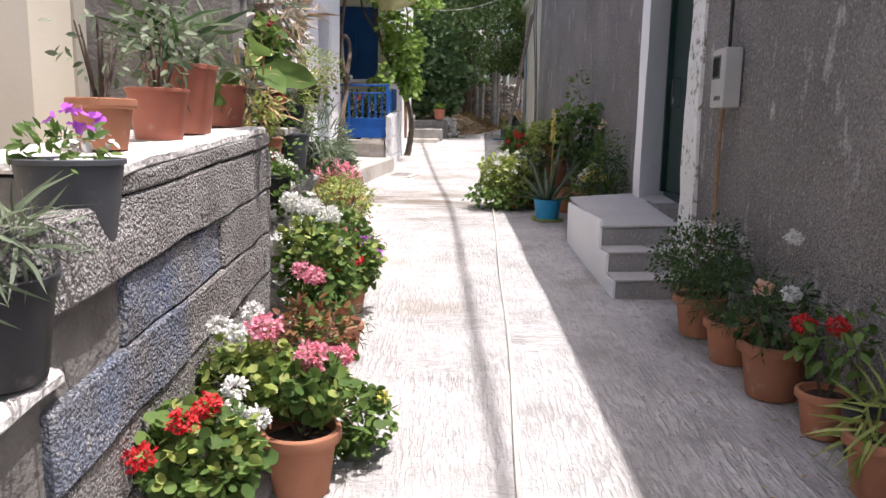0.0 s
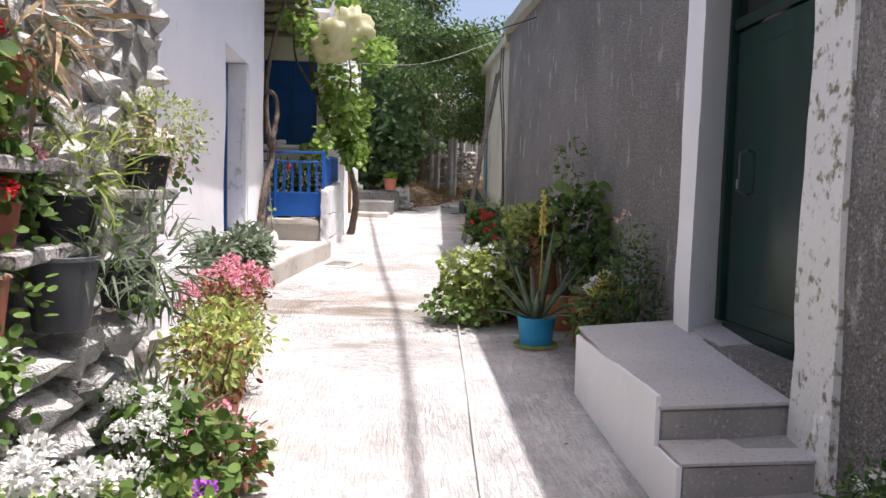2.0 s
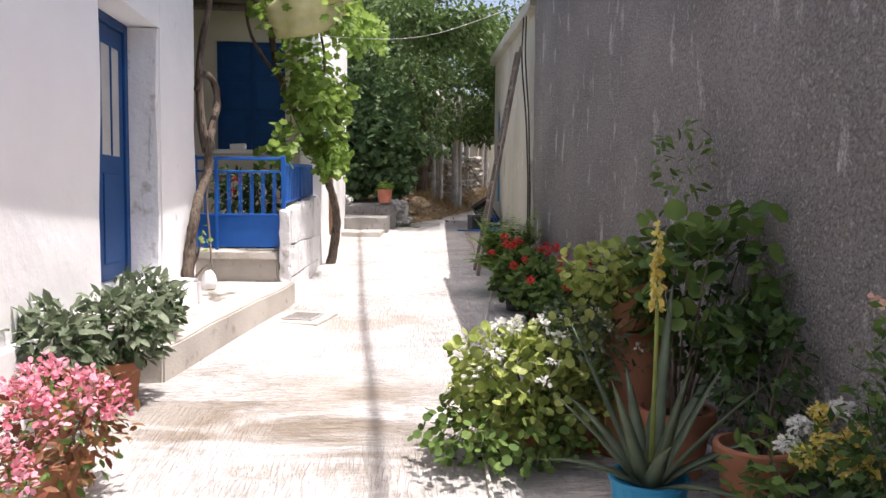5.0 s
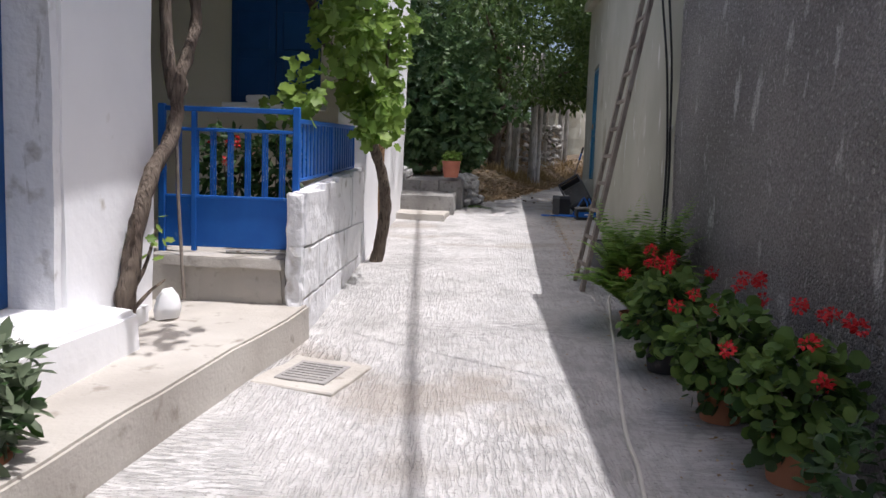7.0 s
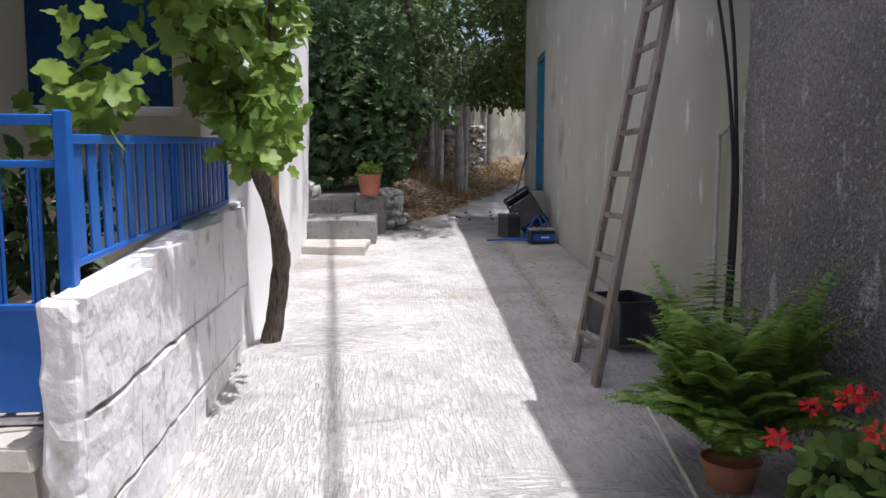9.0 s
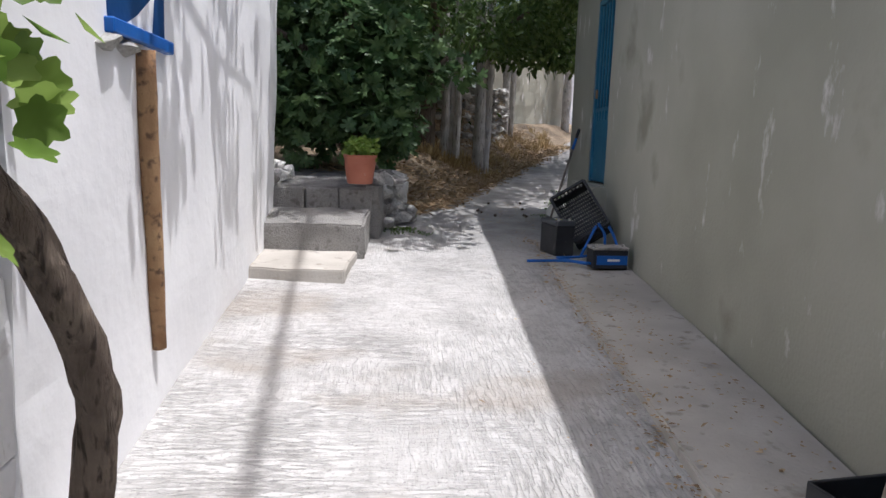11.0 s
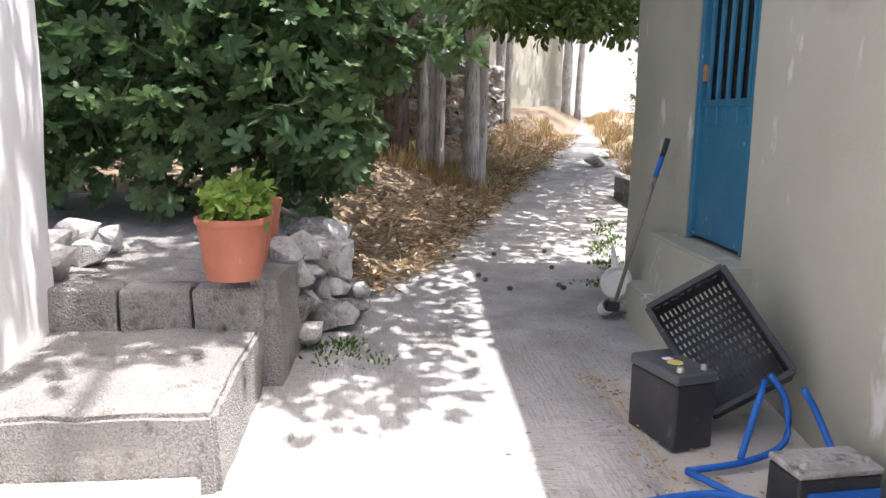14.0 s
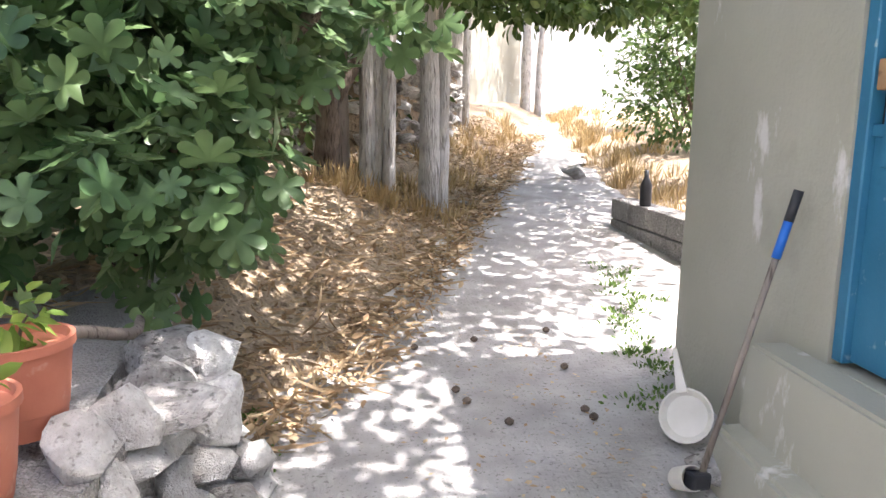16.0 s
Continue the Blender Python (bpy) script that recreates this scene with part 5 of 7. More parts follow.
plant("potted_shrub", 1.52, 10.3, g(10.3) + 0.66, 0.19, 0.3, "clay", TERRACOTTA, "raised clay pot of trailing yellow-green plant", "shrub", [(ROUND, 420, (-0.16, -0.05, 0.36), (0.26, 0.28, 0.15), (0.03, 0.06), L_YELLOW), (ROUND, 160, (-0.24, -0.05, 0.12), (0.14, 0.2, 0.28), (0.03, 0.055), L_YELLOW)], stems=8)
stool = thing("plant_stand", 1.52, 10.3, g(10.3), "upturned clay pot used as a plant stand", "plant stand")
part("drum", lathe([(0.2, 0), (0.2, 0.05), (0.16, 0.6), (0.15, 0.66)], 20), TERRACOTTA, stool, smooth=True)
plant("potted_chrysanthemum", 1.70, 8.74, g(8.75), 0.17, 0.32, "clay", TERRACOTTA, "yellow and cream chrysanthemums in a clay pot", "potted plant", [(OVAL, 420, (0, 0.02, 0.42), (0.26, 0.3, 0.26), (0.05, 0.09), L_GERANIUM), (OVAL, 260, (0.1, -0.1, 0.35), (0.26, 0.3, 0.28), (0.05, 0.09), L_DARK)], [(F_YELLOW, 44, 0.04, (0.025, 0.04), [(-0.02, -0.05, 0.66), (0.05, -0.1, 0.7), (0.0, -0.12, 0.6), (-0.08, -0.02, 0.6), (0.08, -0.18, 0.62), (0.02, 0.05, 0.73)]), (F_WHITE, 40, 0.036, (0.025, 0.04), [(-0.04, 0.08, 0.68), (0.06, 0.0, 0.76), (-0.1, 0.05, 0.62)])], stems=8)
plant("wall_shrub", 1.80, 8.35, g(8.35), 0.15, 0.25, "clay", TERRACOTTA, "dark climbing rose shrub against the white jamb", "shrub", [(SMALL, 1100, (0, 0, 0.55), (0.2, 0.34, 0.5), (0.03, 0.06), L_DARK), (SMALL, 380, (0, 0.05, 0.85), (0.16, 0.26, 0.36), (0.03, 0.055), L_GERANIUM)], [(F_PEACH, 14, 0.022, (0.02, 0.03), [(-0.1, -0.1, 1.25), (-0.08, 0.15, 1.2)])], stems=10)
plant("wall_shrub", 1.74, 9.3, g(9.3), 0.17, 0.42, "clay", TERRACOTTA, "dense dark shrub in a clay pot against the wall", "shrub", [(OVAL, 380, (0.05, 0.15, 0.72), (0.2, 0.34, 0.34), (0.04, 0.08), L_DARK)], stems=8)
plant("wall_shrub", 1.6, 11.7, g(11.7), 0.16, 0.26, "clay", TERRACOTTA, "dark leafy shrub in a clay pot", "shrub", [(OVAL, 380, (0, 0, 0.42), (0.26, 0.32, 0.25), (0.05, 0.09), L_DARK)], stems=8)
REDG = [(ROUND, 420, (0, 0, 0.40), (0.25, 0.30, 0.28), (0.045, 0.085), L_GERANIUM), (ROUND, 260, (0, 0, 0.32), (0.24, 0.28, 0.24), (0.04, 0.08), L_DARK)]
for y, x in ((12.6, 1.66), (13.3, 1.58), (14.1, 1.50)):
    plant("red_geranium", x, y, g(y), 0.15, 0.24, "clay" if y < 14 else "plain", TERRACOTTA if y < 14 else BLACK_PLASTIC, "bushy geranium with red flower heads", "flowering plant", REDG, [(F_RED, 40, 0.034, (0.018, 0.03), around(8, (0, 0, 0.5), (0.3, 0.34, 0.32)))], group="red geraniums by the grey wall", stems=8)

# fern
fern = thing("fern", 1.54, 15.12, g(15.12), "lush green sword fern in a dark pot", "potted plant")
part("pot", pot_mesh(0.13, 0.13, "plain"), TERRACOTTA, fern)
chunks = []
for k in range(150):
    a, ln = rng.uniform(0, 6.28), rng.uniform(0.42, 0.82)
    d = np.array([math.cos(a), math.sin(a), 0])
    lift = rng.uniform(0.95, 1.8)
    s = np.linspace(0.08, 1, 26)
    mid = np.array([0, 0, 0.12]) + d[None] * (ln * s)[:, None] * (1.15 - 0.35 * lift) + np.array([0, 0, 1])[None] * (ln * (lift * 1.1 * s - 0.75 * s ** 2))[:, None]
    mid[:, 0] = np.minimum(mid[:, 0], 0.50)
    side = np.array([-d[1], d[0], 0])
    for sg in (-1, 1):
        w = np.tile(side * sg + d * 0.35 + np.array([0, 0, -0.12]), (26, 1))
        chunks.append(scatter(SMALL, mid, w, np.tile([0, 0, 1.0], (26, 1)) + rng.normal(size=(26, 3)) * 0.2, 0.115 * np.sin(np.pi * (0.12 + 0.86 * s))))
part("fronds", leaf_mesh("fronds", chunks, L_FERN), None, fern)

# ---- vines ----
vine = thing("grapevine", -0.82, 17.55, g(17.55), "old grapevine with bright leaves climbing over the parapet", "vine")
base = Vector((-0.82, 17.55, g(17.55)))
def rel(p, b=base):
    return Vector(p) - b
stem = smooth_line([rel(p) for p in ((-0.82, 17.55, 1.0), (-0.76, 17.55, 1.3), (-0.70, 17.5, 1.75), (-0.76, 17.3, 2.2), (-0.92, 17.1, 2.6), (-1.15, 17.0, 3.1), (-1.4, 16.8, 3.7), (-1.45, 16.3, 4.3), (-1.2, 15.8, 4.7))], 6)
part("trunk", tube(stem, 0.075, 10, None, 0.035, 0.35), BARK, vine, smooth=True)
for pts in (((-1.15, 17.0, 3.1), (-0.9, 16.7, 3.5), (-0.75, 16.2, 3.9), (-0.8, 15.5, 4.4)), ((-0.92, 17.1, 2.6), (-0.7, 16.9, 2.9), (-0.62, 16.6, 3.4)), ((-1.4, 16.8, 3.7), (-1.7, 16.2, 4.2), (-1.6, 15.2, 4.75))):
    part("branch", tube(smooth_line([rel(p) for p in pts], 5), 0.03, 7, None, 0.012, 0.2), BARK, vine, smooth=True)
ch = []
for c, r, n in (((-0.80, 16.7, 3.05), (0.36, 0.7, 0.55), 330), ((-0.70, 16.4, 2.65), (0.26, 0.5, 0.34), 200), ((-1.0, 16.5, 3.8), (0.42, 0.7, 0.5), 300), ((-1.15, 16.0, 4.45), (0.5, 0.9, 0.32), 300), ((-1.35, 15.6, 2.55), (0.2, 0.34, 0.3), 34), ((-0.66, 17.0, 3.5), (0.3, 0.5, 0.4), 180), ((-1.12, 15.2, 2.72), (0.2, 0.3, 0.26), 55), ((-0.9, 15.9, 3.3), (0.32, 0.5, 0.4), 170), ((-0.45, 15.6, 4.3), (0.3, 0.6, 0.3), 110), ((-0.4, 16.7, 4.4), (0.3, 0.6, 0.3), 110)):
    ch.append(clump(VINE, n, rel(c), r, (0.08, 0.15), 0.5, 0.35))
for c, r, n in (((-0.35, 18.9, 5.0), (0.25, 0.6, 0.3), 80), ((-0.25, 20.3, 5.2), (0.3, 0.7, 0.3), 90), ((-0.2, 21.6, 5.3), (0.25, 0.4, 0.25), 36)):
    ch.append(clump(VINE, n, rel(c), r, (0.09, 0.15), 0.5, 0.3))
part("branch", tube(smooth_line([rel(p) for p in ((-1.45, 16.3, 4.3), (-0.9, 17.6, 4.9), (-0.45, 19.2, 5.05), (-0.25, 21.3, 5.25))], 5), 0.025, 7, None, 0.01, 0.2), BARK, vine, smooth=True)
part("foliage", leaf_mesh("foliage", ch, L_VINE), None, vine)

vine2 = thing("grapevine", -1.95, 14.15, g(14.15), "bare twisted grapevine trunk on the house corner", "vine")
b2 = Vector((-1.95, 14.15, g(14.15)))
part("trunk", tube(smooth_line([rel(p, b2) for p in ((-1.82, 13.62, 1.05), (-1.83, 13.66, 1.4), (-1.82, 13.78, 1.75), (-1.81, 13.95, 2.05), (-1.80, 14.2, 2.25), (-1.79, 14.32, 2.45), (-1.80, 14.36, 2.65), (-1.78, 14.5, 2.9), (-1.77, 14.62, 3.12), (-1.8, 14.58, 3.34), (-1.87, 14.42, 3.38), (-1.92, 14.36, 3.2))], 6), 0.055, 9, None, 0.035, 0.45), BARK, vine2, smooth=True)
part("branch", tube(smooth_line([rel(p, b2) for p in ((-1.82, 14.36, 2.55), (-1.88, 14.38, 2.9), (-1.9, 14.42, 3.5), (-1.8, 14.5, 4.2), (-1.6, 14.4, 4.8))], 5), 0.05, 7, None, 0.025, 0.35), BARK, vine2, smooth=True)
for pts in (((-1.80, 14.3, 2.5), (-1.74, 14.36, 2.62), (-1.79, 14.42, 2.72)), ((-1.83, 13.66, 1.3), (-1.78, 13.8, 1.5), (-1.75, 13.88, 1.72)), ((-1.82, 13.63, 1.2), (-1.76, 13.78, 1.32), (-1.72, 13.94, 1.38)), ((-1.82, 13.7, 1.6), (-1.77, 13.6, 1.78), (-1.75, 13.55, 1.82))):
    part("twig", tube(smooth_line([rel(p, b2) for p in pts], 4), 0.016, 6, None, 0.007, 0.3), BARK, vine2, smooth=True)
part("leaves", leaf_mesh("leaves", [clump(VINE, 9, rel((-1.74, 13.85, 1.6), b2), (0.08, 0.10, 0.2), (0.05, 0.08), 0.5, 0.3), clump(VINE, 90, rel((-1.55, 14.7, 4.6), b2), (0.4, 0.5, 0.25), (0.08, 0.13), 0.5, 0.3), clump(VINE, 42, rel((-0.72, 13.35, 4.55), b2), (0.22, 0.42, 0.12), (0.08, 0.14), 0.5, 0.2)], L_VINE), None, vine2)
stub = thing("marker_stone", -1.72, 13.98, 1.15, "small whitewashed upright stone at the foot of the vine", "stone")
part("stone", roughen(lathe([(0.085, -0.02), (0.08, 0.05), (0.06, 0.12), (0.03, 0.16)], 12), 0.03, 7), LIMEWASH, stub, smooth=True)
stick2 = thing("leaning_stick", -1.88, 14.42, 1.17, "thin weathered stick leaning on the gate", "stick", )
part("stick", tube([(0.10, 0.0, 0.0), (0.02, 0.10, 0.7), (-0.02, 0.16, 1.35)], 0.012, 6), WOOD, stick2)

bag = thing("plastic_bag", -0.84, 15.5, 4.52, "yellowed translucent plastic sheet bag hanging in the vine", "bag")
bm = bmesh.new()
bmesh.ops.create_icosphere(bm, subdivisions=4, radius=1)
for v in bm.verts:
    c = v.co.copy()
    q = 1 + 0.30 * noise.noise(c * 2.2) + 0.16 * noise.noise(c * 6)
    q += 0.1 * noise.noise(c * 14)
    v.co = Vector((c.x * 0.42 * q * (1.1 - 0.35 * c.z), c.y * 0.36 * q, c.z * 0.46 * q + 0.12 * c.x))
part("film", bm, BAG, bag, smooth=True)

# ---- gate and rails ----
gate = thing("garden_gate", -1.53, 14.66, 1.49, "closed blue painted steel gate with a solid lower panel", "gate")
for x in (-0.5, 0.47):
    part("post", cuboid(x - 0.024, x + 0.024, -0.024, 0.024, -0.02, 1.05, 0.005), BLUE, gate)
part("rail", cuboid(-0.475, 0.445, -0.016, 0.016, 1.00, 1.035, 0.004), BLUE, gate)
part("rail", cuboid(-0.475, 0.445, -0.014, 0.014, 0.86, 0.885, 0.004), BLUE, gate)
part("rail", cuboid(-0.475, 0.445, -0.016, 0.016, 0.38, 0.405, 0.004), BLUE, gate)
part("panel", cuboid(-0.475, 0.445, -0.006, 0.006, 0.03, 0.39, 0.003), BLUE, gate)
for k in range(7):
    for dx, w in ((-0.017, 0.0045), (0.0, 0.008), (0.017, 0.0045)):
        x = -0.38 + k * 0.125 + dx
        part("bar", cuboid(x - w, x + w, -0.006, 0.006, 0.40, 0.86, 0.002), BLUE, gate)
part("stile", cuboid(-0.285, -0.25, -0.02, 0.02, 0.0, 1.0, 0.004), BLUE, gate)
part("threshold_strip", cuboid(-0.02, 0.44, -0.05, 0.0, 0.0, 0.014, 0.003), STEEL, gate, "pale worn metal strip")
fence = thing("parapet_railing", -1.06, 16.05, 2.03, "blue painted steel railing on the parapet", "railing", rx=2.6)
part("rail", cuboid(-0.018, 0.018, -1.36, 1.36, 0.46, 0.495, 0.004), BLUE, fence)
part("rail", cuboid(-0.014, 0.014, -1.36, 1.36, 0.04, 0.065, 0.004), BLUE, fence)
for y in (-1.36, 0.0, 1.34):
    part("post", cuboid(-0.018, 0.018, y - 0.018, y + 0.018, -0.1, 0.47, 0.004), BLUE, fence)
for k in range(19):
    y = -1.27 + k * 0.14
    part("bar", cuboid(-0.005, 0.005, y - 0.042, y + 0.042, 0.05, 0.47, 0.002), BLUE, fence)
for x, y, m in ((-1.75, 15.3, F_RED), (-1.35, 15.2, F_PEACH)):
    plant("porch_plant", x, y, 1.48, 0.16, 0.28, "plain", BLACK_PLASTIC, "dark leafy potted plant standing on the porch", "potted plant", [(OVAL, 260, (0, 0, 0.62), (0.22, 0.24, 0.34), (0.07, 0.13), L_DARK)], [(m, 14, 0.03, (0.02, 0.035), around(5, (0, 0, 0.6), (0.2, 0.22, 0.3)))], stems=8, group="plants on the porch")
porch_step = thing("porch_step", -1.5, 14.55, 1.1, "crumbling concrete threshold step below the gate", "step")
part("step", roughen(prism([(-0.75, -0.06, -0.25), (0.45, -0.10, -0.25), (0.5, 0.12, -0.25), (-0.75, 0.12, -0.25)], [(-0.75, -0.02, 0.37), (0.38, -0.06, 0.37), (0.44, 0.12, 0.37), (-0.75, 0.12, 0.37)], 0.02), 0.03, 5, 3, 0.14), PATCHED, porch_step)
part("coping", roughen(prism([(-0.72, -0.09, 0.30), (0.40, -0.13, 0.30), (0.42, 0.1, 0.30), (-0.72, 0.1, 0.30)], [(-0.72, -0.08, 0.375), (0.39, -0.12, 0.375), (0.42, 0.1, 0.38), (-0.72, 0.1, 0.38)], 0.008), 0.014, 6, 3, 0.12), PATCHED, porch_step)
platform = prism([(-2.0, 11.6, 0.6), (-1.45, 11.6, 0.6), (-0.9, 14.5, 0.6), (-2.1, 14.6, 0.6)], [(-2.0, 11.6, 0.98), (-1.44, 11.6, 0.98), (-0.91, 14.5, 1.15), (-2.1, 14.6, 1.17)], 0.015)
structure(part("platform", roughen(platform, 0.012, 2.5, 4, 0.3), PATCHED), "low worn concrete platform before the porch", "platform")
kerb = roughen(prism([(-2.0, 11.7, 0.8), (-1.78, 11.7, 0.8), (-1.6, 13.4, 0.8), (-2.0, 13.6, 0.8)], [(-2.0, 11.7, 1.28), (-1.80, 11.7, 1.28), (-1.63, 13.35, 1.30), (-2.0, 13.5, 1.30)], 0.03), 0.012, 3, 3, 0.2)
structure(part("door_threshold", kerb, LIMEWASH), "whitewashed threshold block before the house door", "step")
hatch = thing("manhole_cover", -0.73, 13.74, g(13.74), "square ribbed grey inspection cover set in mortar", "manhole cover", rx=3.6, rz=-18)
part("collar", roughen(cuboid(-0.27, 0.27, -0.27, 0.27, -0.03, 0.012, 0.008), 0.012, 6, 3, 0.12), PATCHED, hatch)
part("lid", cuboid(-0.17, 0.17, -0.17, 0.17, 0.0, 0.022, 0.004), RISER, hatch)
for k in range(7):
    part("rib", cuboid(-0.14, 0.14, -0.135 + k * 0.042, -0.12 + k * 0.042, 0.02, 0.028, 0.002), RISER, hatch)

# ---- far steps and stones ----
fsteps = thing("terrace_steps", -0.48, 22.5, g(22.5), "broken concrete slab and block steps up to the terrace", "steps")
zf = g(22.5)
part("slab", roughen(prism([(-0.46, -1.15, -0.2), (0.36, -1.25, -0.2), (0.42, -0.35, -0.2), (-0.46, -0.35, -0.2)], [(-0.46, -1.12, 0.02), (0.34, -1.22, 0.02), (0.42, -0.35, 0.05), (-0.46, -0.35, 0.05)], 0.012), 0.018, 4, 4, 0.15), PATCHED, fsteps)
part("step", roughen(prism([(-0.52, -0.36, -0.2), (0.50, -0.36, -0.2), (0.52, 0.62, -0.2), (-0.52, 0.62, -0.2)], [(-0.52, -0.35, 0.30), (0.48, -0.35, 0.30), (0.52, 0.62, 0.36), (-0.52, 0.62, 0.36)], 0.02), 0.02, 4, 4, 0.18), STEP_CONCRETE, fsteps)
for k in range(3):
    part("block", roughen(cuboid(-0.5 + k * 0.35, -0.5 + k * 0.35 + 0.335, 0.60, 0.82, 0.2, 0.56, 0.012), 0.012, 6, 2, 0.2), STEP_CONCRETE, fsteps)
tb = roughen(prism([(-3.5, 23.25, 1.0), (0.06, 23.25, 1.0), (0.12, 26.5, 1.0), (-3.5, 26.5, 1.0)], [(-3.5, 23.25, 1.98), (0.04, 23.25, 1.98), (0.02, 26.5, 2.1), (-3.5, 26.5, 2.1)]), 0.02, 2, 4, 0.3)
structure(part("terrace", tb, STEP_CONCRETE), "raised concrete terrace under the fig tree", "terrace")
drystone = new("wall_drystone")
structure(drystone, "tumbled whitewashed dry-stone wall end", "stone wall")
part("core", roughen(prism([(0.0, 23.12, 1.0), (0.15, 23.12, 1.0), (0.24, 23.85, 1.0), (0.36, 24.5, 1.0), (0.0, 24.6, 1.0)], [(0.0, 23.12, 2.02), (0.13, 23.12, 2.02), (0.20, 23.85, 2.0), (0.26, 24.4, 1.93), (0.0, 24.5, 1.93)]), 0.03, 3, 3, 0.15), STEP_CONCRETE, drystone)
for row in range(4):
    z = g(24) + 0.08 + row * 0.15
    for k in range(5):
        y = 23.72 + k * 0.20 + random.uniform(-0.05, 0.05)
        x = 0.20 + (y - 23.7) * 0.22 - row * 0.025
        stone(drystone, x + random.uniform(-0.04, 0.05), y, z + random.uniform(-0.04, 0.03), random.uniform(0.18, 0.3), random.uniform(0.2, 0.4), random.uniform(0.16, 0.3), grey=(k + row) % 4 == 1)
stone(drystone, 0.24, 24.05, 2.02, 0.38, 0.44, 0.16, grey=True)
stone(drystone, 0.36, 24.45, 1.86, 0.38, 0.42, 0.34)
stone(drystone, 0.22, 24.55, 2.05, 0.4, 0.36, 0.22, grey=True)
for k in range(8):
    stone(drystone, random.uniform(0.30, 0.55), random.uniform(23.9, 24.8), g(24.4) + random.uniform(0.0, 0.14), random.uniform(0.16, 0.3), random.uniform(0.2, 0.34), random.uniform(0.12, 0.2), grey=k % 2 == 0)
for k in range(6):
    stone(drystone, -1.02 + random.uniform(-0.12, 0.12), 23.35 + k * 0.14, 2.0 + random.uniform(0, 0.16), random.uniform(0.2, 0.34), random.uniform(0.2, 0.3), random.uniform(0.18, 0.26))
dead = thing("dead_branch", 0.0, 24.35, 2.14, "bare grey dead branch lying on the stones", "branch")
part("branch", tube(smooth_line([(-0.25, -0.45, 0.06), (-0.05, -0.2, 0.12), (0.1, 0.1, 0.02), (0.05, 0.5, -0.02)], 4), 0.028, 7, None, 0.018, 0.3), WOOD, dead, smooth=True)
plant("potted_herb", -0.07, 23.08, 2.04, 0.17, 0.3, "tall", RED_CLAY, "terracotta plastic pot with fresh green leaves on the terrace edge", "potted plant", [(VINE, 210, (0.02, 0, 0.36), (0.16, 0.16, 0.11), (0.045, 0.085), L_VINE)], stems=5, group="pots on the terrace edge")
plant("potted_herb", -0.07, 23.44, 2.05, 0.15, 0.27, "tall", RED_CLAY, "terracotta pot behind on the terrace edge", "potted plant", [(OVAL, 30, (0, 0, 0.3), (0.1, 0.1, 0.08), (0.05, 0.09), L_VINE)], group="pots on the terrace edge")
plant("potted_herb", -0.08, 23.86, 2.06, 0.16, 0.28, "tall", RED_CLAY, "terracotta pot with curling dry stem", "potted plant", [(OVAL, 60, (-0.05, 0, 0.34), (0.15, 0.15, 0.1), (0.06, 0.12), L_VINE)], stems=3, group="pots on the terrace edge")

# ---- clutter by the plaster wall ----
crate = thing("plastic_crate", 2.22, 22.62, g(22.6) + 0.36, "black slatted plastic crate tipped against the wall", "crate", rx=58, ry=-33, rz=-12)
W, D, H = 0.19, 0.27, 0.24
for k in range(15):
    x = -W + 0.025 + k * 0.0235
    part("base_slat", cuboid(x - 0.0075, x + 0.0075, -D, D, 0, 0.012), BLACK_PLASTIC, crate)
for k in range(12):
    y = -D + 0.05 + k * 0.04
    part("cross_slat", cuboid(-W, W, y - 0.009, y + 0.009, 0.002, 0.010), BLACK_PLASTIC, crate)
part("base_border", cuboid(-W, W, -D, -D + 0.12, -0.003, 0.003), BLACK_PLASTIC, crate)
for s in (-1, 1):
    part("side_wall", cuboid(-W, W, s * D - 0.007, s * D + 0.007, 0, H * 0.6, 0.003), BLACK_PLASTIC, crate)
    part("top_rim", cuboid(-W, W, s * D - 0.014, s * D + 0.014, H - 0.035, H, 0.004), BLACK_PLASTIC, crate)
    part("end_wall", cuboid(s * W - 0.007, s * W + 0.007, -D, D, 0, H * 0.6, 0.003), BLACK_PLASTIC, crate)
    part("top_rim", cuboid(s * W - 0.014, s * W + 0.014, -D, D, H - 0.035, H, 0.004), BLACK_PLASTIC, crate)
    for k in range(9):
        x = -W + 0.02 + k * 0.042
        part("side_slat", cuboid(x - 0.009, x + 0.009, s * D - 0.006, s * D + 0.006, H * 0.6, H - 0.03), BLACK_PLASTIC, crate)
    for k in range(13):
        y = -D + 0.02 + k * 0.042
        part("end_slat", cuboid(s * W - 0.006, s * W + 0.006, y - 0.009, y + 0.009, H * 0.6, H - 0.03), BLACK_PLASTIC, crate)


def battery(x, y, z, w, d, h, rz, label, body, strip, top):
    b = thing("car_battery", x, y, z, label, "car battery", "discarded car batteries", rz=rz)
    part("case", cuboid(-w, w, -d, d, 0, h * 0.86, 0.008), body, b)
    part("cover", cuboid(-w - 0.004, w + 0.004, -d - 0.004, d + 0.004, h * 0.86, h, 0.008), top, b)
    for s in (-1, 1):
        part("terminal", lathe([(0.016, 0), (0.014, 0.02), (0.012, 0.022)], 10, None, (s * (w - 0.04), -d + 0.04, h)), STEEL, b)
    if strip:
        part("label", cuboid(-w * 0.8, w * 0.95, -d - 0.008, -d - 0.003, h * 0.2, h * 0.62), strip, b)
        part("label_bar", cuboid(-w * 0.2, w * 0.5, -d - 0.011, -d - 0.007, h * 0.36, h * 0.46), LIMEWASH, b)
    return b


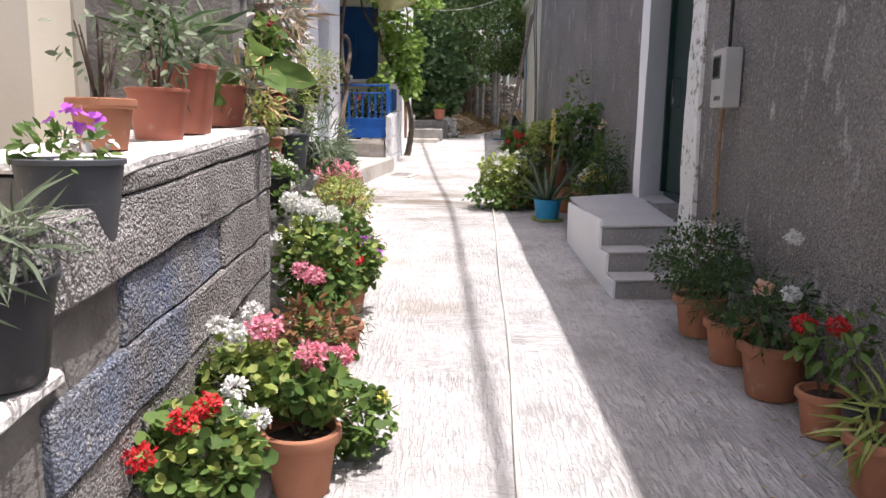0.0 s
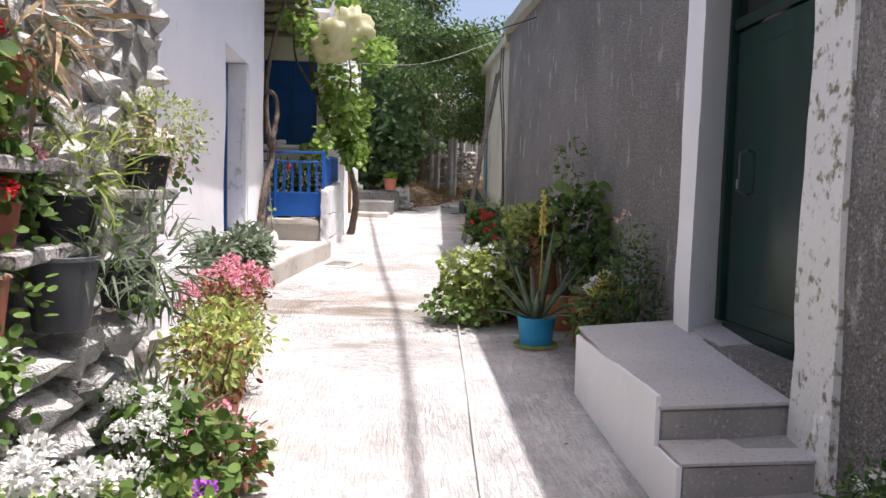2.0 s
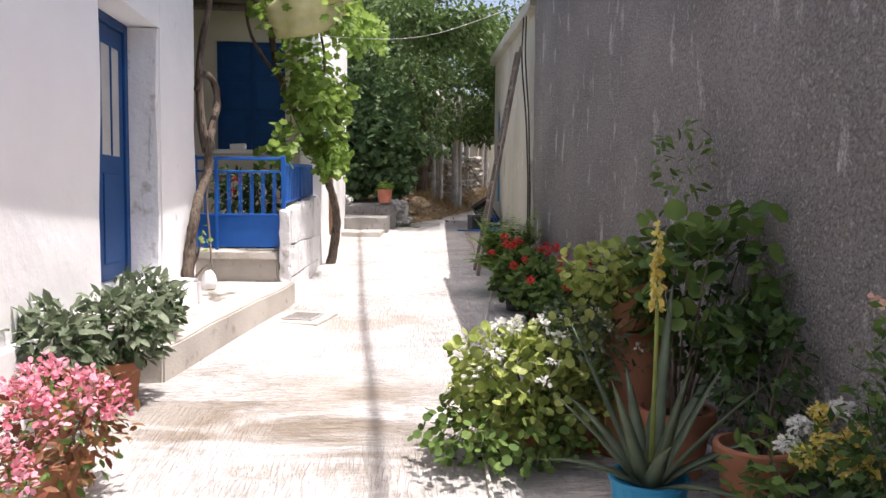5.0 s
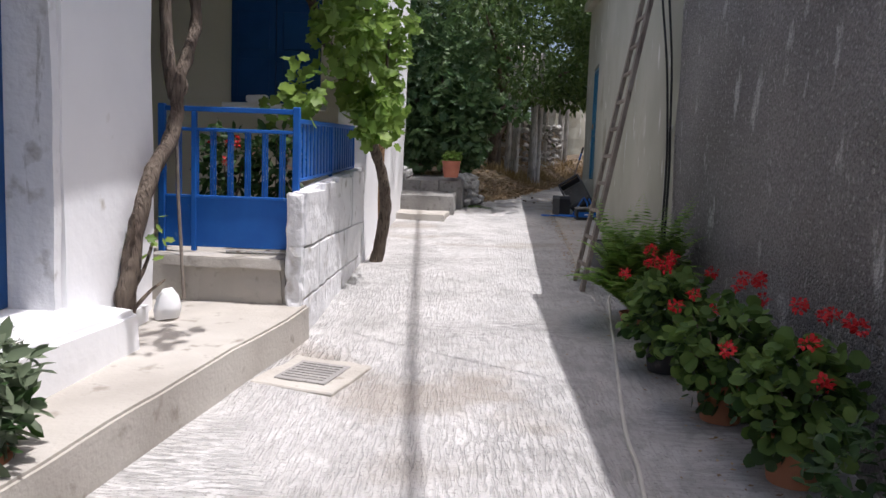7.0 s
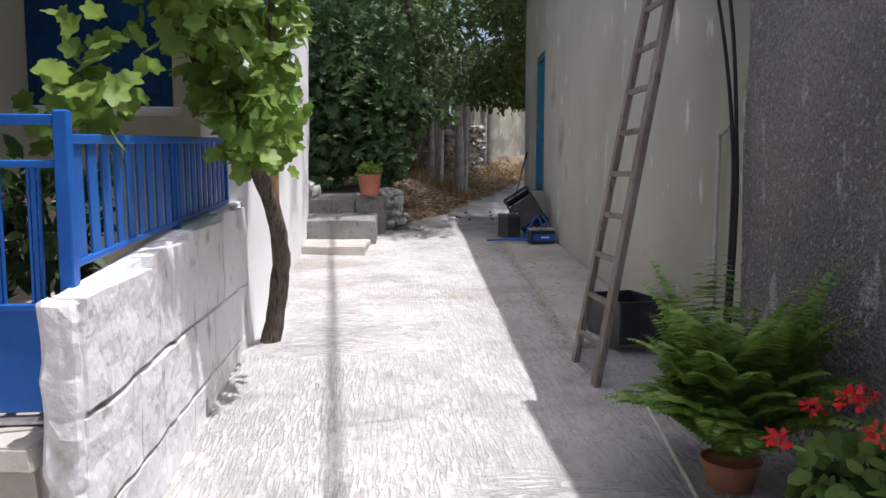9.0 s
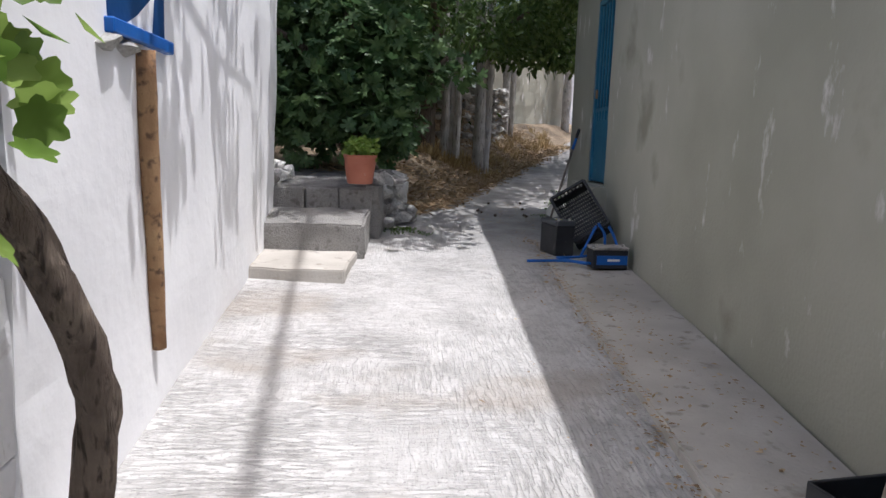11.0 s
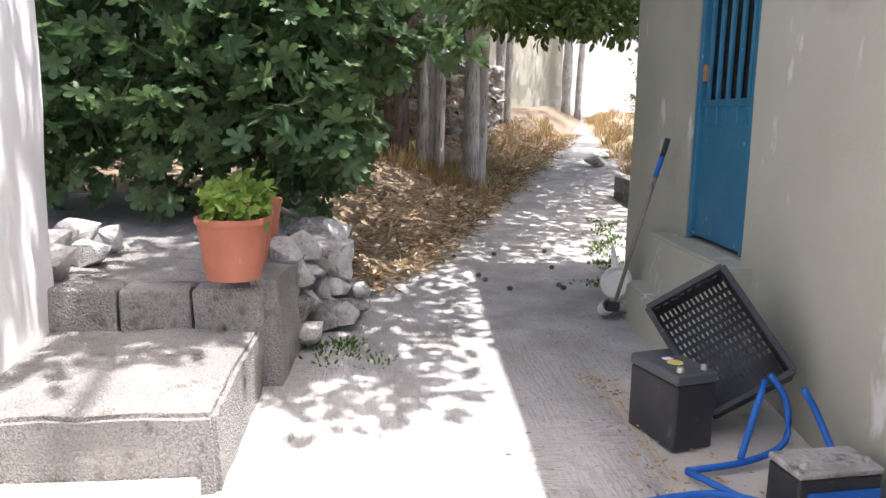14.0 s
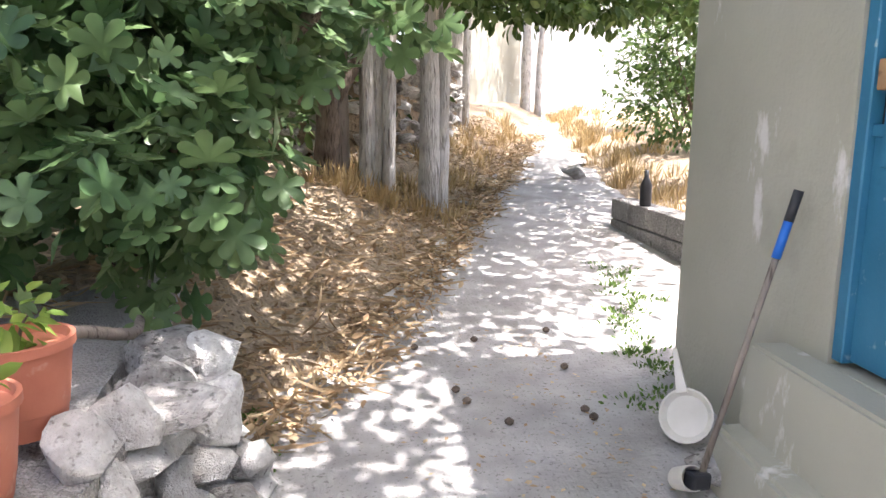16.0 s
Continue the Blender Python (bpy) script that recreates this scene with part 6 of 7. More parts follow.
battery(1.90, 22.40, g(22.4) + 0.045, 0.10, 0.165, 0.34, 14, "tall black battery box with a yellow sticker", BLACK_PLASTIC, None, GREY_PLASTIC)
stick = thing("sticker", 1.90, 22.38, g(22.4) + 0.387, "oval yellow and white sticker on the battery box", "sticker", rz=14)
part("paper", lathe([(0.035, 0), (0.034, 0.002), (0.001, 0.002)], 18), F_YELLOW, stick)
part("paper_strip", cuboid(-0.02, 0.02, 0.04, 0.07, 0, 0.002), LIMEWASH, stick)
battery(2.22, 21.78, g(21.78) + 0.06, 0.165, 0.09, 0.2, 4, "dusty car battery with a blue label", BLACK_PLASTIC, BLUE, STONE_GREY)
stand = thing("metal_stand", 2.04, 22.05, g(22.05) + 0.065, "broken blue painted tube stand lying on the ground", "stand")
for pts in (((-0.55, -0.25, 0.02), (-0.2, -0.2, 0.02), (0.02, -0.32, 0.02)), ((-0.22, -0.02, 0.02), (0.05, 0.02, 0.03), (0.24, 0.08, 0.08), (0.28, 0.16, 0.22), (0.22, 0.2, 0.33)), ((-0.22, -0.02, 0.02), (-0.1, -0.25, 0.02), (-0.02, -0.34, 0.02)), ((0.02, 0.02, 0.04), (0.20, 0.2, 0.3)), ((0.36, -0.1, 0.05), (0.33, 0.02, 0.22), (0.28, 0.05, 0.32))):
    part("tube", tube(smooth_line(pts, 4), 0.014, 8), BLUE, stand, smooth=True)
mop = thing("long_handled_scoop", 2.22, 24.2, g(24.2), "long-handled scoop with a blue grip leaning on the wall", "scoop")
foot, top = Vector((-0.02, -0.16, 0.07)), Vector((0.27, -0.185, 1.19))
at = lambda q: tuple(foot + (top - foot) * q)
part("handle", tube([at(0), at(0.8)], 0.013, 8), WOOD, mop, smooth=True)
part("grip", tube([at(0.78), at(0.9)], 0.017, 10), BLUE, mop, smooth=True)
part("cap", tube([at(0.9), at(1.0)], 0.018, 10), BLACK_PLASTIC, mop, smooth=True)
part("clamp", roughen(cuboid(-0.06, 0.02, -0.20, -0.13, 0.05, 0.12, 0.015, segments=2), 0.012, 9), BLACK_PLASTIC, mop)
cup = lathe([(0.04, 0), (0.046, 0.008), (0.05, 0.13), (0.046, 0.13), (0.038, 0.03)], 16)
bmesh.ops.rotate(cup, verts=cup.verts[:], cent=(0, 0, 0), matrix=Matrix.Rotation(radians(62), 3, "X"))
bmesh.ops.translate(cup, verts=cup.verts[:], vec=(-0.05, -0.06, 0.04))
part("scoop_head", cup, HOSE, mop)
bottle = thing("dust_pan", 2.38, 24.46, g(24.46) + 0.13, "round beige plastic dust pan leaning on the wall", "dust pan", rx=62, ry=-20, rz=-38)
pan = lathe([(0.05, 0), (0.105, 0.012), (0.12, 0.045), (0.112, 0.045), (0.09, 0.022), (0.02, 0.016)], 22)
part("pan", pan, HOSE, bottle)
part("handle", prism([(-0.025, 0.1, 0.02), (0.025, 0.1, 0.02), (0.025, 0.1, 0.045), (-0.025, 0.1, 0.045)], [(-0.008, 0.30, 0.03), (0.008, 0.30, 0.03), (0.008, 0.30, 0.042), (-0.008, 0.30, 0.042)]), HOSE, bottle)
stone_block = thing("stone_block", 2.26, 24.12, g(24.1), "small grey stone block at the wall foot", "stone")
stone(stone_block, 0.12, 0.02, 0.06, 0.3, 0.3, 0.2, grey=True)

# ladder
ladder = thing("ladder", 1.33, 16.68, g(16.68), "long weathered wooden ladder leaning on the wall", "ladder")
TOPL = Vector((0.58, 0.06, 3.15))
for y, w in ((-0.24, 0.05), (0.24, 0.035)):
    bm = prism([(-0.02, y - w, -0.02), (0.02, y - w, -0.02), (0.02, y + w, -0.02), (-0.02, y + w, -0.02)], [(TOPL.x - 0.02, TOPL.y + y * 0.8 - w, TOPL.z), (TOPL.x + 0.02, TOPL.y + y * 0.8 - w, TOPL.z), (TOPL.x + 0.02, TOPL.y + y * 0.8 + w, TOPL.z), (TOPL.x - 0.02, TOPL.y + y * 0.8 + w, TOPL.z)], 0.004)
    part("rail", bm, WOOD, ladder)
for k in range(11):
    s = 0.07 + k * 0.085
    c = TOPL * s
    q = 0.24 * (1 - 0.2 * s)
    part("rung", cuboid(c.x - 0.015, c.x + 0.015, c.y - q, c.y + q, c.z - 0.018, c.z + 0.018, 0.006), WOOD, ladder)
crate2 = thing("plastic_crate", 1.82, 17.3, g(17.3) + 0.06, "black plastic crate standing behind the ladder", "crate", rz=10)
for s in (-1, 1):
    part("side_wall", cuboid(-0.18, 0.18, s * 0.25 - 0.008, s * 0.25 + 0.008, 0, 0.3, 0.003), BLACK_PLASTIC, crate2)
    part("end_wall", cuboid(s * 0.18 - 0.008, s * 0.18 + 0.008, -0.25, 0.25, 0, 0.3, 0.003), BLACK_PLASTIC, crate2)
part("base", cuboid(-0.18, 0.18, -0.25, 0.25, 0, 0.012), BLACK_PLASTIC, crate2)

# cables, pipe, meter
cables = thing("wall_cable", 1.97, 16.0, 1.6, "black cables looping down the house corner", "cable")
for dx, dy in ((0.0, 0.0), (-0.025, 0.07)):
    part("cable", tube(smooth_line([(dx, 0.5 + dy, 3.0), (dx - 0.03, 0.35 + dy * 2, 2.4), (dx - 0.02, 0.1 + dy, 1.6), (dx - 0.02, 0.0, 1.0), (dx - 0.01, -0.02, 0.5), (dx, 0.05, -0.5)], 6), 0.011, 6), CABLE, cables)
pipe = thing("water_pipe", 2.04, 16.38, g(16.38), "thin grey water pipe with a tap elbow on the wall", "pipe")
part("pipe", tube([(0, 0, 0), (0, 0, 1.55)], 0.013, 8), METER_GREY, pipe)
part("elbow", tube([(0, 0, 1.55), (-0.03, -0.2, 1.58)], 0.016, 8), STEEL, pipe)
meter = thing("electricity_meter", 1.99, 5.50, 1.84, "grey plastic electricity meter box with a dark window", "meter")
part("box", cuboid(-0.12, 0.0, -0.12, 0.12, 0.0, 0.40, 0.012, segments=2), METER_GREY, meter)
part("window", cuboid(-0.128, -0.115, -0.03, 0.08, 0.21, 0.34, 0.004), DARK_WINDOW, meter)
part("frame", cuboid(-0.124, -0.116, -0.045, 0.095, 0.195, 0.355, 0.004), GREY_PLASTIC, meter)
for k in range(4):
    part("printed_mark", cuboid(-0.1225, -0.119, -0.07 + k * 0.03, -0.055 + k * 0.03, 0.05, 0.08), CABLE, meter)
part("cord", tube(smooth_line([(-0.05, 0.12, 0.1), (-0.07, 0.17, -0.02), (-0.05, 0.13, -0.1)], 4), 0.006, 5), L_STRAW, meter)
conduit = thing("conduit", 1.97, 5.56, 0.27, "rusty conduit running down from the meter box", "conduit")
part("conduit", tube([(0, 0.04, 1.60), (-0.02, 0.03, 1.45), (-0.01, 0.05, 0.9), (-0.01, 0.13, 0.1)], 0.013, 8), RUST, conduit)
part("riser_cable", tube([(0, 0.02, 1.97), (0.0, 0.03, 3.0), (0.0, 0.05, 4.15)], 0.013, 7), CABLE, conduit)
downpipe = thing("downpipe", -0.885, 18.7, g(18.7), "rust-stained downpipe on the white wall", "pipe")
part("pipe", tube(smooth_line([(-0.02, 0.13, 0.32), (-0.015, 0.08, 0.75), (-0.015, 0.03, 1.2), (-0.015, -0.02, 1.70)], 5), 0.036, 12, None, 0.05, 0.1), RUST, downpipe, smooth=True)
bwin = thing("window_box", -0.96, 18.75, 2.90, "blue painted window frame end with stones on the ledge", "window")
part("frame", cuboid(-0.1, 0.07, -0.45, 0.38, 0.0, 0.06, 0.006), BLUE, bwin)
part("shutter_leaf", cuboid(-0.06, 0.035, -0.42, 0.35, 0.06, 1.0, 0.006), NAVY, bwin)
for k in range(2):
    stone(bwin, 0.03, -0.45 + k * 0.2, -0.03, 0.14, 0.2, 0.08)

# wires overhead and the hose
wire = thing("overhead_wire", 0, 0, 0, "pair of overhead wires spanning above the alley", "wire")
def cast(x, y, h):
    """The place at height h above the alley whose shade falls at x, y."""
    k = h / -SUN_WAY.z
    return (x - SUN_WAY.x * k, y - SUN_WAY.y * k, g(y) + h)
part("wire", tube(smooth_line([cast(0.55, -6, 9.4), cast(0.25, 3.2, 9.2), cast(0.13, 9.7, 9.0), cast(-0.17, 14.4, 9.1), cast(-0.5, 20.5, 9.3), cast(-0.9, 27, 9.6)], 4), 0.034, 6), CABLE, wire)
part("clothesline", tube(smooth_line([(-0.9, 15.5, 4.05), (0.5, 15.72, 4.12), (1.92, 16.0, 4.66)], 6), 0.0045, 5), HOSE, wire)
part("cross_wire", tube(smooth_line([cast(-0.95, 14.9, 3.4), cast(0.1, 14.2, 3.3), cast(1.2, 13.6, 3.6)], 5), 0.008, 5), CABLE, wire)
hose = thing("garden_hose", 0, 0, 0, "thin pale garden hose lying along the alley", "hose")
part("hose", tube(smooth_line([(x, y, g(y) + 0.014) for x, y in ((0.18, 0.5), (0.24, 2.0), (0.30, 3.1), (0.42, 4.8), (0.50, 6.57), (0.60, 8.4), (0.68, 10.1), (0.72, 11.2), (0.85, 11.75), (0.98, 12.6), (1.02, 13.07), (1.22, 14.3), (1.47, 15.8), (1.55, 16.2))], 8), 0.011, 7), HOSE, hose)
part("coil", tube([(0.80 + 0.16 * math.cos(a), 11.55 + 0.16 * math.sin(a), g(11.55) + 0.014 + 0.01 * math.sin(a) + 0.0015 * k) for k, a in enumerate(np.linspace(0, 11, 40))], 0.011, 7), HOSE, hose)

# ---- trees ----
def tree(name, x, y, z, label, limbs, crowns, leafmat, outline, size, bark=BARK, group=""):
    """limbs: (points, radius, end); crowns: (centre, radii, count)."""
    ob = thing(name, x, y, z, label, "tree", group)
    b = Vector((x, y, z))
    for i, (pts, r, e) in enumerate(limbs):
        part("trunk" if i == 0 else "limb", tube(smooth_line([Vector(p) - b for p in pts], 5), r, 10, None, e, 0.25), bark, ob, smooth=True)
    ch = [clump(outline, n, tuple(Vector(c) - b), r, size, 0.35, 0.3) for c, r, n in crowns]
    part("crown", leaf_mesh("crown", ch, leafmat), None, ob)
    return ob


tree("fig_tree", -0.3, 26.2, 2.0, "large dark fig tree spreading over the terrace", [
    (((-0.3, 26.2, 1.9), (-0.2, 26.0, 2.6), (-0.4, 25.9, 3.3), (-0.3, 25.6, 4.2)), 0.16, 0.08),
    (((-0.2, 26.0, 2.6), (0.4, 25.7, 3.1), (1.0, 25.3, 3.6)), 0.09, 0.03),
    (((-0.4, 25.9, 3.3), (-1.0, 25.3, 3.7), (-1.6, 24.8, 4.0)), 0.08, 0.03)], [
    ((0.15, 25.1, 2.75), (0.55, 0.7, 0.6), 420), ((-0.7, 25.2, 2.9), (0.8, 0.8, 0.75), 520), ((-1.8, 25.4, 3.0), (0.9, 0.9, 0.9), 520), ((-0.4, 25.6, 3.8), (1.2, 1.1, 0.8), 800),
    ((0.45, 25.5, 3.5), (0.65, 0.8, 0.5), 330), ((-1.6, 26.2, 4.4), (1.6, 1.3, 1.2), 900), ((-0.2, 26.4, 4.9), (1.6, 1.5, 1.1), 900), ((-3.0, 26.5, 3.6), (1.2, 1.4, 1.6), 500), ((1.15, 25.9, 3.5), (0.4, 0.4, 0.2), 46)],
    L_FIG, FIG, (0.13, 0.25))

# Crown clumps; the high ones are unseen, added to shade fig, track and far wall.
SHADE = [((1.3, 23.6, 6.1), (1.3, 1.0, 0.5), 695), ((2.1, 25.3, 6.2), (1.5, 1.3, 0.6), 625), ((0.6, 24.8, 5.6), (1.2, 1.2, 0.5), 430), ((3.2, 27.3, 5.8), (1.7, 1.6, 0.6), 1234), ((1.3, 26.6, 5.2), (1.3, 1.3, 0.6), 556),
         ((4.4, 29.8, 5.8), (1.8, 1.9, 0.7), 1458), ((2.6, 29.4, 4.9), (1.5, 1.5, 0.55), 695), ((5.4, 32.6, 5.6), (1.9, 2.0, 0.8), 1458), ((0.4, 27.9, 4.6), (1.2, 1.3, 0.7), 625), ((0.5, 29.2, 4.7), (1.2, 1.3, 0.7), 625),
         ((3.4, 32.0, 5.0), (1.6, 1.6, 0.5), 1122), ((5.2, 30.5, 4.9), (1.5, 1.4, 0.5), 785), ((1.9, 30.8, 4.5), (1.0, 1.2, 0.5), 673), ((0.2, 22.7, 6.3), (0.9, 0.6, 0.4), 291),
         ((0.7, 23.0, 6.0), (0.8, 0.6, 0.4), 343), ((3.0, 25.8, 6.4), (1.2, 1.2, 0.5), 368), ((3.9, 28.4, 5.2), (1.4, 1.4, 0.5), 792), ((1.6, 28.2, 4.3), (0.9, 1.1, 0.40), 286), ((3.0, 30.6, 4.7), (1.2, 1.2, 0.4), 528),
         ((1.9, 24.0, 6.2), (1.0, 0.9, 0.4), 650), ((1.8, 22.8, 6.2), (0.7, 0.5, 0.3), 260), ((1.0, 23.3, 5.8), (0.8, 0.6, 0.35), 420), ((2.9, 26.6, 5.6), (1.2, 1.0, 0.4), 434), ((3.6, 29.4, 6.3), (1.4, 1.4, 0.5), 900), ((2.6, 33.0, 5.6), (1.6, 1.6, 0.6), 900),
         ((4.0, 31.2, 6.7), (1.6, 1.5, 0.4), 1000), ((3.2, 28.6, 6.6), (1.5, 1.3, 0.4), 900), ((2.5, 26.8, 6.5), (1.3, 1.1, 0.4), 434), ((4.7, 33.8, 6.9), (1.8, 1.6, 0.5), 1100), ((5.4, 36.0, 6.6), (1.8, 1.6, 0.6), 900),
         ((-0.8, 24.6, 7.0), (1.4, 1.2, 0.5), 900), ((-2.2, 25.6, 7.2), (1.6, 1.4, 0.5), 900), ((-0.6, 26.4, 7.4), (1.5, 1.3, 0.5), 900), ((3.6, 28.2, 7.5), (1.6, 1.4, 0.4), 450),
         ((2.3, 29.6, 4.25), (0.8, 0.7, 0.28), 300), ((3.3, 30.4, 4.2), (0.9, 0.8, 0.3), 380), ((4.3, 30.6, 4.25), (0.9, 0.8, 0.3), 380), ((5.3, 31.4, 4.5), (0.9, 0.9, 0.35), 380), ((5.6, 30.2, 4.2), (0.7, 0.7, 0.45), 300), ((4.9, 34.5, 5.0), (1.2, 1.0, 0.35), 350), ((6.6, 38.5, 5.6), (1.5, 1.2, 0.4), 420), ((6.4, 41.2, 7.2), (2.2, 1.8, 0.6), 2000), ((8.4, 44.4, 7.4), (2.2, 1.8, 0.6), 2000), ((5.2, 38.6, 6.4), (1.6, 1.6, 0.6), 600), ((4.6, 37.5, 5.3), (1.0, 1.0, 0.4), 300), ((6.0, 35.5, 5.2), (1.2, 1.0, 0.4), 380),
         ((4.4, 30.4, 7.6), (1.7, 1.5, 0.4), 700), ((5.2, 32.4, 7.7), (1.8, 1.5, 0.4), 700), ((2.8, 31.4, 7.4), (1.5, 1.4, 0.4), 600)]
tree("mulberry_tree", 0.9, 29.5, 2.1, "broad-leaved tree arching over the track", [
    (((0.9, 29.5, 1.8), (0.95, 29.3, 3.0), (1.1, 28.8, 4.2), (1.2, 27.8, 5.2)), 0.15, 0.06),
    (((0.95, 29.3, 3.0), (1.8, 29.6, 4.2), (3.2, 30.2, 5.2)), 0.09, 0.03),
    (((1.1, 28.8, 4.2), (0.8, 26.6, 5.0), (0.5, 24.6, 5.3)), 0.07, 0.02)], SHADE, L_TREE, OVAL, (0.11, 0.21))

WOODS = (((-4.0, 28.4), 1.9, 3600), ((0.0, 33.4), 1.9, 3400), ((-2.6, 29.5), 1.9, 2600), ((-0.6, 31.0), 2.0, 2800), ((0.8, 34.2), 1.9, 2600), ((-5.2, 31.5), 2.3, 2200), ((1.0, 38.6), 2.2, 2200), ((-1.6, 36.5), 2.6, 2400))
for (x, y), r, n in WOODS:
    zb = g(y) + 0.3
    tree("tree", x, y, zb, "tall dense tree behind the alley", [
        (((x, y, zb - 0.3), (x + 0.1, y, zb + 2.0), (x - 0.1, y + 0.2, zb + 4.5)), 0.15, 0.06), (((x + 0.05, y, zb + 2.0), (x + 0.9, y - 0.4, zb + 4.0)), 0.07, 0.02), (((x, y, zb + 2.4), (x - 0.9, y - 0.3, zb + 4.4)), 0.07, 0.02)],
        [((x, y, zb + 0.9), (r * 1.1, r * 0.9, 1.2), n // 2), ((x, y, zb + 2.4), (r, r * 0.9, 1.5), n // 2), ((x - 0.6 * r, y - 0.3, zb + 4.2), (r * 0.75, r * 0.8, 1.5), n // 3), ((x + 0.5 * r, y, zb + 4.6), (r * 0.8, r * 0.8, 1.6), n // 3), ((x, y, zb + 6.3), (r * 0.75, r * 0.7, 1.3), n // 4), ((x + 0.3 * r, y, zb + 7.6), (r * 0.6, r * 0.6, 1.1), n // 7)],
        L_DARKTREE, OVAL, (0.14, 0.26), group="trees behind the alley")
for x, y, h, stems in ((1.06, 29.5, 3.6, ((0, 0, 0.10),)),
                       (1.44, 29.4, 3.4, ((-0.10, 0.0, 0.085), (0.02, 0.06, 0.10), (0.12, -0.03, 0.075))),
                       (2.06, 29.6, 3.5, ((-0.04, 0, 0.12), (0.10, 0.05, 0.09))),
                       (2.75, 33.6, 3.4, ((0, 0, 0.11),)), (3.6, 36.2, 3.4, ((0, 0, 0.12), (0.2, 0.1, 0.09))), (7.45, 44.6, 4.2, ((0, 0, 0.17), (0.45, 0.1, 0.12)))):
    zb = earth(x, y)
    t = thing("poplar", x, y, zb, "slim pale-barked tree trunks growing from the dry bank", "tree", "pale trunks by the track")
    for k, (dx, dy, r) in enumerate(stems):
        part("trunk", tube(smooth_line([(dx, dy, -0.2), (dx * 1.1 + 0.02, dy, h * 0.5), (dx * 1.7 - 0.03, dy + 0.02, h)], 5), r, 10, None, r * 0.75, 0.3), WOOD if len(stems) == 1 and x < 2 else WHITE_BARK, t, smooth=True)
fieldwall = new("wall_field")
structure(fieldwall, "old dark dry-stone field wall behind the trunks", "stone wall")
part("core", roughen(prism([(-0.9, 30.6, 1.9), (1.9, 31.3, 1.9), (3.5, 35.6, 1.9), (2.9, 35.9, 1.9), (1.5, 31.7, 1.9), (-0.9, 31.0, 1.9)], [(-0.9, 30.6, 3.3), (1.9, 31.3, 3.35), (3.5, 35.6, 3.7), (2.9, 35.9, 3.7), (1.5, 31.7, 3.35), (-0.9, 31.0, 3.3)]), 0.05, 2, 4, 0.35), EARTH, fieldwall)
for row in range(7):
    for k in range(26):
        q = k / 25 * 7.4
        x, y = (-0.9 + q * 0.97, 30.55 + q * 0.24) if q < 2.88 else (1.92 + (q - 2.88) * 0.35, 31.28 + (q - 2.88) * 0.94)
        if random.random() < 0.16:
            continue
        stone(fieldwall, x + random.uniform(-0.05, 0.05), y + random.uniform(-0.04, 0.04), earth(x, y) - 0.05 + row * 0.2 + random.uniform(-0.04, 0.04), random.uniform(0.2, 0.38), random.uniform(0.2, 0.34), random.uniform(0.16, 0.26), grey=random.random() < 0.8)
pole = thing("utility_pole", 1.5, 34.6, g(34.6), "tall grey wooden utility pole among the trees", "utility pole")
part("pole", tube([(0, 0, -0.2), (0, 0, 6), (-0.05, 0, 11.3)], 0.12, 10, None, 0.08), WOOD, pole, smooth=True)
for x, y, r, n in ((7.2, 33.2, 1.35, 3600), (8.6, 36.6, 1.7, 3000)):
    bush = thing("hedge_bush", x, y, earth(x, y), "sunlit bright green bush beside the far track", "shrub")
    for k in range(7):
        a = k * 0.9
        part("stem", tube(smooth_line([(0, 0, -0.1), (0.3 * math.cos(a), 0.3 * math.sin(a), 0.7), (0.8 * math.cos(a), 0.8 * math.sin(a), 1.6)], 4), 0.03, 6, None, 0.012), BARK, bush)
    part("leaves", leaf_mesh("leaves", [clump(OVAL, n // 3, (0, 0, 0.7), (r, r, 0.75), (0.09, 0.17)), clump(OVAL, n // 2, (0.1, 0.2, 1.7), (r * 0.95, r, 1.0), (0.09, 0.18)), clump(OVAL, n // 4, (0.5, 0, 2.7), (r * 0.8, r * 0.8, 0.8), (0.09, 0.17))], L_TREE), None, bush)

# litter and dry grass beside the track
n = 15000
yy = 24.6 + 13.5 * rng.random(n) ** 1.25
off = np.abs(rng.normal(size=n)) * 0.85 - 0.25 - 0.25 * rng.random(n) ** 3
xx = np.array([left_edge(v) for v in yy]) - off
zz = np.array([max(earth(a, b), g(b) + 0.008 if a > left_edge(b) else -9) for a, b in zip(xx, yy)]) + rng.uniform(0.005, 0.035, n)
litter = part("leaf_litter", leaf_mesh("litter", [scatter(OVAL, np.stack([xx, yy, zz], 1)[:9000], rng.normal(size=(9000, 3)) * (1, 1, 0.35), rng.normal(size=(9000, 3)) * 0.45 + (0, 0, 1), rng.uniform(0.03, 0.085, 9000)), scatter(NEEDLE, np.stack([xx, yy, zz], 1)[9000:], rng.normal(size=(n - 9000, 3)) * (1, 1, 0.3), rng.normal(size=(n - 9000, 3)), rng.uniform(0.08, 0.26, n - 9000))], L_DRY), None)
tagged(litter, "dry brown fallen leaves and twigs on the bank", "leaf litter", kind="stuff")
tufts = [(left_edge(v) - 0.25 - abs(rng.normal()) * 0.6, v) for v in rng.uniform(28.6, 40, 60)] + [(right_edge(v) + 0.15 + abs(rng.normal()) * 0.7, v) for v in rng.uniform(29.0, 44, 120)] + [(x + rng.normal() * 0.25, y - 0.2 + rng.normal() * 0.2) for x, y in ((1.06, 29.5), (1.44, 29.4), (2.06, 29.6)) for k in range(8)]
pts, ww = [], []
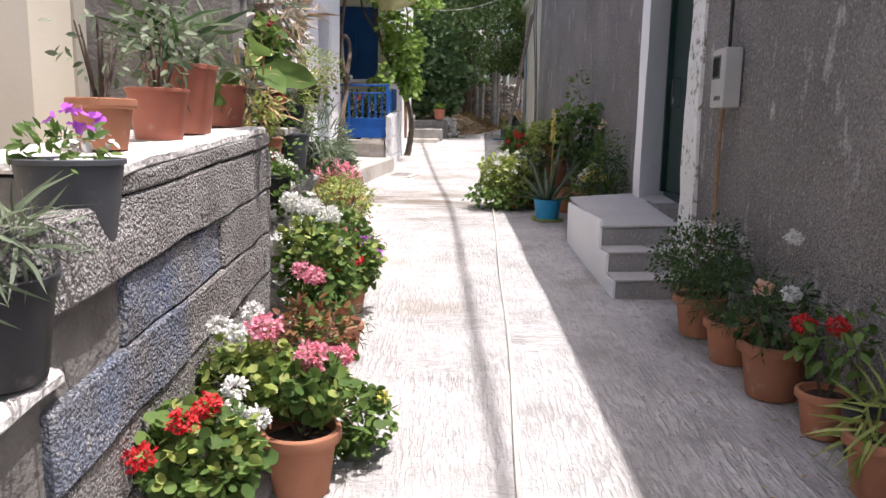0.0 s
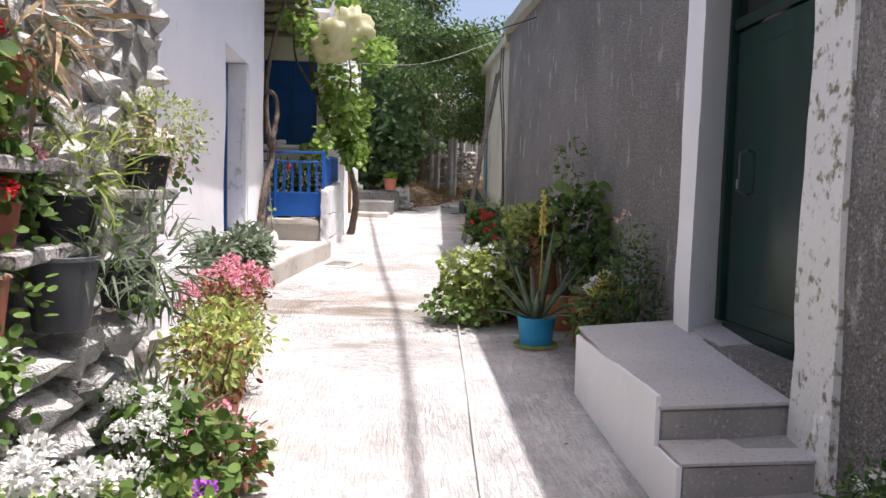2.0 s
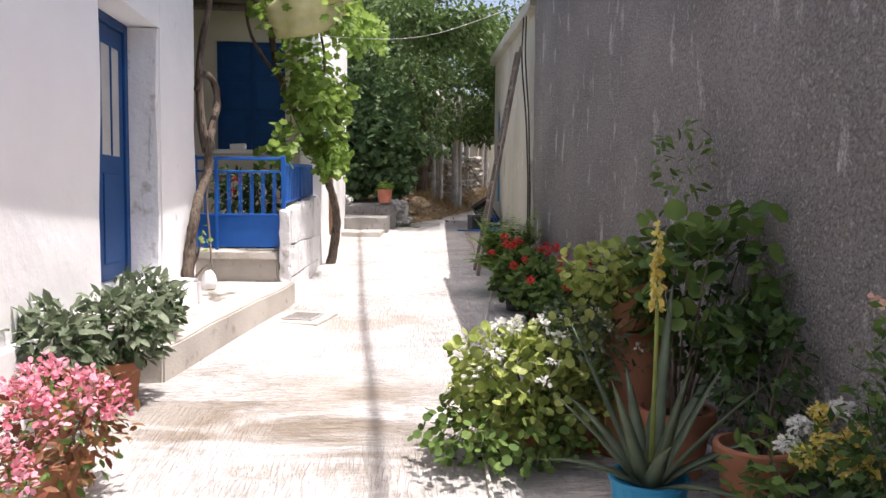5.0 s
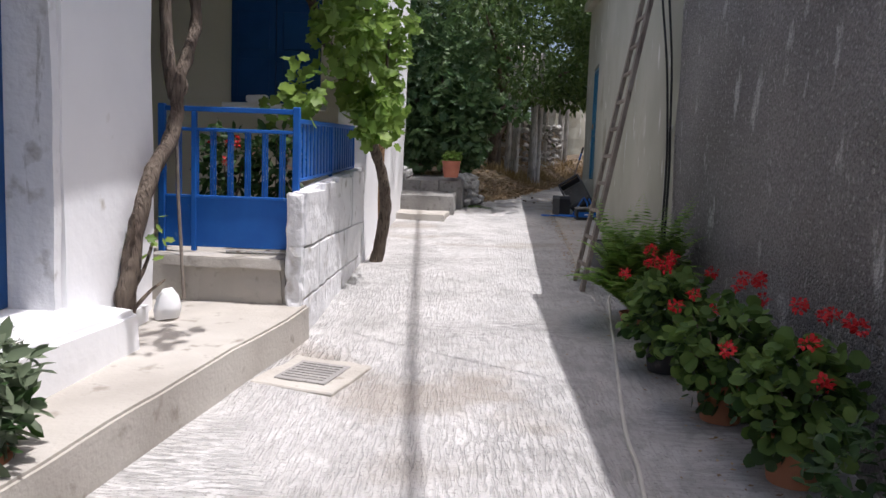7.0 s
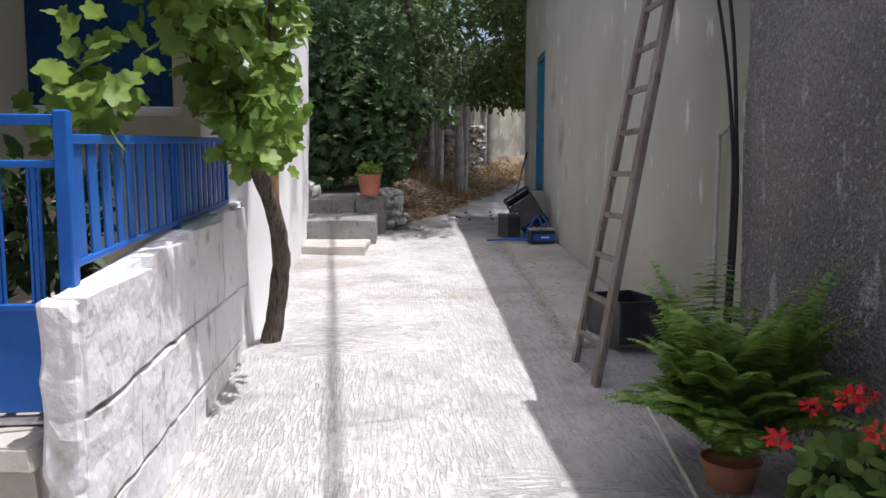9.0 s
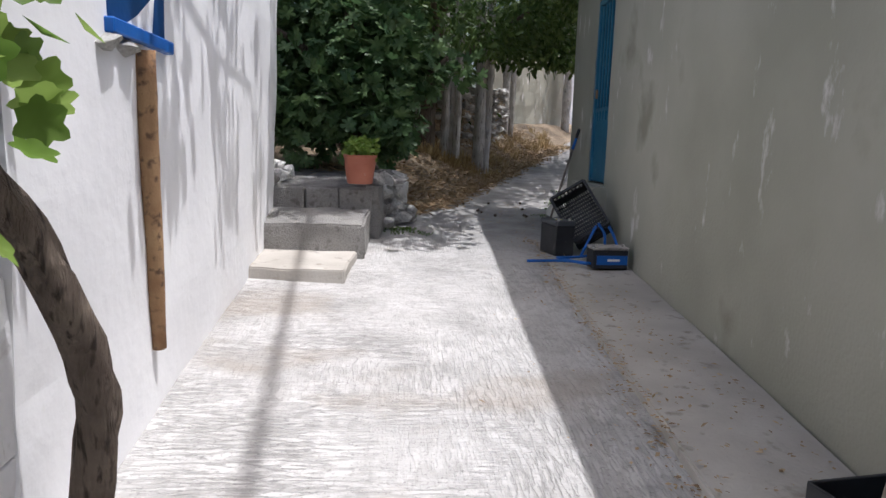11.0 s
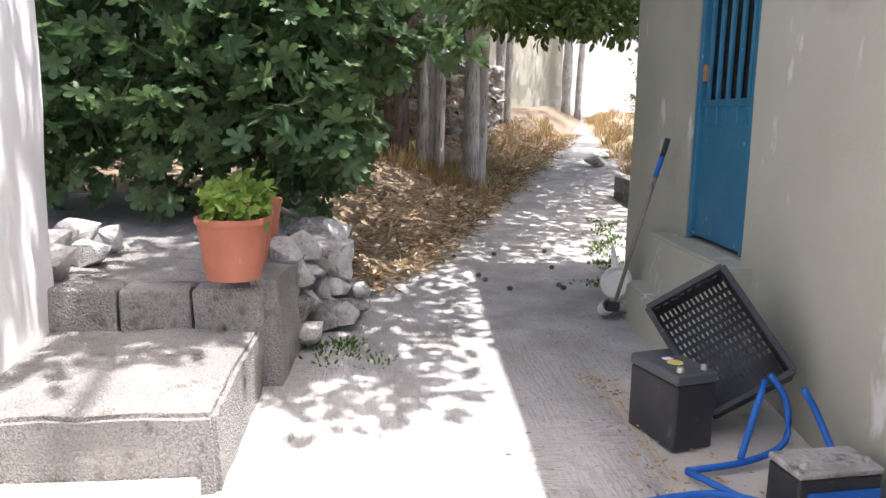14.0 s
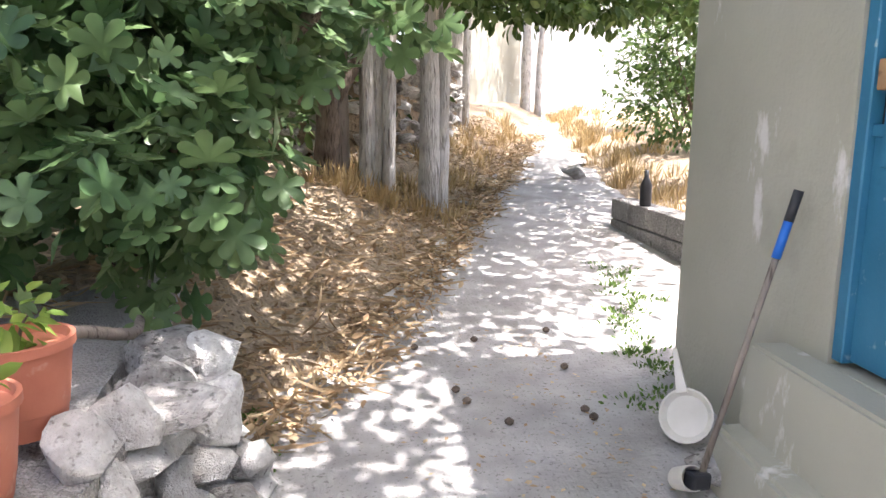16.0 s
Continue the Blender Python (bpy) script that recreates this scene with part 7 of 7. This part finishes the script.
for x, y in tufts:
    for k in range(34):
        d = rng.normal(size=2) * 0.07
        pts.append((x + d[0], y + d[1], earth(x + d[0], y + d[1]) - 0.01))
        ww.append((d[0] * 4 + rng.normal() * 0.12, d[1] * 4 + rng.normal() * 0.12, 1))
pts, ww = np.array(pts), np.array(ww)
grass = part("dry_grass", leaf_mesh("grass", [scatter(NEEDLE, pts, ww, rng.normal(size=(len(pts), 3)), rng.uniform(0.08, 0.27, len(pts)))], L_STRAW), None)
tagged(grass, "tufts of dry straw-coloured grass on the verges", "grass", kind="stuff")
pts, ww = [], []
for x, y in [(2.52 + 0.27 * (y - 24.9) + rng.normal() * 0.10, y) for y in rng.uniform(24.7, 27.4, 36)] + [(0.42 + rng.normal() * 0.1, y) for y in rng.uniform(23.4, 25.2, 16)]:
    for k in range(26):
        d = rng.normal(size=2) * 0.05
        pts.append((x + d[0], y + d[1], g(y + d[1])))
        ww.append((d[0] * 8 + rng.normal() * 0.3, d[1] * 8 + rng.normal() * 0.3, 0.8))
pts, ww = np.array(pts), np.array(ww)
weeds = part("weeds", leaf_mesh("weeds", [scatter(OVAL, pts, ww, rng.normal(size=(len(pts), 3)) + (0, 0, 1), rng.uniform(0.015, 0.042, len(pts)))], L_GERANIUM), None)
tagged(weeds, "small green weeds along the wall foot", "weeds", kind="stuff")
n = 3400
yy = np.concatenate([rng.uniform(1, 16, 1600), rng.uniform(16.5, 26, 1000), rng.uniform(17, 23.2, 800)])
xx = np.concatenate([1.95 - np.abs(rng.normal(size=1600)) * 0.38, 2.15 - np.abs(rng.normal(size=1000)) * 0.45, 1.41 + 0.063 * (yy[2600:] - 17.2) + rng.normal(size=800) * 0.05])
zz = np.array([g(b) for b in yy]) + 0.016 + 0.05 * ((yy > 17.2) & (yy < 23) & (xx > 1.5))
bits = part("fallen_petals", leaf_mesh("bits", [scatter(SMALL, np.stack([xx, yy, zz], 1), rng.normal(size=(n, 3)) * (1, 1, 0.1), rng.normal(size=(n, 3)) * 0.2 + (0, 0, 1), rng.uniform(0.012, 0.045, n))], L_DRY), None)
tagged(bits, "dry fallen petals and leaf bits on the concrete", "litter", kind="stuff")
figs = thing("fallen_figs", 1.9, 25.0, g(25.0), "dark fallen figs scattered on the track", "fruit")
for k in range(9):
    x, y = random.uniform(-0.6, 0.6), random.uniform(-0.8, 0.9)
    part("fig", lathe([(0.008, 0), (0.02, 0.008), (0.024, 0.02), (0.01, 0.034)], 8, None, (x, y, SLOPE * y)), BARK, figs)

# far end of the track
farwall = new("wall_far_end")
structure(farwall, "sunlit beige plastered yard wall beside the far track", "wall")
part("core", roughen(prism([(4.0, 41.2, 2.0), (7.5, 45.4, 2.0), (7.2, 45.8, 2.0), (3.7, 41.6, 2.0)], [(4.0, 41.2, 5.6), (7.5, 45.4, 5.9), (7.2, 45.8, 5.9), (3.7, 41.6, 5.6)]), 0.06, 1.5, 4, 0.6), PLASTER, farwall)
farhouse = new("wall_bright_far")
structure(farhouse, "sunlit white house wall at the end of the track", "wall")
part("wall_section", roughen(cuboid(9.0, 20, 53, 53.5, 2.0, 8.5), 0.03, 1.5, 3, 1.2), LIMEWASH, farhouse)
rock = thing("rock", 4.55, 31.9, g(31.9), "dark rough stone lying at the edge of the track", "stone")
stone(rock, 0, 0, 0.10, 0.42, 0.3, 0.26, grey=True)
lowwall = thing("low_block_wall", 3.95, 27.6, g(27.6), "low grey block wall with clutter on top", "wall")
for k in range(6):
    for r in range(2):
        part("block", roughen(cuboid(-0.12, 0.12, -1.2 + k * 0.41, -1.2 + k * 0.41 + 0.39, -0.05 + r * 0.21, 0.15 + r * 0.21, 0.01), 0.008, 6, 1, 0.2), BLOCK, lowwall)
jug = thing("white_jug", 3.98, 26.9, g(27.6) + 0.36, "white plastic jug lying on the low wall", "jug", rx=80)
part("body", lathe([(0.06, 0), (0.07, 0.02), (0.07, 0.2), (0.03, 0.27), (0.03, 0.3)], 14), LIMEWASH, jug, smooth=True)
jar = thing("dark_bottle", 3.9, 28.2, g(27.6) + 0.36, "dark bottle standing on the low wall", "bottle")
part("body", lathe([(0.05, 0), (0.055, 0.02), (0.055, 0.2), (0.02, 0.28), (0.02, 0.34)], 12), BLACK_PLASTIC, jar, smooth=True)
chim = thing("chimney_pipe", 2.7, 14.1, 4.78, "short metal flue pipe on the roof", "chimney")
part("flue", lathe([(0.10, 0), (0.10, 0.88), (0.14, 0.9), (0.14, 1.03), (0.09, 1.06)], 16), STEEL, chim)
